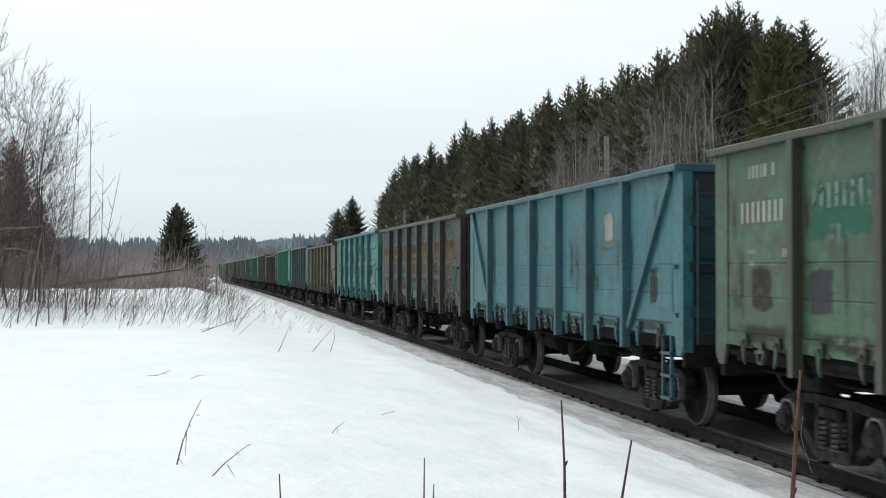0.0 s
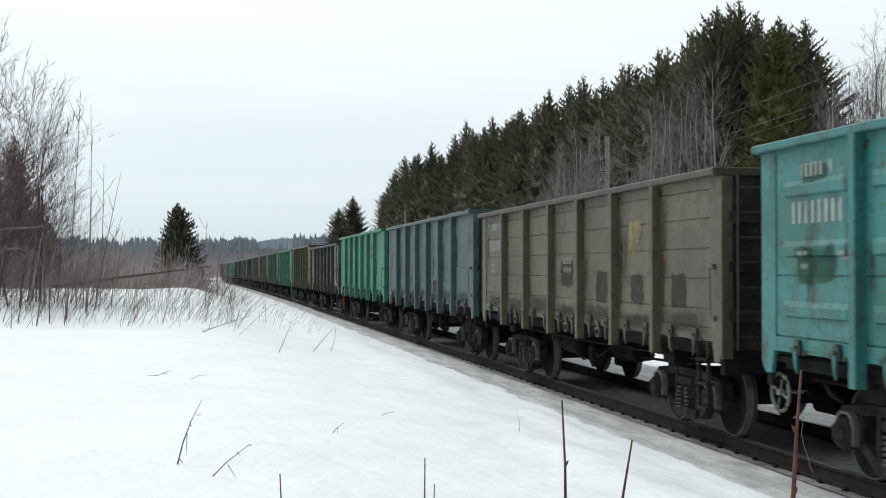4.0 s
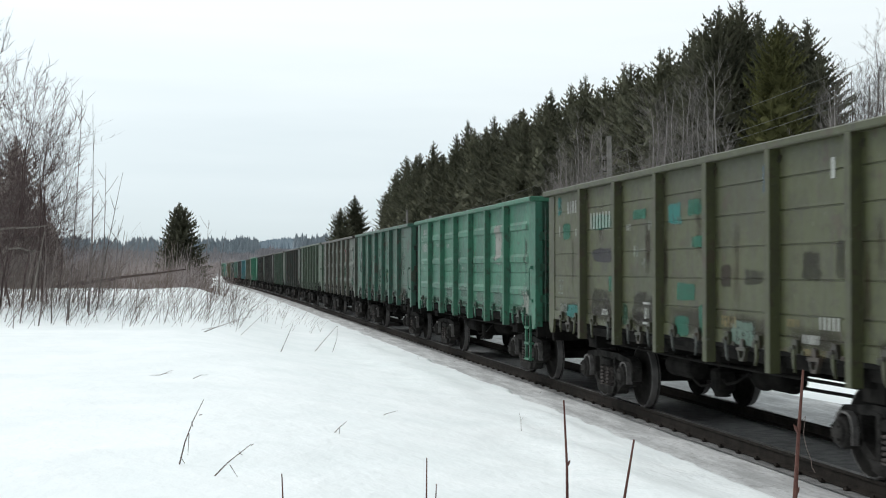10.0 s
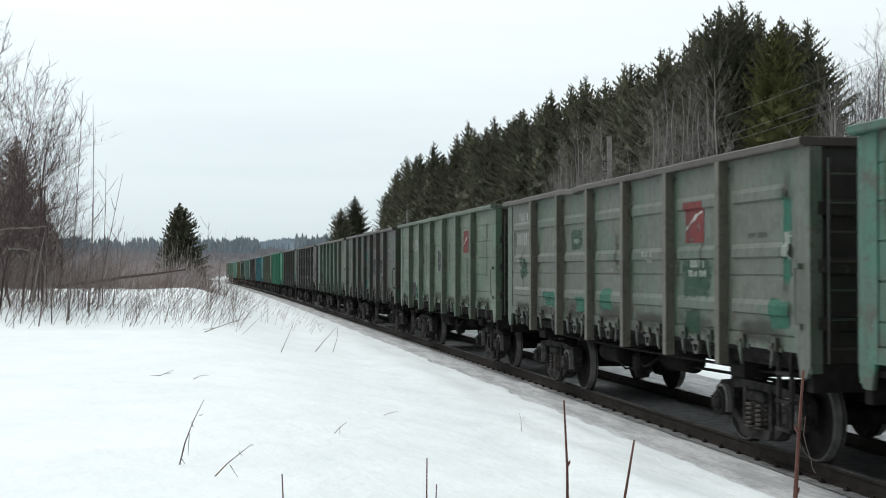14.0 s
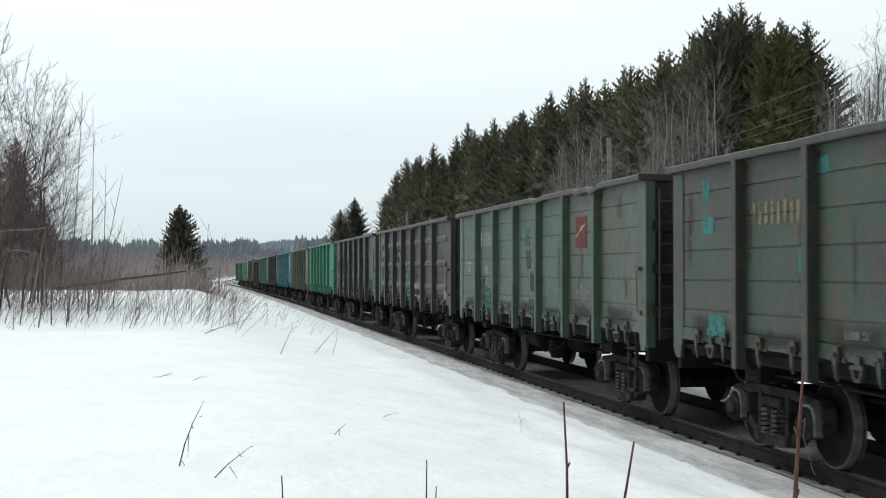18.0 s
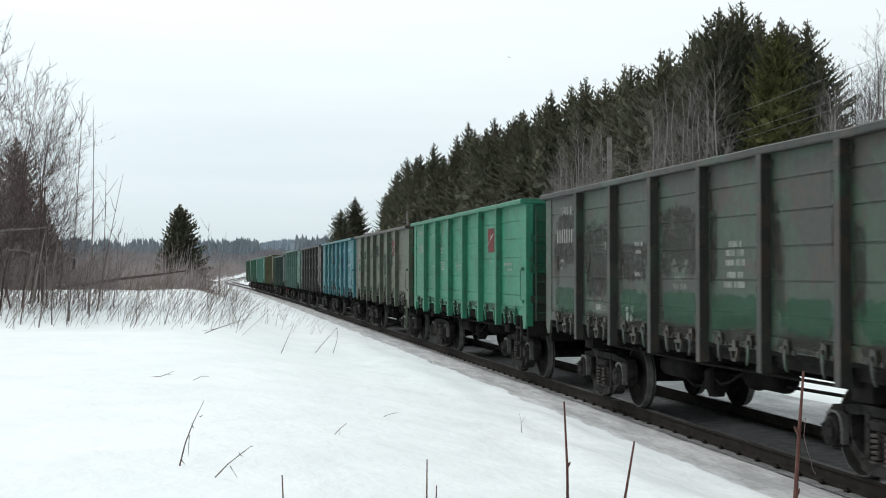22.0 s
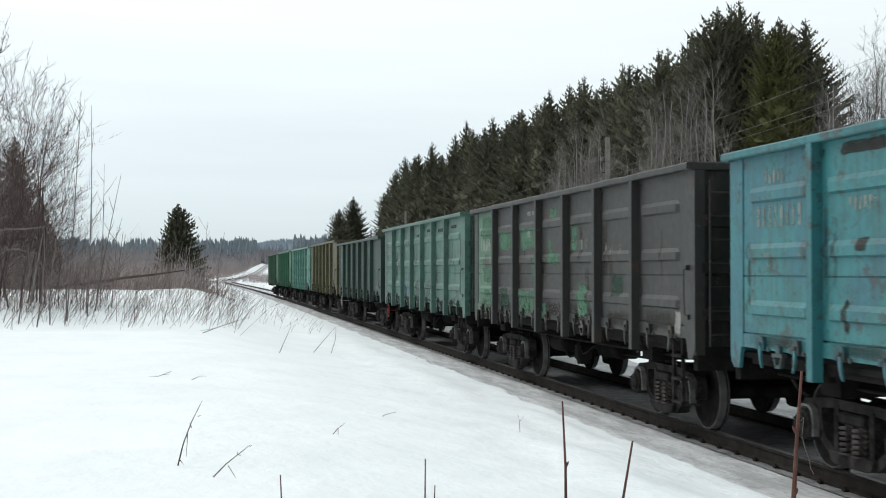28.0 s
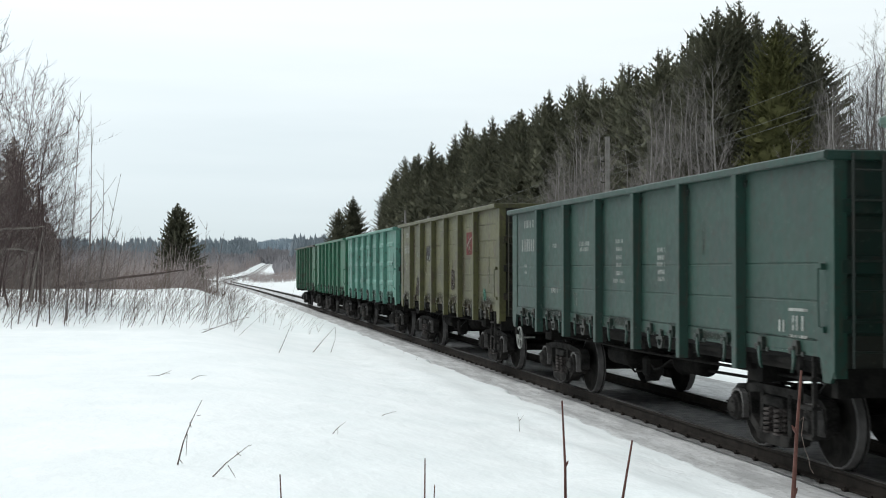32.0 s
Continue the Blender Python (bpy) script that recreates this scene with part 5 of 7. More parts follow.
        15: [("R", 0, .55, .7, .95, .75, D), ("R", 0, .5, .35, 1.0, .5, T)] + std + [("R", 2, .5, .62, 1.0, .5, D), ("L", 2, .4, .66, 7, .08, W), ("L", 2, .5, .62, 9, .08, W), ("L", 2, .7, .7, 5, .08, W), ("L", 2, .7, .34, 3, .1, W), ("B", 3, .35, .47, .6, .2, C), ("B", 3, .35, .33, .6, .22, C), ("L", 3, .4, .72, 5, .08, Y),
             ("L", 3, .4, .67, 10, .07, Y), ("L", 3, .4, .62, 2, .07, Y), ("L", 4, .4, .66, 4, .09, Y), ("L", 4, .4, .55, 5, .09, Y), ("L", 4, .4, .46, 8, .1, Y), ("L", 4, .4, .34, 9, .1, Q), ("L", 4, .4, .2, 7, .12, W), ("L", 4, .4, .06, 10, .11, W), ("B", 3, .5, .1, 1.0, .3, T), ("B", 1, .5, .2, .6, .4, T), ("L", 1, .5, .63, 6, .07, C),
             ("R", 6, .75, .12, .3, .4, P), ("B", 2, .9, .1, .3, .4, T)],
        16: std + [("R", bay, .5, z, w, h, M_SOOT) for bay, z, w, h in ((0, .64, 1.4, 1.0), (1, .48, 1.4, 1.35), (2, .46, 1.3, .6), (3, .58, 1.45, .95))] + [("R", bay, .5, .18, 1.45, .46, M_EMERALD) for bay in (0, 2, 3, 4, 5, 6)]
            + [("B", bay, x, z, .22, .8, M_SOOT) for bay, x, z in ((4, .1, .55), (4, .92, .35), (5, .08, .6), (5, .94, .7), (6, .1, .4), (6, .9, .6))] + [("L", 1, .7, .58, 3, .1, G), ("L", 1, .6, .14, 7, .09, W), ("L", 2, .6, .58, 8, .06, W), ("L", 2, .6, .53, 6, .05, W), ("L", 2, .6, .38, 7, .06, W), ("L", 2, .35, .1, 2, .2, G)]
            + [("B", bay, .5, .03, 1.2, .14, M_SOOT) for bay in range(7)]
            + [("L", 3, .5, z, n, .07, G) for z, n in ((.46, 11), (.41, 12), (.36, 7), (.31, 11))] + [("L", 4, .5, z, n, .07, W) for z, n in ((.55, 7), (.50, 10), (.45, 11), (.38, 9), (.33, 13))],
        18: [("L", 0, .6, .9, 6, .1, W), ("R", 0, .6, .68, .95, .32, C), ("N", 0, .55, .68, .2, W), ("R", 0, .4, .46, .6, .28, C), ("R", 0, .85, .46, .5, .32, D), ("R", 0, .6, .08, .7, .28, T), ("R", 0, .6, .88, .9, .25, D), ("R", 1, .5, .68, 1.2, .34, D), ("R", 2, .6, .7, 1.1, .42, D), ("L", 2, .5, .76, 8, .09, W), ("R", 2, .05, .06, .3, .3, C),
             ("B", 3, .2, .72, .4, .4, D), ("B", 3, .55, .46, .5, .4, D), ("B", 4, .4, .5, .6, .7, D), ("B", 4, .5, .2, .5, .4, D), ("E", 5, .48, .74), ("B", 5, .2, .7, .4, .9, D), ("B", 5, .9, .76, .4, .4, D), ("L", 5, .5, .32, 9, .09, Y), ("L", 5, .5, .25, 12, .08, Y), ("L", 5, .5, .18, 9, .07, Y), ("L", 1, .6, .3, 9, .09, Y), ("L", 2, .6, .3, 12, .07, Y),
             ("R", 1, .4, .06, 1.0, .3, D), ("R", 3, .5, .1, .45, .4, Q), ("B", 3, .45, .72, .3, .35, Q), ("R", 1, .4, .45, .3, .3, D), ("F", 6, .85, .22, .3, .26, Y)],
        19: fade + [("L", 1, .5, .7, 6, .1, G), ("L", 2, .2, .74, 5, .1, G), ("L", 2, .8, .78, 5, .12, G), ("L", 2, .8, .7, 5, .08, G), ("B", 1, .5, .95, .8, .12, H), ("B", 2, .1, .95, .3, .2, H), ("B", 1, .3, .2, .1, .3, H),
             ("B", 2, .2, .15, .3, .3, H), ("B", 2, .8, .1, .4, .3, H), ("B", 4, .4, .95, .5, .14, H), ("L", 3, .5, .35, 8, .14, G), ("L", 5, .5, .2, 12, .12, G), ("B", 1, .5, .52, .2, .12, H)],
        20: [("R", 0, .5, .8, 1.0, .62, V), ("N", 0, .5, .66, .22, W), ("R", 0, .5, .36, .95, .36, V), ("B", 0, .6, .14, .6, .3, V), ("R", 1, .5, .68, 1.35, .40, V), ("R", 2, .5, .68, 1.35, .44, V), ("L", 2, .6, .9, 8, .08, W), ("L", 2, .5, .72, 3, .1, W), ("R", 2, .8, .4, .5, .5, V), ("B", 2, .3, .12, .7, .5, V), ("B", 2, .8, .1, .7, .5, V),
             ("B", 3, .5, .88, .4, .18, V), ("B", 3, .35, .6, .25, .25, V), ("B", 3, .5, .5, .7, .2, V), ("B", 1, .4, .15, .6, .4, D), ("B", 4, .2, .65, .3, .4, V), ("B", 4, .5, .18, .5, .5, V), ("B", 5, .5, .3, .5, .3, D), ("L", 5, .4, .55, 8, .12, G), ("L", 4, .4, .6, 7, .12, G), ("R", 6, .9, .08, .25, .35, P), ("R", 3, .1, .05, .3, .3, V)],
        21: [("N", 0, .45, .7, .24, W), ("L", 1, .5, .55, 5, .07, W), ("L", 2, .3, .7, 6, .08, W), ("L", 2, .3, .65, 5, .07, W), ("B", 2, .2, .15, .3, .4, U), ("B", 0, .6, .12, .4, .3, M_PALE), ("R", 4, .8, .14, .5, .5, Q), ("B", 3, .5, .16, .8, .5, M_PALE), ("B", 4, .4, .16, .6, .4, M_PALE), ("R", 6, .6, .1, .3, .35, M_FADED), ("B", 5, .5, .88, .9, .1, H),
             ("B", 4, .5, .9, .7, .08, H), ("B", 3, .5, .86, .6, .08, H), ("B", 6, .4, .9, .8, .08, H)],
        22: std + [("L", 1, .5, .66, 5, .07, W), ("L", 2, .5, .66, 11, .07, W), ("L", 2, .5, .61, 11, .06, W)] + [("L", 3, .5, .66 - .06 * k, (8, 6, 6, 6, 7, 12)[k], .06, W) for k in range(6)] + [("L", 4, .5, .58 - .05 * k, (7, 6, 7, 6, 6)[k], .06, W) for k in range(5)] + [("F", 6, .78, .16, .42, .3, W), ("L", 6, .55, .14, 2, .1, W), ("L", 1, .5, .26, 7, .09, W), ("F", 2, .2, .2, .2, .2, G)],
        23: std + [("L", 1, .5, .6, 5, .1, G), ("L", 2, .5, .55, 6, .1, G), ("R", 2, .5, .6, .8, .5, Q), ("E", 5, .5, .68), ("B", 4, .4, .3, .5, .5, H), ("B", 1, .5, .2, .6, .5, H), ("R", 6, .4, .15, .3, .3, T)],
        24: fade + low, 25: fade, 26: fade + [("B", 2, .5, .3, .4, .5, H), ("B", 4, .5, .6, .3, .5, H)],
    }


MARKS = {}


def weathering(w, i):
    """Caked grime along the foot of the near side and rust runs down its bays."""
    kind, top = WAGONS[i][:2]
    rnd = random.Random(700 + i)
    fresh = i in (6, 17, 22, 24, 25)
    for a, b in zip(EDGES, EDGES[1:]):
        wid = b - a - 0.14
        h = rnd.uniform(0.22, 0.42) * (0.5 if fresh or i in (1, 3, 9, 19, 21) else 1.0)
        z = round(FOOT + 0.006 + h / 2, 3)
        part("grime", field_mesh(wid, h, kind, z, 0.0016), M_GRIME, w, at=(-WALL, (a + b) / 2, z))
        for _ in range(rnd.randrange(0, 2) if fresh else rnd.randrange(2, 4)):
            ww, h = rnd.uniform(0.10, 0.34), rnd.uniform(0.35, 1.3)
            y = rnd.choice((a + 0.09 + ww / 2, b - 0.09 - ww / 2, rnd.uniform(a + 0.3, b - 0.3)))
            z = round(rnd.uniform(FOOT + h / 2 + 0.2, top - 0.12 - h / 2), 3)
            part("rust_run", field_mesh(ww, h, kind, z, 0.0012), M_RUN, w, at=(-WALL, y, z))


def markings(w, i):
    """Stencilled writing, plates, emblems and touch-ups of one wagon's near side."""
    if not MARKS:
        MARKS.update(marks_table())
    top = WAGONS[i][1]
    lo, hi = FOOT, top - 0.075
    layer = 0
    for n, item in enumerate(MARKS.get(i, ())):
        kind, bay, fx, fz = item[:4]
        left, right = EDGES[7 - bay] - 0.08, EDGES[6 - bay] + 0.08
        y, z = left + (right - left) * fx, lo + (hi - lo) * fz
        wk = WAGONS[i][0]
        if kind in "RB":
            ww, hh, mat = item[4:]
            ww = min(ww, 2 * min(left - y, y - right) + 0.02) if kind == "R" else min(ww, (left - right) * 0.98)
            y = min(max(y, right + ww / 2), left - ww / 2)
            z = min(max(z, lo + hh / 2 + 0.01), hi - hh / 2 - 0.01)
            layer += 1
            proud = 0.0022 + 0.0003 * (layer % 9)
            if kind == "R":
                part("repainted_patch", field_mesh(ww, hh, wk, z, proud), mat, w, at=(-WALL, y, z))
            else:
                part("touch_up", field_mesh(ww * 1.15, hh * 1.15, wk, z, proud), mat, w, at=(-WALL, y, z))
        elif kind == "L":
            letters, h, mat = item[4:]
            h = round(h * 1.25, 3) if h >= 0.1 else h
            z = round(z, 2)
            tagged(part("stencil_line", shared(("line", letters, h, wk, z), line_mesh, letters, h, wk, z), mat, w, at=(-WALL, y, z)), kind="stuff")
        elif kind == "F":
            ww, hh, mat = item[4:]
            z = round(z, 2)
            part("framed_mark", shared(("frm", ww, hh, wk, z), frame_mesh, ww, hh, wk, z), mat, w, at=(-WALL, y, z))
        elif kind == "N":
            h, mat = item[4:]
            h = round(h * 1.12, 3)
            z = round(z, 2)
            for k in range(8):
                part("stencil", shared(("digit", h, wk, z), bar_mesh, 0.058, h, wk, z), mat, w, at=(-WALL, y + (3.5 - k) * h * 0.62, z))
        else:
            emblem(w, y, z, 0.60, 0.50, wk)


# ---------------------------------------------------------------- trees
def spruce_mesh(seed, h, r, rings=40, shape=0.55, dense=1.0, inner=1.0, hang=0.5):
    """Crown: whorls of boughs, each a serrated frond with hanging sprays, round a torn dark inside. Returns crown and trunk meshes."""
    rnd = random.Random(seed)
    v, f = [], []
    lop = [rnd.uniform(0.74, 1.16) for _ in range(9)]

    def girth(t):
        return r * (1.0 - t) ** shape * (0.45 + 0.55 * smooth(0.0, 0.16, 1 - t))

    def tri(a, b, c):
        n = len(v)
        v.extend((a, b, c))
        f.append((n, n + 1, n + 2))
    for j in range(rings):
        t = 1 - (1 - j / (rings - 1)) ** 1.15
        reach = girth(t) * (0.95 + 0.34 * noise.noise((j * 0.57, seed, 0))) + 0.05
        n = int(5 + 2.4 * dense * reach)
        off = rnd.uniform(0, 6.28)
        for b in range(n):
            a = off + 6.283 * (b + rnd.uniform(-0.35, 0.35)) / n
            z0 = h * (0.02 + 0.965 * t) + rnd.uniform(-0.6, 0.6) * h / rings
            long = reach * rnd.uniform(0.72, 1.12) * lop[int(a * 1.43) % 9]
            fall = 0.42 - 0.95 * t + rnd.uniform(-0.14, 0.14)
            ca, sa = math.cos(a), math.sin(a)
            steps = 2 if long < 0.7 else min(9, int(long / 0.42) + 1)
            s0 = 0.30 * long

            def at(q):
                return ca * q, sa * q, z0 - fall * q + 0.20 * q * q / max(long, 0.4)
            for k in range(steps):
                qa, qb = s0 + (long - s0) * k / steps, s0 + (long - s0) * (k + 1) / steps
                p, w = at(qa), at(qb)
                side = min(0.30 * (long - qa) + 0.14, 0.62) * rnd.uniform(0.6, 1.2)
                for e in (-1, 1):
                    g = a + e * rnd.uniform(0.65, 1.15)
                    tip = (p[0] + math.cos(g) * side, p[1] + math.sin(g) * side, p[2] - side * rnd.uniform(-0.05, 0.45))
                    tri(p, w, tip)
                drop = min(0.26 * (long - qa) + 0.2, 0.7) * rnd.uniform(0.5, 1.2) * hang * 2 * (1 - 0.7 * t)
                g = rnd.uniform(-0.25, 0.25)
                tri(p, w, ((p[0] + w[0]) / 2 - sa * g, (p[1] + w[1]) / 2 + ca * g, p[2] - drop))
            p, w = at(long * 0.86), at(long * rnd.uniform(1.02, 1.16))
            g = 0.05 + 0.03 * long
            tri((p[0] - sa * g, p[1] + ca * g, p[2]), (p[0] + sa * g, p[1] - ca * g, p[2]), (w[0], w[1], w[2] + 0.05 * long))
    # dense, torn inside of the crown
    core, base, tiers = 13, len(v), 44
    for j in range(tiers):
        t = 1 - (1 - j / (tiers - 1)) ** 1.15
        for k in range(core):
            rr = inner * (girth(t) + 0.02) * rnd.uniform(0.30, 0.66) * (1 - 0.45 * smooth(0.6, 0.95, t))
            e = 6.283 * (k + rnd.uniform(-0.45, 0.45)) / core
            v.append((rr * math.cos(e), rr * math.sin(e), h * (0.02 + 0.95 * t) + rnd.uniform(-0.8, 0.8) * h / tiers))
    for j in range(tiers - 1):
        for k in range(core):
            p, q = base + j * core + k, base + j * core + (k + 1) % core
            f.append((p, q, q + core, p + core))
    base = len(v)
    v.extend([(0.10, 0, h * 0.94), (-0.08, 0.08, h * 0.94), (-0.06, -0.10, h * 0.94), (0, 0, h * 1.0)])
    f.extend([(base, base + 1, base + 3), (base + 1, base + 2, base + 3), (base + 2, base, base + 3)])
    crown = soup("crown", v, f, M_NEEDLE)
    bm = bmesh.new()
    tube(bm, [(0, 0, -0.6), (0, 0, h * 0.5), (0, 0, h * 0.97)], [r * 0.07 + 0.05, r * 0.045, 0.015], 7)
    return crown, mesh_of("trunk", bm)


def spruce(crown, trunk, at, mat=None, label="tall dark spruce in dense woods", group="spruces of the wood"):
    ob = new("spruce")
    part("trunk", trunk, M_BARK, ob)
    part("crown", crown, mat or M_NEEDLE, ob)
    ob.matrix_basis = at
    return tagged(ob, label, "tree", group)


def bare_mesh(seed, h, spread, depth=4, r0=None, density=1.0, trunk_share=0.9, stems=1, up=0.0, thick=1.0, rise=1.0, kink=0.16, fine=0.004):
    """A leafless tree: limbs and twigs grown from the trunk. Returns trunk mesh and twig mesh."""
    rnd = random.Random(seed)
    r0 = r0 or h * 0.009 + 0.02
    tv, tf, bv, bf = [], [], [], []

    def limb(v, f, pts, rs, sd):
        base = len(v)
        for p, r in zip(pts, rs):
            for k in range(sd):
                a = 6.2832 * k / sd
                v.append((p.x + r * math.cos(a), p.y + r * math.sin(a), p.z))
        for i in range(len(pts) - 1):
            for k in range(sd):
                a, b = base + i * sd + k, base + i * sd + (k + 1) % sd
                f.append((a, b, b + sd, a + sd))

    def grow(p, d, length, r, level):
        n = (4, 4, 3, 2, 2)[level]
        pts, rs = [p.copy()], [r]
        q = p.copy()
        dd = d.copy()
        for i in range(n):
            dd = (dd + Vector((rnd.uniform(-kink, kink), rnd.uniform(-kink, kink), rnd.uniform(0.08 - kink * 0.5, 0.16)))).normalized()
            q = q + dd * length / n
            pts.append(q.copy())
            rs.append(r * (1 - 0.75 * (i + 1) / n))
        limb(bv, bf, pts, [q * thick for q in rs], 3)
        if level >= depth:
            return
        m = int(rnd.uniform(3, 5.5) * density) + (1 if level == 1 else 0)
        for _ in range(m):
            t = rnd.uniform(0.25, 1.0)
            k = min(int(t * n), n - 1)
            c = pts[k].lerp(pts[k + 1], t * n - k)
            a = rnd.uniform(0, 6.283)
            side = Vector((math.cos(a), math.sin(a), rnd.uniform(-0.1, 0.5)))
            nd = (dd * 0.9 + side * rnd.uniform(0.45, 0.9)).normalized()
            grow(c, nd, length * rnd.uniform(0.35, 0.62), max(fine, r * rnd.uniform(0.35, 0.55)), level + 1)

    for st in range(stems):
        lean = Vector((rnd.uniform(-1, 1), rnd.uniform(-1, 1), 0)) * (0.03 if stems == 1 else 0.16)
        hh = h * (1 if st == 0 else rnd.uniform(0.7, 1.0))
        foot = Vector((rnd.uniform(-0.3, 0.3), rnd.uniform(-0.3, 0.3), -0.3)) * (1 if stems > 1 else 0) + Vector((0, 0, -0.3))
        n = 9
        pts, rs = [], []
        for i in range(n + 1):
            t = i / n
            wob = Vector((noise.noise((t * 3, seed, st)), noise.noise((t * 3, seed, st + 5.5)), 0)) * h * 0.028
            pts.append(foot + Vector((lean.x * hh * t, lean.y * hh * t, hh * t * trunk_share)) + wob)
            rs.append(r0 * (1 - 0.86 * t))
        limb(tv, tf, pts, rs, 6)
        count = int(24 * density)
        for b in range(count):
            t = 0.22 + 0.76 * (b + rnd.random()) / count
            k = min(int(t * n), n - 1)
            c = pts[k].lerp(pts[k + 1], t * n - k)
            a = rnd.uniform(0, 6.283)
            d = Vector((math.cos(a), math.sin(a), rnd.uniform(0.55, 1.3) * rise - up * 1.5)).normalized()
            grow(c, d, spread * (1.15 - 0.75 * t) * rnd.uniform(0.7, 1.15), rs[k] * 0.22 + 0.005, 1)
    return soup("trunk", tv, tf, M_GREYBARK), soup("crown", bv, bf, M_GREYBARK)


def bare_tree(meshes, at, mat=None, label="leafless pale-barked tree before the spruces", group="bare trees of the wood's edge", name="bare_tree"):
    ob = new(name)
    part("trunk", meshes[0], mat or M_PALEBARK, ob)
    part("crown", meshes[1], mat or M_TWIGS, ob)
    ob.matrix_basis = at
    return tagged(ob, label, "tree", group)


def place(px, d):
    """Ground point d metres deep in the first view, px across it."""
    s = (px - 784) / PER
    c, n = math.cos(radians(YAW)), math.sin(radians(YAW))
    return d * (s * c + n), d * (c - s * n)


def stand(x, y, turn=0.0, size=1.0, sink=0.0):
    return Matrix.Translation((x, y, ground_z(x, y) - sink)) @ Matrix.Rotation(turn, 4, 'Z') @ Matrix.Diagonal((size, size, size, 1))


def top_at(px, d, py):
    """Height over its ground of a thing d metres deep whose tip stands at (px, py) in the first view."""
    x, y = place(px, d)
    return EYE.z + (476.6 - py) / PER * d - ground_z(x, y)


def woods():
    rnd = random.Random(7)
    kinds = [spruce_mesh(11 + k, 20.0, rad, 44, sh) for k, (rad, sh) in enumerate(((3.9, 0.46), (4.3, 0.54), (3.6, 0.42), (4.1, 0.50), (3.7, 0.58)))]
    rear = [spruce_mesh(21 + k, 20.0, 4.6, 26, 0.5, 0.7) for k in range(2)]
    # rows of the wood along the right of the line
    y = 88.0
    while y < 300:
        for row in range(3):
            x = 45.345 + 0.0033 * y - 0.5e-4 * y * y + row * 4.4 + rnd.uniform(-1.4, 1.4)
            yy = y + rnd.uniform(-1.5, 1.5) + row * 1.2
            if math.degrees(math.atan2(x, yy)) > 23.89:
                continue
            c, t = kinds[rnd.randrange(5)] if row < 2 else rear[rnd.randrange(2)]
            grown = 1.14 + 0.09 * smooth(105, 140, yy) + 0.04 * smooth(140, 240, yy) - 0.16 * smooth(265, 300, yy)
            spruce(c, t, stand(x, yy, rnd.uniform(0, 6.28), rnd.uniform(0.88, 1.08) * grown, 0.2))
        y += 4.1 if y < 180 else 5.2
    # the broad tall trees at the near end of the wood, one of them yellowish
    broad = [spruce_mesh(28 + k, 24.0, rad, 58, 0.44, 1.35) for k, rad in enumerate((4.9, 5.5, 4.5))]
    for k, (px, d, py) in enumerate(((1242, 104, 44), (1268, 100, 4), (1309, 102, -10), (1338, 106, 12), (1380, 98, 22), (1426, 97, 24), (1398, 104, 40), (1450, 95, 84), (1294, 112, 0))):
        x, y = place(px, d)
        c, t = broad[k % 3]
        spruce(c, t, stand(x, y, k * 1.9, top_at(px, d, py) / 24.2), None, "tall broad spruce at the near end of the wood")
    c, t = spruce_mesh(31, 19.0, 4.2, 52, 0.44, 1.4)
    x, y = place(1372, 86)
    spruce(c, t, stand(x, y, 1.0, top_at(1372, 86, 40) / 19.0), M_NEEDLE2, "yellowish-green conifer among dark spruces", "")
    for px, d, top, rr, sd in ((313, 130, 352, 3.7, 41), (623, 215, 340, 4.7, 42), (598, 208, 362, 4.2, 43)):
        x, y = place(px, d)
        c, t = spruce_mesh(sd, top_at(px, d, top) / 1.03, rr, 52, 0.66, 1.7, 0.9, 0.5)
        spruce(c, t, stand(x, y, rnd.uniform(0, 6)), None, "solitary dark spruce standing clear of the woods", "solitary spruces")
    # leafless trees before them
    bare = [bare_mesh(50 + k, 15.0, sp, 3, 0.11, 1.0, 0.92, thick=1.3, rise=1.25) for k, sp in enumerate((3.6, 3.2, 4.0, 3.4))]
    birch = [bare_mesh(60 + k, 15.0, 3.6, 4, 0.09, 0.95, thick=1.25, rise=1.2) for k in range(2)]
    for lo, hi, count, sizes in ((888, 975, 16, (0.5, 0.72)), (975, 1062, 19, (0.95, 1.12)), (1062, 1150, 10, (0.65, 0.9)), (1150, 1272, 20, (0.95, 1.2)), (1272, 1400, 7, (0.4, 0.6)), (1400, 1486, 12, (0.6, 1.0))):
        for k in range(count):
            px = lo + (hi - lo) * (k + rnd.random()) / count
            x, y = place(px, 80)
            d = 80 * (track_x(80) + rnd.uniform(25, 34)) / x
            x, y = place(px, d)
            bare_tree(bare[k % 4], stand(x, y, rnd.uniform(0, 6.28), rnd.uniform(*sizes)))
    # tall birches at the end of the wood, against the sky
    for k, (px, d, py) in enumerate(((1492, 84, 90), (1506, 92, 60), (1540, 78, 0), (1534, 96, 70), (1566, 82, 30), (1562, 90, 100), (1578, 85, 60), (1590, 76, 40), (1520, 110, 120), (1500, 120, 130), (1550, 115, 120), (1512, 100, 112), (1528, 104, 92), (1548, 100, 86), (1558, 108, 130), (1496, 100, 150), (1575, 95, 80))):
        x, y = place(px, d)
        bare_tree(birch[k % 2], stand(x, y, k * 1.3, top_at(px, d, py) / 15.5), M_BIRCH, label="slender leafless birch against the pale sky")


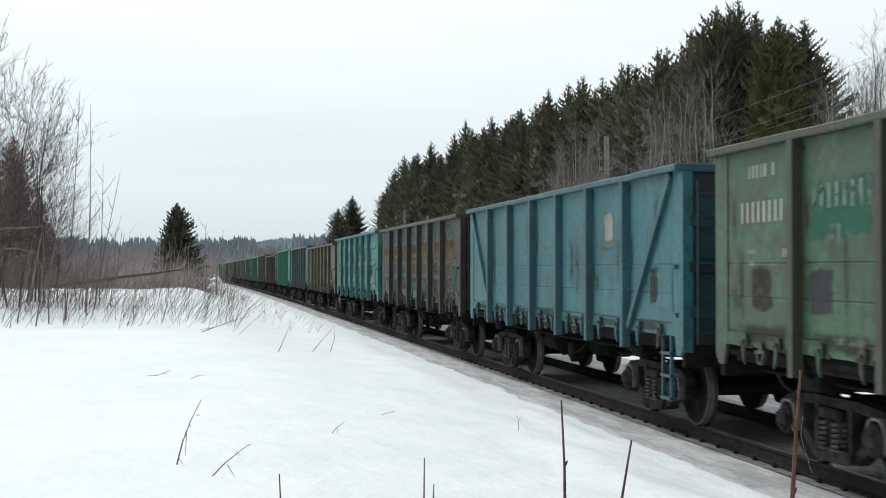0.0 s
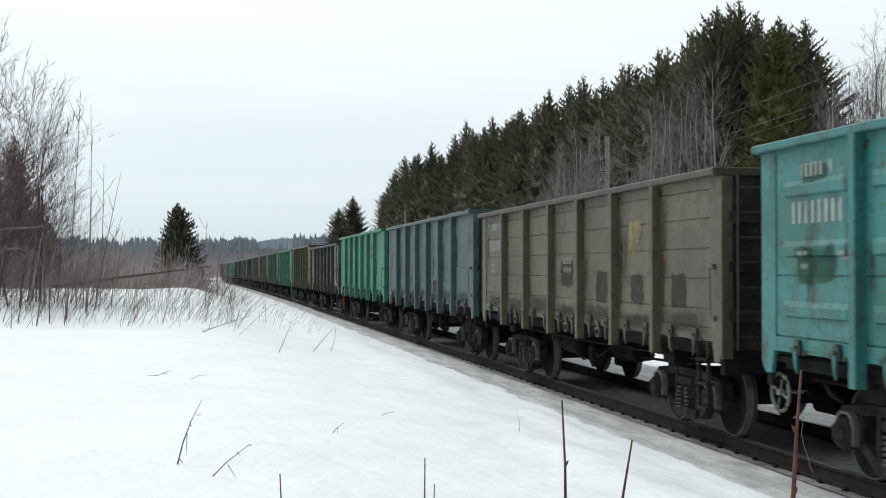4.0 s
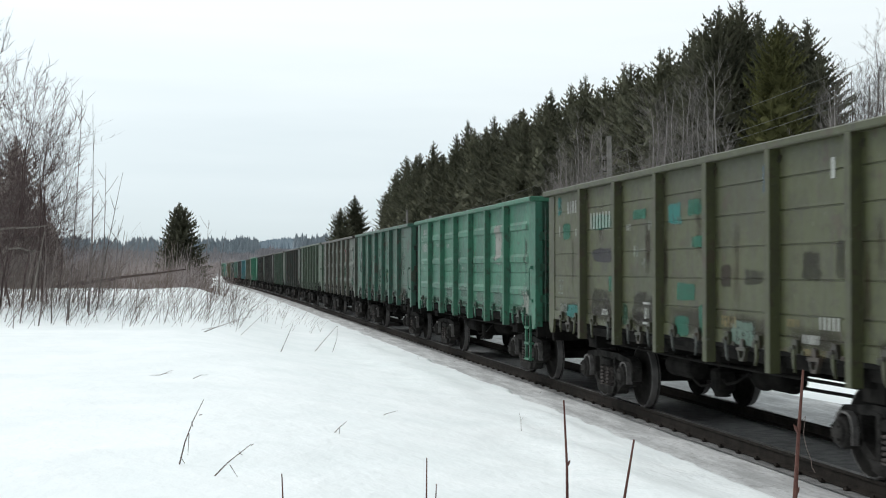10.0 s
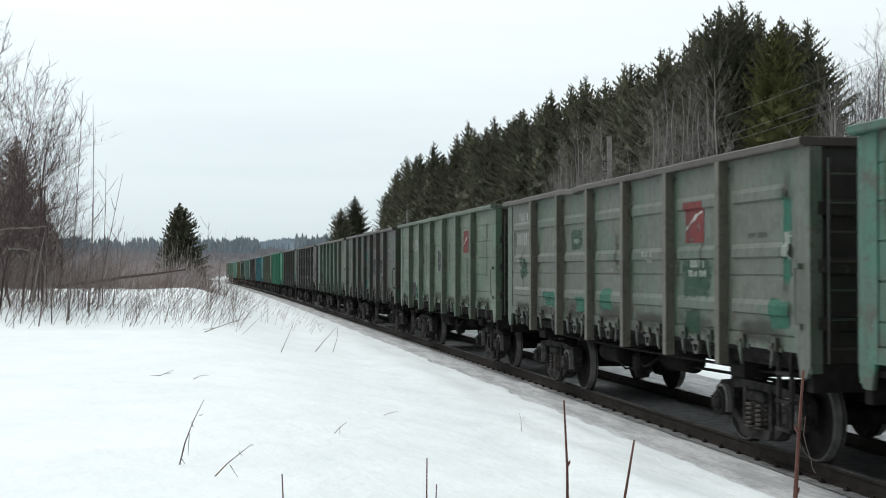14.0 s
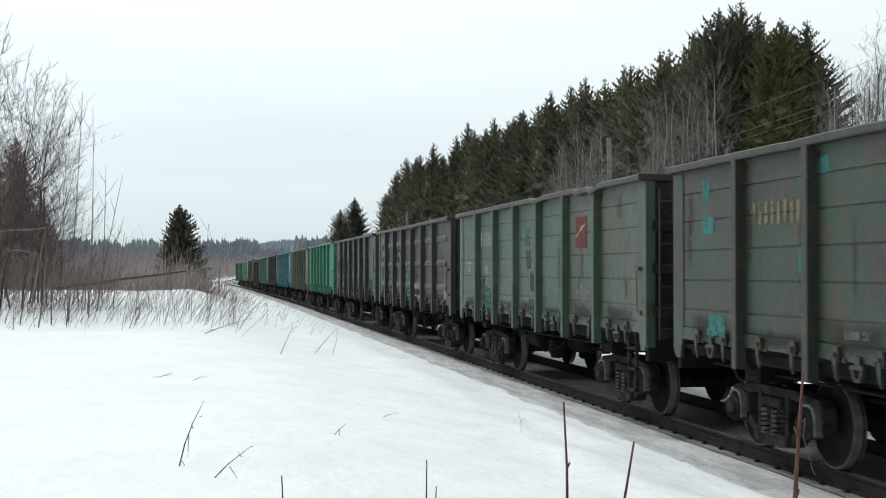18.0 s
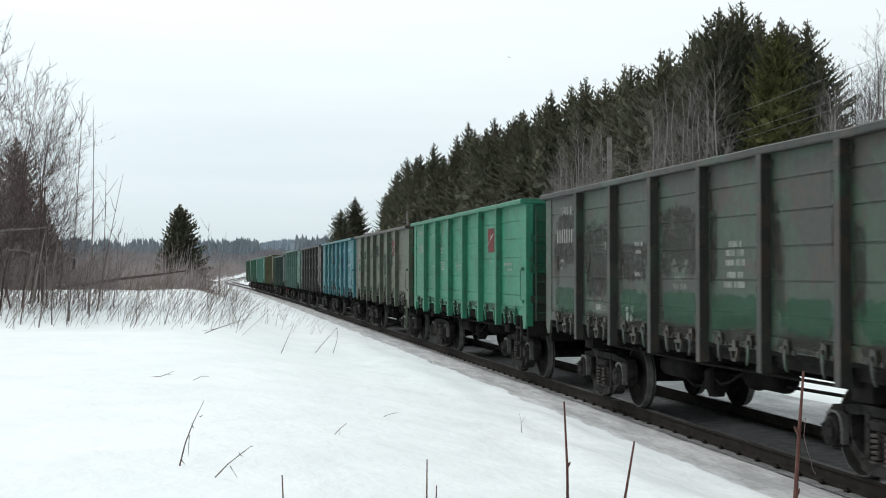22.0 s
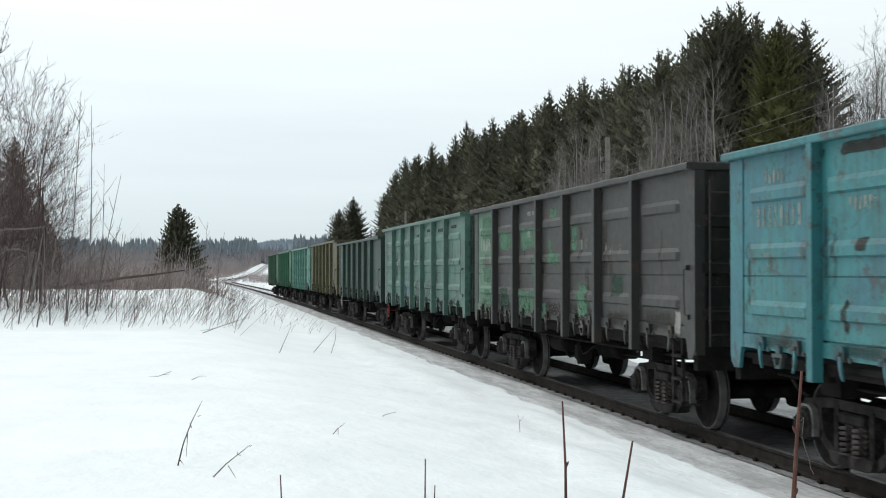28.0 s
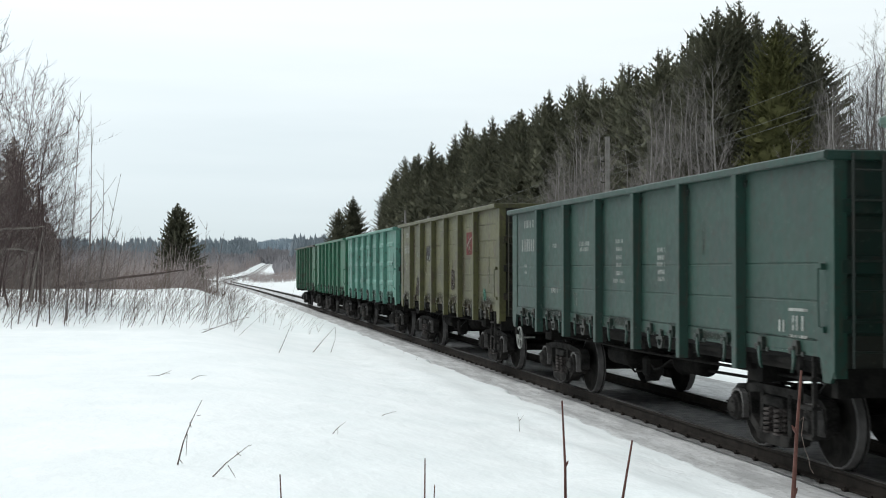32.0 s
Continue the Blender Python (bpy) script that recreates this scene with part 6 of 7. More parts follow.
def left_side():
    rnd = random.Random(17)
    big = [bare_mesh(70 + k, 8.0, 2.7, 3, 0.034, 1.0, 0.84, stems=2, up=0.05, thick=0.85, rise=0.7, kink=0.42, fine=0.0085) for k in range(3)]
    for k, (px, d, py) in enumerate(((32, 40, 108), (-40, 37, 25), (56, 43, 165), (2, 46, 110), (-85, 44, -30), (98, 41, 360), (140, 44, 425), (-15, 40, 200), (62, 43, 235), (-8, 38, 75), (80, 42, 230))):
        x, y = place(px, d)
        bare_tree(big[k % 3], stand(x, y, k * 2.1, top_at(px, d, py) / 7.4), M_WILLOW, "leafless many-stemmed willow on the snowy bank", "willows on the bank", "willow")
    for k, (px, d, py, rr) in enumerate(((22, 64, 238, 2.6), (66, 68, 345, 1.7), (-30, 62, 290, 2.8), (88, 74, 395, 1.7))):
        x, y = place(px, d)
        c, t = spruce_mesh(81 + k, top_at(px, d, py), rr, 44, 0.75, 1.2)
        spruce(c, t, stand(x, y, rnd.uniform(0, 6)), M_DRYNEEDLE, "browned spruce half hidden behind bare willows", "spruces behind the bank")
    for k, (px, top, foot_px, foot, d) in enumerate(((140, 160, 116, 585, 34), (158, 184, 150, 560, 37), (128, 300, 87, 585, 33), (212, 305, 165, 560, 38), (182, 288, 176, 520, 44), (205, 400, 195, 540, 40),
                                                     (365, 392, 358, 500, 62), (396, 412, 383, 505, 64), (60, 440, 30, 570, 33), (100, 430, 112, 585, 33), (215, 410, 200, 530, 50), (160, 350, 152, 560, 36), (75, 400, 62, 585, 32))):
        x, y = place(foot_px, d)
        h = top_at(px, d, top)
        off = (px - foot_px) / PER * d
        ob = new("sapling")
        bm = bmesh.new()
        sway = rnd.uniform(-0.12, 0.12)
        pts = [(off * t ** 1.4 + sway * math.sin(3.1 * t), 0.2 * sway * t, h * t - 0.2 * (1 - t)) for t in (0, 0.2, 0.4, 0.6, 0.8, 1.0)]
        tube(bm, pts, [0.020, 0.018, 0.015, 0.012, 0.009, 0.005], 6)
        part("stem", bm, M_BROWNTWIG, ob)
        for q in range(rnd.randrange(3, 8)):
            t = rnd.uniform(0.25, 0.9)
            i = min(int(t * 5), 4)
            p = Vector(pts[i]).lerp(Vector(pts[i + 1]), t * 5 - i)
            a, l = rnd.uniform(0, 6.28), rnd.uniform(0.3, 0.9)
            bm = bmesh.new()
            e = p + Vector((math.cos(a) * 0.5, math.sin(a) * 0.5, 0.75)) * l
            tube(bm, [p, p.lerp(e, 0.5) + Vector((0, 0, -0.03)), e], [0.010, 0.008, 0.004], 4)
            part("twig", bm, M_BROWNTWIG, ob)
        ob.matrix_basis = Matrix.Translation((x, y, ground_z(x, y))) @ Matrix.Rotation(-radians(YAW), 4, 'Z')
        tagged(ob, "thin leafless sapling growing out of the snow", "sapling", "saplings on the bank")
    # pale broken branches among the willows, and a fallen trunk
    for k, (p, q, d, r, mat) in enumerate((((-30, 412), (78, 400), 36, 0.035, M_GREYBARK), ((10, 441), (66, 446), 37, 0.03, M_GREYBARK), ((140, 503), (325, 477), 64, 0.08, M_WILLOW), ((95, 508), (200, 496), 62, 0.08, M_WILLOW), ((52, 540), (74, 410), 35, 0.03, M_GREYBARK))):
        a, e = place(p[0], d), place(q[0], d + 1.5)
        bm = bmesh.new()
        s, t = Vector((*a, EYE.z + (476.6 - p[1]) / PER * d)), Vector((*e, EYE.z + (476.6 - q[1]) / PER * (d + 1.5)))
        tube(bm, [s, s.lerp(t, 0.35) + Vector((0, 0, 0.05)), s.lerp(t, 0.7), t], [r, r * 0.9, r * 0.7, r * 0.35], 7)
        ob = new("fallen_branch", mesh_of("fallen_branch", bm, mat))
        tagged(ob, "broken bare branch caught among the willows", "branch", "fallen branches")


def blades(name, count, area, height, thick, lean, mat, label, category, seed):
    """Many thin upright stalks in one object."""
    rnd = random.Random(seed)
    v, f = [], []
    for _ in range(count):
        x, y = area(rnd)
        z = ground_z(x, y) - 0.05
        h = rnd.uniform(0.4, 1.0) * height * (1.0 + 0.35 * noise.noise((x * 0.06, y * 0.06, 2)))
        a, l = rnd.uniform(0, 6.283), abs(rnd.gauss(0, lean))
        dx, dy = math.cos(a) * l * h * 0.6 + lean * rnd.uniform(-0.3, 1.9) * h, math.sin(a) * l * h
        w = thick * rnd.uniform(0.6, 1.2)
        b = len(v)
        mx, my = dx * 0.42, dy * 0.42
        for px, py, pz, r in ((x, y, z, w), (x + mx, y + my, z + h * 0.52, w * 0.75), (x + dx, y + dy, z + h * (1 - 0.35 * l), w * 0.3)):
            v.extend([(px + r, py, pz), (px - r * 0.5, py + r * 0.87, pz), (px - r * 0.5, py - r * 0.87, pz)])
        for i in (0, 3):
            for k in range(3):
                f.append((b + i + k, b + i + (k + 1) % 3, b + i + 3 + (k + 1) % 3, b + i + 3 + k))
        # a side shoot or two
        for _k in range(rnd.randrange(0, 3)):
            t = rnd.uniform(0.3, 0.9)
            qx, qy, qz = x + dx * t, y + dy * t, z + h * t
            e = rnd.uniform(0.12, 0.35) * h
            aa = rnd.uniform(0, 6.283)
            b = len(v)
            v.extend([(qx + w * 0.5, qy, qz), (qx - w * 0.5, qy, qz), (qx, qy, qz + w), (qx + math.cos(aa) * e * 0.6, qy + math.sin(aa) * e * 0.6, qz + e * 0.7)])
            f.extend([(b, b + 1, b + 3), (b + 1, b + 2, b + 3), (b + 2, b, b + 3)])
    ob = new(name, soup(name, v, f, mat))
    return tagged(ob, label, category, kind="stuff")


def brush():
    def bank(rnd):
        px = rnd.uniform(-20, 420)
        d = rnd.uniform(33, 62) if rnd.random() < 0.75 else rnd.uniform(31, 40)
        return place(px, d)

    def by_track(rnd):
        y = rnd.uniform(40, 130)
        return track_x(y) - rnd.uniform(3.0, 7.0) * (1 if y > 60 else 0.9) - 0.8, y
    blades("dead_weeds", 950, bank, 1.6, 0.0066, 0.6, M_WEED, "dead brown weed stalks standing in the snow", "weeds", 5)
    blades("dead_weeds", 480, by_track, 0.95, 0.0062, 0.7, M_WEED, "dead brown weeds along the snowy embankment", "weeds", 6)

    def thicket(rnd):
        y = rnd.uniform(95, 420)
        return rnd.uniform(-0.34, 0.010) * y - 2.5, y

    def roadside(rnd):
        return place(rnd.uniform(-40, 290), rnd.uniform(62, 72))

    def tangle(rnd):
        return place(-40 + 235 * rnd.random() ** 1.25, rnd.uniform(38, 58))
    blades("willow_brush", 480, tangle, 2.6, 0.008, 0.45, M_BROWNTWIG, "dense brown tangle of leafless willow shoots", "brush", 14)
    def foot(rnd):
        return place(rnd.gauss(318, 36), rnd.uniform(76, 124))
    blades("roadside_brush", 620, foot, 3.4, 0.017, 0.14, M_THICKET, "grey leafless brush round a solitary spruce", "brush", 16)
    blades("roadside_brush", 340, roadside, 2.9, 0.012, 0.2, M_BRUSH, "leafless brush between the bank and the road", "brush", 13)

    def thicket_right(rnd):
        y = rnd.uniform(330, 620)
        return track_x(y) + 10 + 80 * rnd.random(), y

    def thicket_low(rnd):
        y = rnd.uniform(280, 400)
        return track_x(y) + 3.0 + 50 * rnd.random(), y

    def thicket_bend(rnd):
        y = rnd.uniform(300, 640)
        return track_x(y) - 4.0 - 30 * rnd.random() ** 1.5, y

    def verge_right(rnd):
        y = rnd.uniform(40, 300)
        return track_x(y) + rnd.uniform(22, 40), y
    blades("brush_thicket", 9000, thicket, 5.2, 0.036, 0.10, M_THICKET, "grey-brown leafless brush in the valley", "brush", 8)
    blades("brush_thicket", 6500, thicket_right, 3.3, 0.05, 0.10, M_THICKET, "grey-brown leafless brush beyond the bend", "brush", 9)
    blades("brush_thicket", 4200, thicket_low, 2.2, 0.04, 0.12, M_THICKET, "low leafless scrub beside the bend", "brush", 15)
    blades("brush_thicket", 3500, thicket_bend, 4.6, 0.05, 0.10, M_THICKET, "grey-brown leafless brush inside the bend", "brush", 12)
    blades("brush_thicket", 4500, verge_right, 5.0, 0.018, 0.14, M_BROWNTWIG, "bare undergrowth along the edge of the wood", "brush", 10)


def far_woods():
    """Distant forest on the hills, in one object a band: (material, count, px range, depth range, tip line, height, conifers)."""
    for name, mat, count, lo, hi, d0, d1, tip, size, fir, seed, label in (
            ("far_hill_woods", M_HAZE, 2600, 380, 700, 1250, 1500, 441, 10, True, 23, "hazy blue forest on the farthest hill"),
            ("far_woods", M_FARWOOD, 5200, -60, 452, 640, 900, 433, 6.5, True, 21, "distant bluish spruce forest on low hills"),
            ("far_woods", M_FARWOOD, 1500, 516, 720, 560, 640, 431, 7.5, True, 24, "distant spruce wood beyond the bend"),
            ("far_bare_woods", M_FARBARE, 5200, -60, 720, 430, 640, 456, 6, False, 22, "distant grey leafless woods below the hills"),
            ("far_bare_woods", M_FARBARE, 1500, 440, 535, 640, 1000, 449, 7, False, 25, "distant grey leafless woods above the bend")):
        rnd = random.Random(seed)
        v, f = [], []
        for _ in range(count):
            px, k = rnd.uniform(lo, hi), rnd.random()
            d = d0 + (d1 - d0) * k
            x, y = place(px, d)
            if y < 640 and -5 < x - track_x(y) < 7:
                continue
            z = ground_z(x, y) - 0.5
            h = size * rnd.uniform(0.7, 1.12)
            crest = tip + 7 * noise.noise((px * 0.02, seed, 1)) + 4 * noise.noise((px * 0.11, seed, 4)) + 16 * (1 - k) - 10 * (0.15 if rnd.random() < 0.9 else 1)
            z = max(z, EYE.z + (476.6 - crest) / PER * d - h)
            h = max(h, min(1.8 * h, z + h - ground_z(x, y)))
            z = min(z, ground_z(x, y) + 3.0)
            r = h * rnd.uniform(0.16, 0.27)
            a = rnd.uniform(0, 6.28)
            if fir:
                for t0, t1, q in ((0.1, 0.62, 1.0), (0.42, 0.85, 0.7), (0.7, 1.0, 0.42)):
                    b = len(v)
                    for k in range(5):
                        e = a + 6.283 * k / 5
                        rr = r * q * rnd.uniform(0.8, 1.15)
                        v.append((x + rr * math.cos(e), y + rr * math.sin(e), z + h * t0))
                    v.append((x, y, z + h * t1))
                    f.extend([(b + k, b + (k + 1) % 5, b + 5) for k in range(5)])
            else:
                for k in range(5):
                    e = a + 1.2566 * k
                    b = len(v)
                    ox, oy = math.cos(e) * r, math.sin(e) * r
                    v.extend([(x - 0.1, y, z), (x + 0.1, y, z), (x + ox * 0.8 + 0.2, y + oy * 0.8, z + h * rnd.uniform(0.75, 1.0)), (x + ox - 0.2, y + oy, z + h * 0.55)])
                    f.append((b, b + 1, b + 2, b + 3))
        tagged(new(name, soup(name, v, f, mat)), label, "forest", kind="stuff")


def pole(px, d, top, lean=0.0, up=0.0):
    x, y = place(px, d)
    z0 = ground_z(x, y)
    h = top - z0
    ob = new("telegraph_pole")
    bm = bmesh.new()
    tube(bm, [(0, 0, -0.3), (0, 0, h * 0.5), (0, 0, h)], [0.14, 0.128, 0.115], 10)
    part("shaft", bm, M_CONCRETE, ob)
    for k, z in enumerate((h - 1.2, h - 1.7, h - 2.2)):
        bm = bmesh.new()
        tube(bm, [(0, 0, z), (-0.3, 0, z), (-0.32, 0, z + 0.12)], 0.02, 6)
        br = part("bracket", bm, M_BOGIE, ob)
        bm = bmesh.new()
        lathe(bm, [(z + 0.06, 0.03), (z + 0.10, 0.06), (z + 0.16, 0.05), (z + 0.2, 0.03)], 'z', 10, (-0.32, 0, 0))
        part("insulator", bm, M_PORCELAIN, br)
    ob.matrix_basis = Matrix.Translation((x, y, z0)) @ Matrix.Rotation(radians(lean), 4, 'Y')
    tagged(ob, "bare weathered telegraph pole with wires", "pole", "telegraph poles")
    return Vector((x - 0.32, y, top + up))


def poles():
    tops = [pole(3275, 13, 9.5), pole(1074, 62, 8.5), pole(757, 116, 6.9, up=0.75), pole(716, 131, 8.1), pole(655, 190, 8.0)]
    for dz in (-1.0, -1.7, -1.95):
        for a, b in zip(tops, tops[1:]):
            bm = bmesh.new()
            n = 14
            tube(bm, [a.lerp(b, i / n) + Vector((0, 0, dz - 0.45 * math.sin(math.pi * i / n))) for i in range(n + 1)], 0.0055, 4)
            tagged(new("wire", mesh_of("wire", bm, M_WIRE)), "sagging telegraph wire between the poles", "wire", "telegraph wires", "structure")


def shoot(px, top, d, foot_px, foot, r, seed, mat=None):
    """A bare shoot in the foreground: from (px, top) down to (foot_px, foot), d metres deep."""
    rnd = random.Random(seed)

    def at(u, v):
        x, y = place(u, d)
        return Vector((x, y, EYE.z + (441 + PER * math.tan(radians(TILT)) - v) / PER * d))
    a, b = at(foot_px, foot), at(px, top)
    a = b + (a - b) * ((b.z - ground_z(a.x, a.y) + 0.12) / (b.z - a.z))
    bm = bmesh.new()
    n = 8
    pts, rs = [], []
    for i in range(n + 1):
        t = i / n
        pts.append(a.lerp(b, t) + Vector((noise.noise((t * 3, seed, 0)), 0, 0)) * 0.012 * (1 if 0 < i < n else 0))
        rs.append(r * (1.1 - 0.45 * t) * (1.25 if i in (3, 6) else 0.72 if i == n else 1.0))
    tube(bm, pts, rs, 7)
    ob = new("bare_shoot")
    part("stem", bm, mat or M_REDTWIG, ob)
    for i in (3, 4, 5, 6, 7):
        bm = bmesh.new()
        p = pts[i]
        e = Vector((rnd.choice((-1, 1)) * 1.0, 0.2, 1.6)).normalized()
        tube(bm, [p, p + e * r * 2.0, p + e * r * 3.6], [r * 0.75, r * 0.7, r * 0.12], 6)
        part("bud", bm, mat or M_REDTWIG, ob)
    return tagged(ob, "reddish-brown bare shoot sticking out of the snow", "shoot", "shoots in the foreground")


def on_snow(px, py):
    """Where the sight line through a point of the first view meets the snow."""
    d = 2.5
    while d < 90:
        x, y = place(px, d)
        if EYE.z + (476.6 - py) / PER * d <= ground_z(x, y):
            break
        d += 0.05
    return x, y, d


def twig(points, r, seed, side=()):
    """A dry twig in the snow: its foot first, then points seen at about the foot's depth."""
    x, y, d = on_snow(*points[0])
    ob = new("dry_twig")

    def at(px, py, k=0.0):
        dd = d + k
        gx, gy = place(px, dd)
        return Vector((gx, gy, EYE.z + (476.6 - py) / PER * dd))
    pts = [at(*p) for p in points]
    pts[0].z -= 0.04
    bm = bmesh.new()
    r *= 0.75
    tube(bm, pts, [r * (1.2 - 0.8 * i / (len(pts) - 1)) for i in range(len(pts))], 5)
    part("stem", bm, M_WEED, ob)
    for q in side:
        bm = bmesh.new()
        tube(bm, [at(*p) for p in q], [r * 0.7, r * 0.3], 5)
        part("side_shoot", bm, M_WEED, ob)
    return tagged(ob, "thin dry twig lying in the snow", "twig", "twigs in the snow")


def twigs():
    twig([(313, 818), (324, 782), (338, 745), (357, 707)], 0.008, 1, [((349, 735), (355, 733)), ((338, 755), (335, 746)), ((331, 767), (329, 806)), ((318, 812), (324, 820))])
    twig([(369, 841), (400, 818), (441, 786)], 0.007, 2, [((403, 822), (417, 844)), ((420, 802), (419, 797)), ((420, 802), (426, 805)), ((441, 788), (445, 786))])
    twig([(582, 767), (596, 757), (610, 746)], 0.006, 3, [((597, 757), (597, 775))])
    twig([(662, 737), (680, 732), (700, 727)], 0.006, 4)
    twig([(253, 661), (280, 664), (303, 655)], 0.008, 5, [((285, 662), (300, 660))])
    twig([(338, 666), (352, 664), (365, 664)], 0.006, 6)
    twig([(918, 758), (917, 742), (914, 730)], 0.004, 7, [((917, 745), (926, 733))])
    twig([(952, 712), (950, 705)], 0.003, 8)
    twig([(352, 587), (378, 580), (412, 568), (441, 560)], 0.012, 9, [((378, 580), (352, 584))])
    twig([(493, 620), (504, 598), (515, 572)], 0.010, 10)
    twig([(553, 620), (572, 600), (592, 578)], 0.010, 11)
    twig([(584, 622), (592, 600), (593, 578)], 0.008, 12)
    twig([(735, 632), (742, 628)], 0.006, 13)
    for k in range(46):
        rnd = random.Random(900 + k)
        px = 620 + 900 * (k + rnd.random()) / 46
        y0 = 590 + (px - 640) * 0.335 + rnd.uniform(-4, 14)
        h = 6 + 14 * rnd.random() * (px - 400) / 900
        twig([(px, y0), (px + rnd.uniform(-3, 4), y0 - h * 0.5), (px + rnd.uniform(-6, 8), y0 - h)], 0.0025, k)


def foreground():
    twigs()
    shoot(993, 708, 3.6, 999, 1000, 0.0052, 1)
    shoot(1117, 778, 3.4, 1085, 1000, 0.0055, 2)
    thick = shoot(1416, 655, 4.2, 1392, 1000, 0.0085, 3)
    # a dry tendril hangs from the thickest shoot
    x, y, _ = (*place(1419, 4.19), 0)
    pts = [Vector((x, y, EYE.z + (476.6 - v) / PER * 4.19)) + Vector((u / PER * 4.19, -0.01, 0)) for u, v in ((-8, 742), (-2, 736), (-6, 768), (0, 792), (8, 812), (10, 826), (16, 836))]
    bm = bmesh.new()
    tube(bm, pts, 0.0011, 5)
    part("tendril", bm, M_WEED, thick, "pale dry tendril")
    shoot(751, 810, 3.6, 747, 1000, 0.0036, 4)
    shoot(768, 856, 3.6, 766, 1000, 0.0032, 5)
    shoot(495, 838, 3.4, 498, 1000, 0.0036, 6)


# ---------------------------------------------------------------- truck on the hidden road, and a bird
def truck():
    ob = new("box_truck")
    bm = bmesh.new()
    box(bm, -1.2, 1.2, -3.4, 1.6, 0.95, 3.3, 0.04)
    body = part("cargo_box", bm, M_TRUCK, ob)
    for x in (-0.6, 0.6):
        bm = bmesh.new()
        box(bm, x - 0.57, x + 0.57, -3.44, -3.40, 1.0, 3.22, 0.01)
        part("rear_door", bm, M_TRUCKGREY, body)
    bm = bmesh.new()
    box(bm, -1.12, 1.12, 1.75, 3.5, 0.7, 2.7, 0.12)
    part("cab", bm, M_TRUCKGREY, ob)
    bm = bmesh.new()
    box(bm, -0.45, 0.45, -3.3, 3.3, 0.6, 0.95)
    part("chassis", bm, M_UNDER, ob)
    for x in (-1.42, 1.42):
        bm = bmesh.new()
        box(bm, x - 0.1, x + 0.1, 3.0, 3.1, 1.75, 2.3, 0.03)
        tube(bm, [(x, 3.05, 2.2), (x * 0.78, 3.0, 2.3)], 0.02)
        part("mirror", bm, M_UNDER, ob)
    for y in (-2.2, 2.5):
        for x in (-0.98, 0.98):
            bm = bmesh.new()
            lathe(bm, [(-0.14, 0.2), (-0.14, 0.44), (-0.1, 0.5), (0.1, 0.5), (0.14, 0.44), (0.14, 0.2)], 'x', 18)
            part("wheel", bm, M_RUBBER, ob, at=(x, y, 0.5))
    return tagged(ob, "grey-brown box truck on the road behind the bank", "truck")


def bird():
    ob = new("bird")
    bm = bmesh.new()
    lathe(bm, [(-0.12, 0.008), (-0.07, 0.02), (0.0, 0.03), (0.07, 0.026), (0.10, 0.018), (0.13, 0.003)], 'y', 8)
    bmesh.ops.scale(bm, vec=(0.6, 0.6, 0.6), verts=bm.verts)
    part("body", bm, M_FEATHER, ob)
    for s in (-1, 1):
        bm = bmesh.new()
        a = [(0, -0.04, 0.0), (0, 0.04, 0.0), (s * 0.13, 0.05, 0.05), (s * 0.26, -0.03, 0.03), (s * 0.13, -0.04, 0.045)]
        top = [bm.verts.new(p) for p in a]
        bot = [bm.verts.new((p[0], p[1], p[2] - 0.012)) for p in a]
        bm.faces.new(top)
        bm.faces.new(bot[::-1])
        for i in range(5):
            bm.faces.new((top[i], bot[i], bot[(i + 1) % 5], top[(i + 1) % 5]))
        bmesh.ops.scale(bm, vec=(0.6, 0.6, 0.6), verts=bm.verts)
        part("wing", bm, M_FEATHER, ob)
    return tagged(ob, "small dark bird flying high over the line", "bird")


# ---------------------------------------------------------------- build
ground()
track()
woods()
left_side()
brush()
far_woods()
poles()
foreground()
TRUCK = truck()
BIRD = bird()
TRAIN = [wagon(i) for i in range(len(WAGONS))]


def rail_pose(y):
    """Pose of a vehicle whose bogies stand on the track at y."""
    a, b = y - 4.325, y + 4.325
    pa, pb = Vector((track_x(a), a, track_z(a))), Vector((track_x(b), b, track_z(b)))
    d = pb - pa
    turn = Matrix.Rotation(-math.atan2(d.x, d.y), 4, 'Z') @ Matrix.Rotation(math.atan2(d.z, d.y), 4, 'X')
    return Matrix.Translation((pa + pb) / 2) @ turn


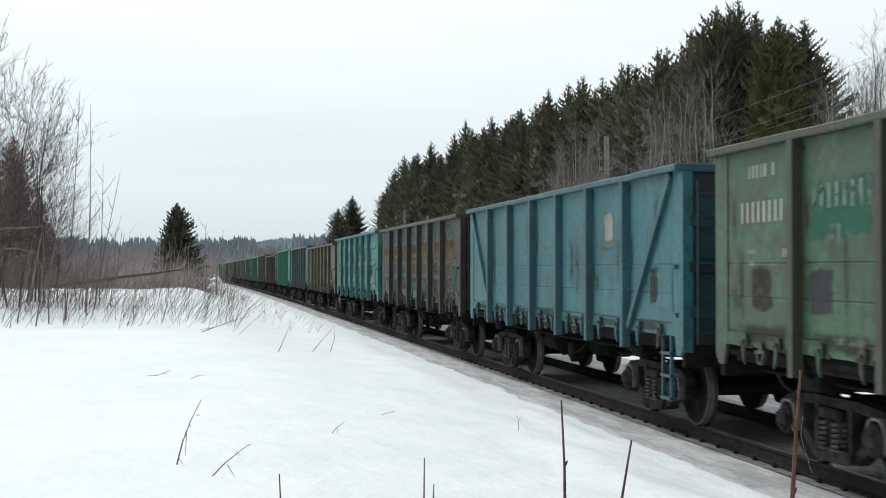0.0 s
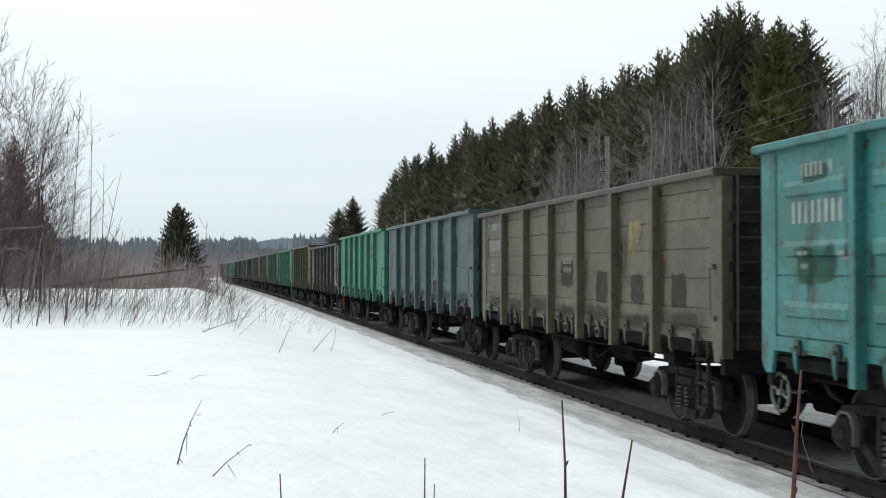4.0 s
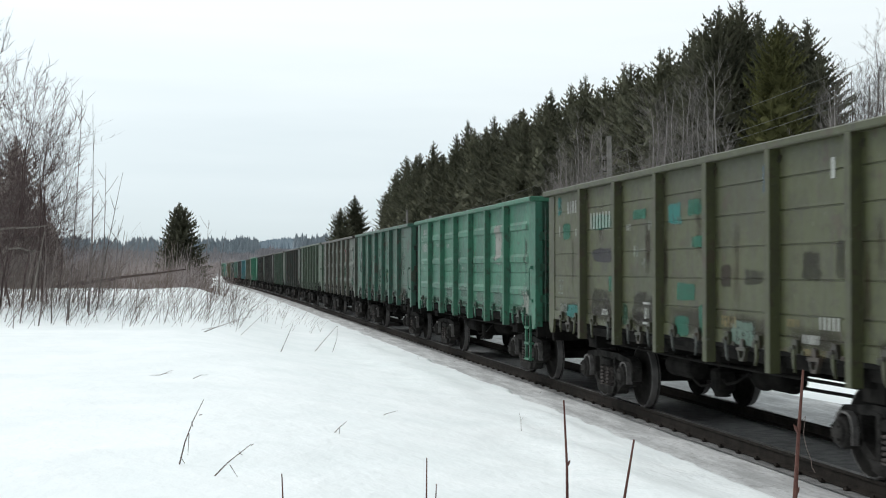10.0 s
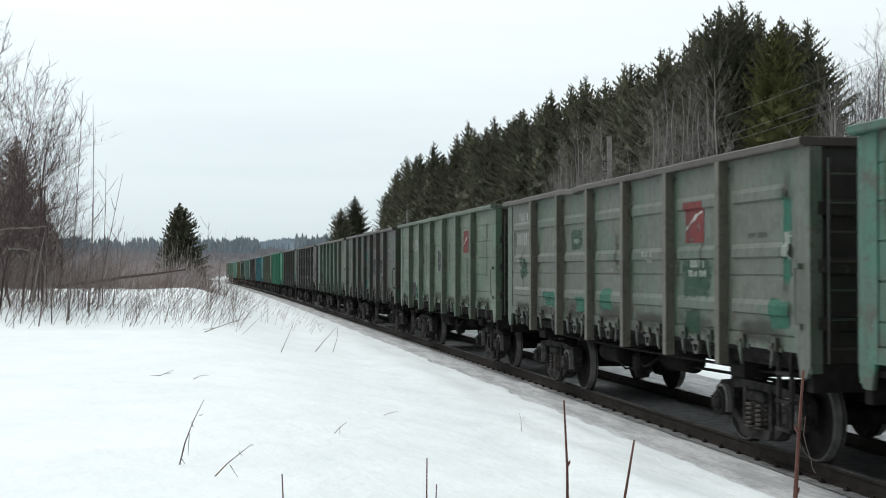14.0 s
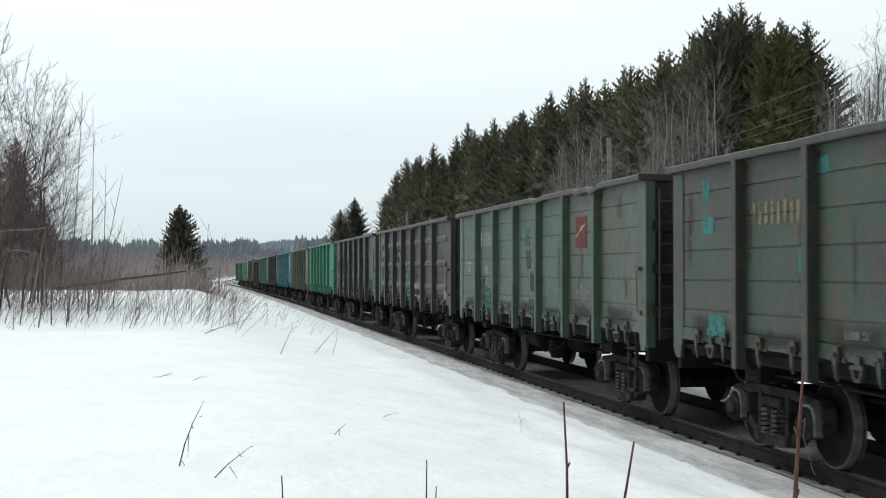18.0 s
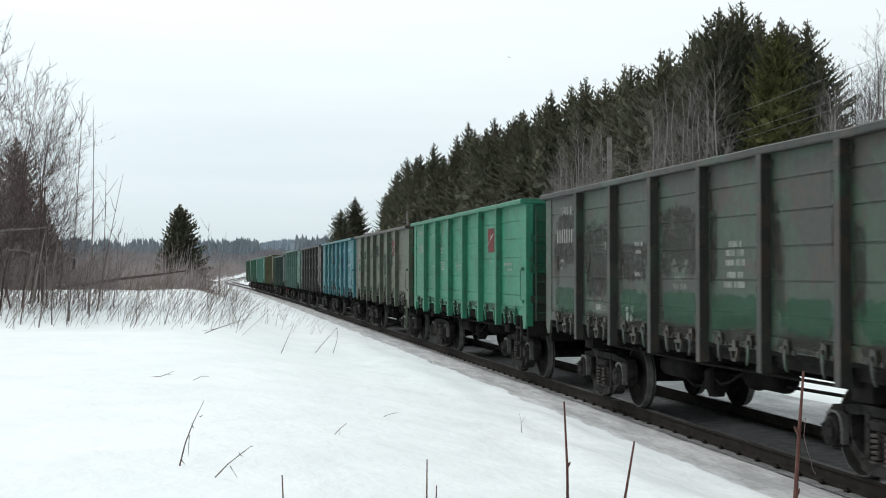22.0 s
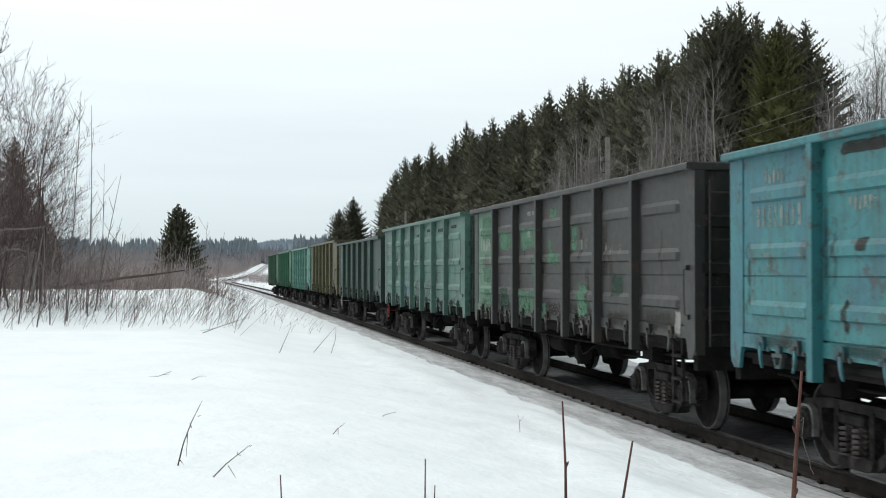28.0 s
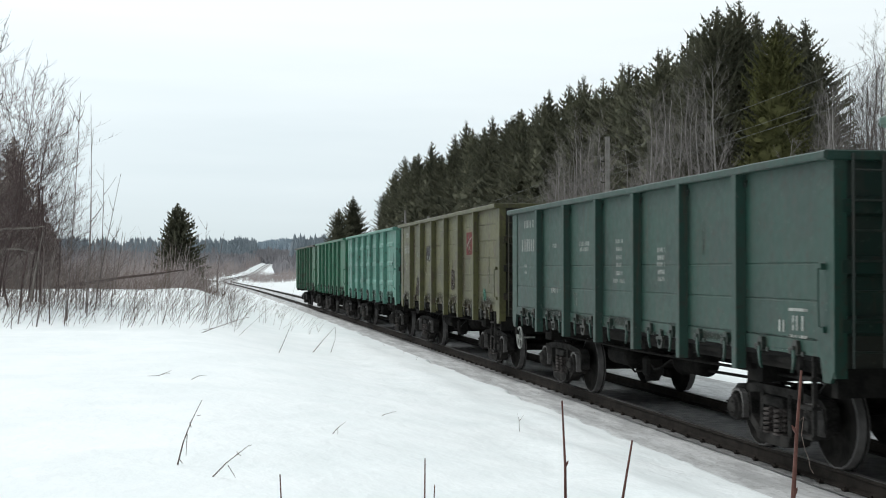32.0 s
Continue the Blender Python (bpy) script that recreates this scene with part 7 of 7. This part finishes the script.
def motions():
    times = [i * 0.5 for i in range(65)]
    for i, w in enumerate(TRAIN):
        walk(w, [(t, rail_pose(FIRST + i * PITCH + SLACK.get(i, 0.0) - travelled(t))) for t in times])
    # wheelsets roll with the train: all leading ones alike, all trailing ones alike
    rolled = {}
    rows = [i * 0.06 for i in range(534)] + [32.1]
    for w in TRAIN:
        for b in [c for c in w.children if c.name.startswith("bogie")]:
            for ws in [c for c in b.children if c.name.startswith("wheelset")]:
                dy = round(ws.location.y, 3)
                if dy not in rolled:
                    walk(ws, [(t, Matrix.Translation((0, dy, 0.475)) @ Matrix.Rotation((travelled(t) - travelled(0)) / 0.475, 4, 'X')) for t in rows])
                    rolled[dy] = ws
                else:
                    ws.rotation_mode = 'QUATERNION'
                    data = ws.animation_data_create()
                    data.action = rolled[dy].animation_data.action
                    data.action_slot = rolled[dy].animation_data.action_slot
    road = [(0, -330, -290), (12, -150, -125), (18, -66, 0), (20.5, -24, 42), (21.2, -16.5, 54), (21.8, -10.5, 65), (22.5, -7.4, 80), (23, -7.0, 90), (24.5, -7.5, 120), (28, -8.0, 190), (32, -4.0, 270)]
    rows = []
    for k, (t, x, y) in enumerate(road):
        p, q = road[max(k - 1, 0)], road[min(k + 1, len(road) - 1)]
        rows.append((t, Matrix.Translation((x, y, ground_z(x, y) - 0.04)) @ Matrix.Rotation(-math.atan2(q[1] - p[1], q[2] - p[2]), 4, 'Z')))
    walk(TRUCK, rows)
    seen = ((0, -900, 470, 700), (12, 300, 420, 330), (18, 760, 250, 170), (20, 846, 175, 125), (21, 876, 148, 110), (22.2, 901, 88, 95), (23, 931, 48, 84), (23.4, 959, 30, 78),
            (24, 1008, 10, 70), (25, 1110, -40, 60), (28, 1600, -300, 45), (32, 2600, -700, 40))
    rows = []
    for t, px, py, d in seen:
        x, y = place(px, d)
        rows.append((t, Matrix.Translation((x, y, EYE.z + (476.6 - py) / PER * d)) @ pose(0, 0, 0, 0, 0, -150)))
    walk(BIRD, rows)


motions()
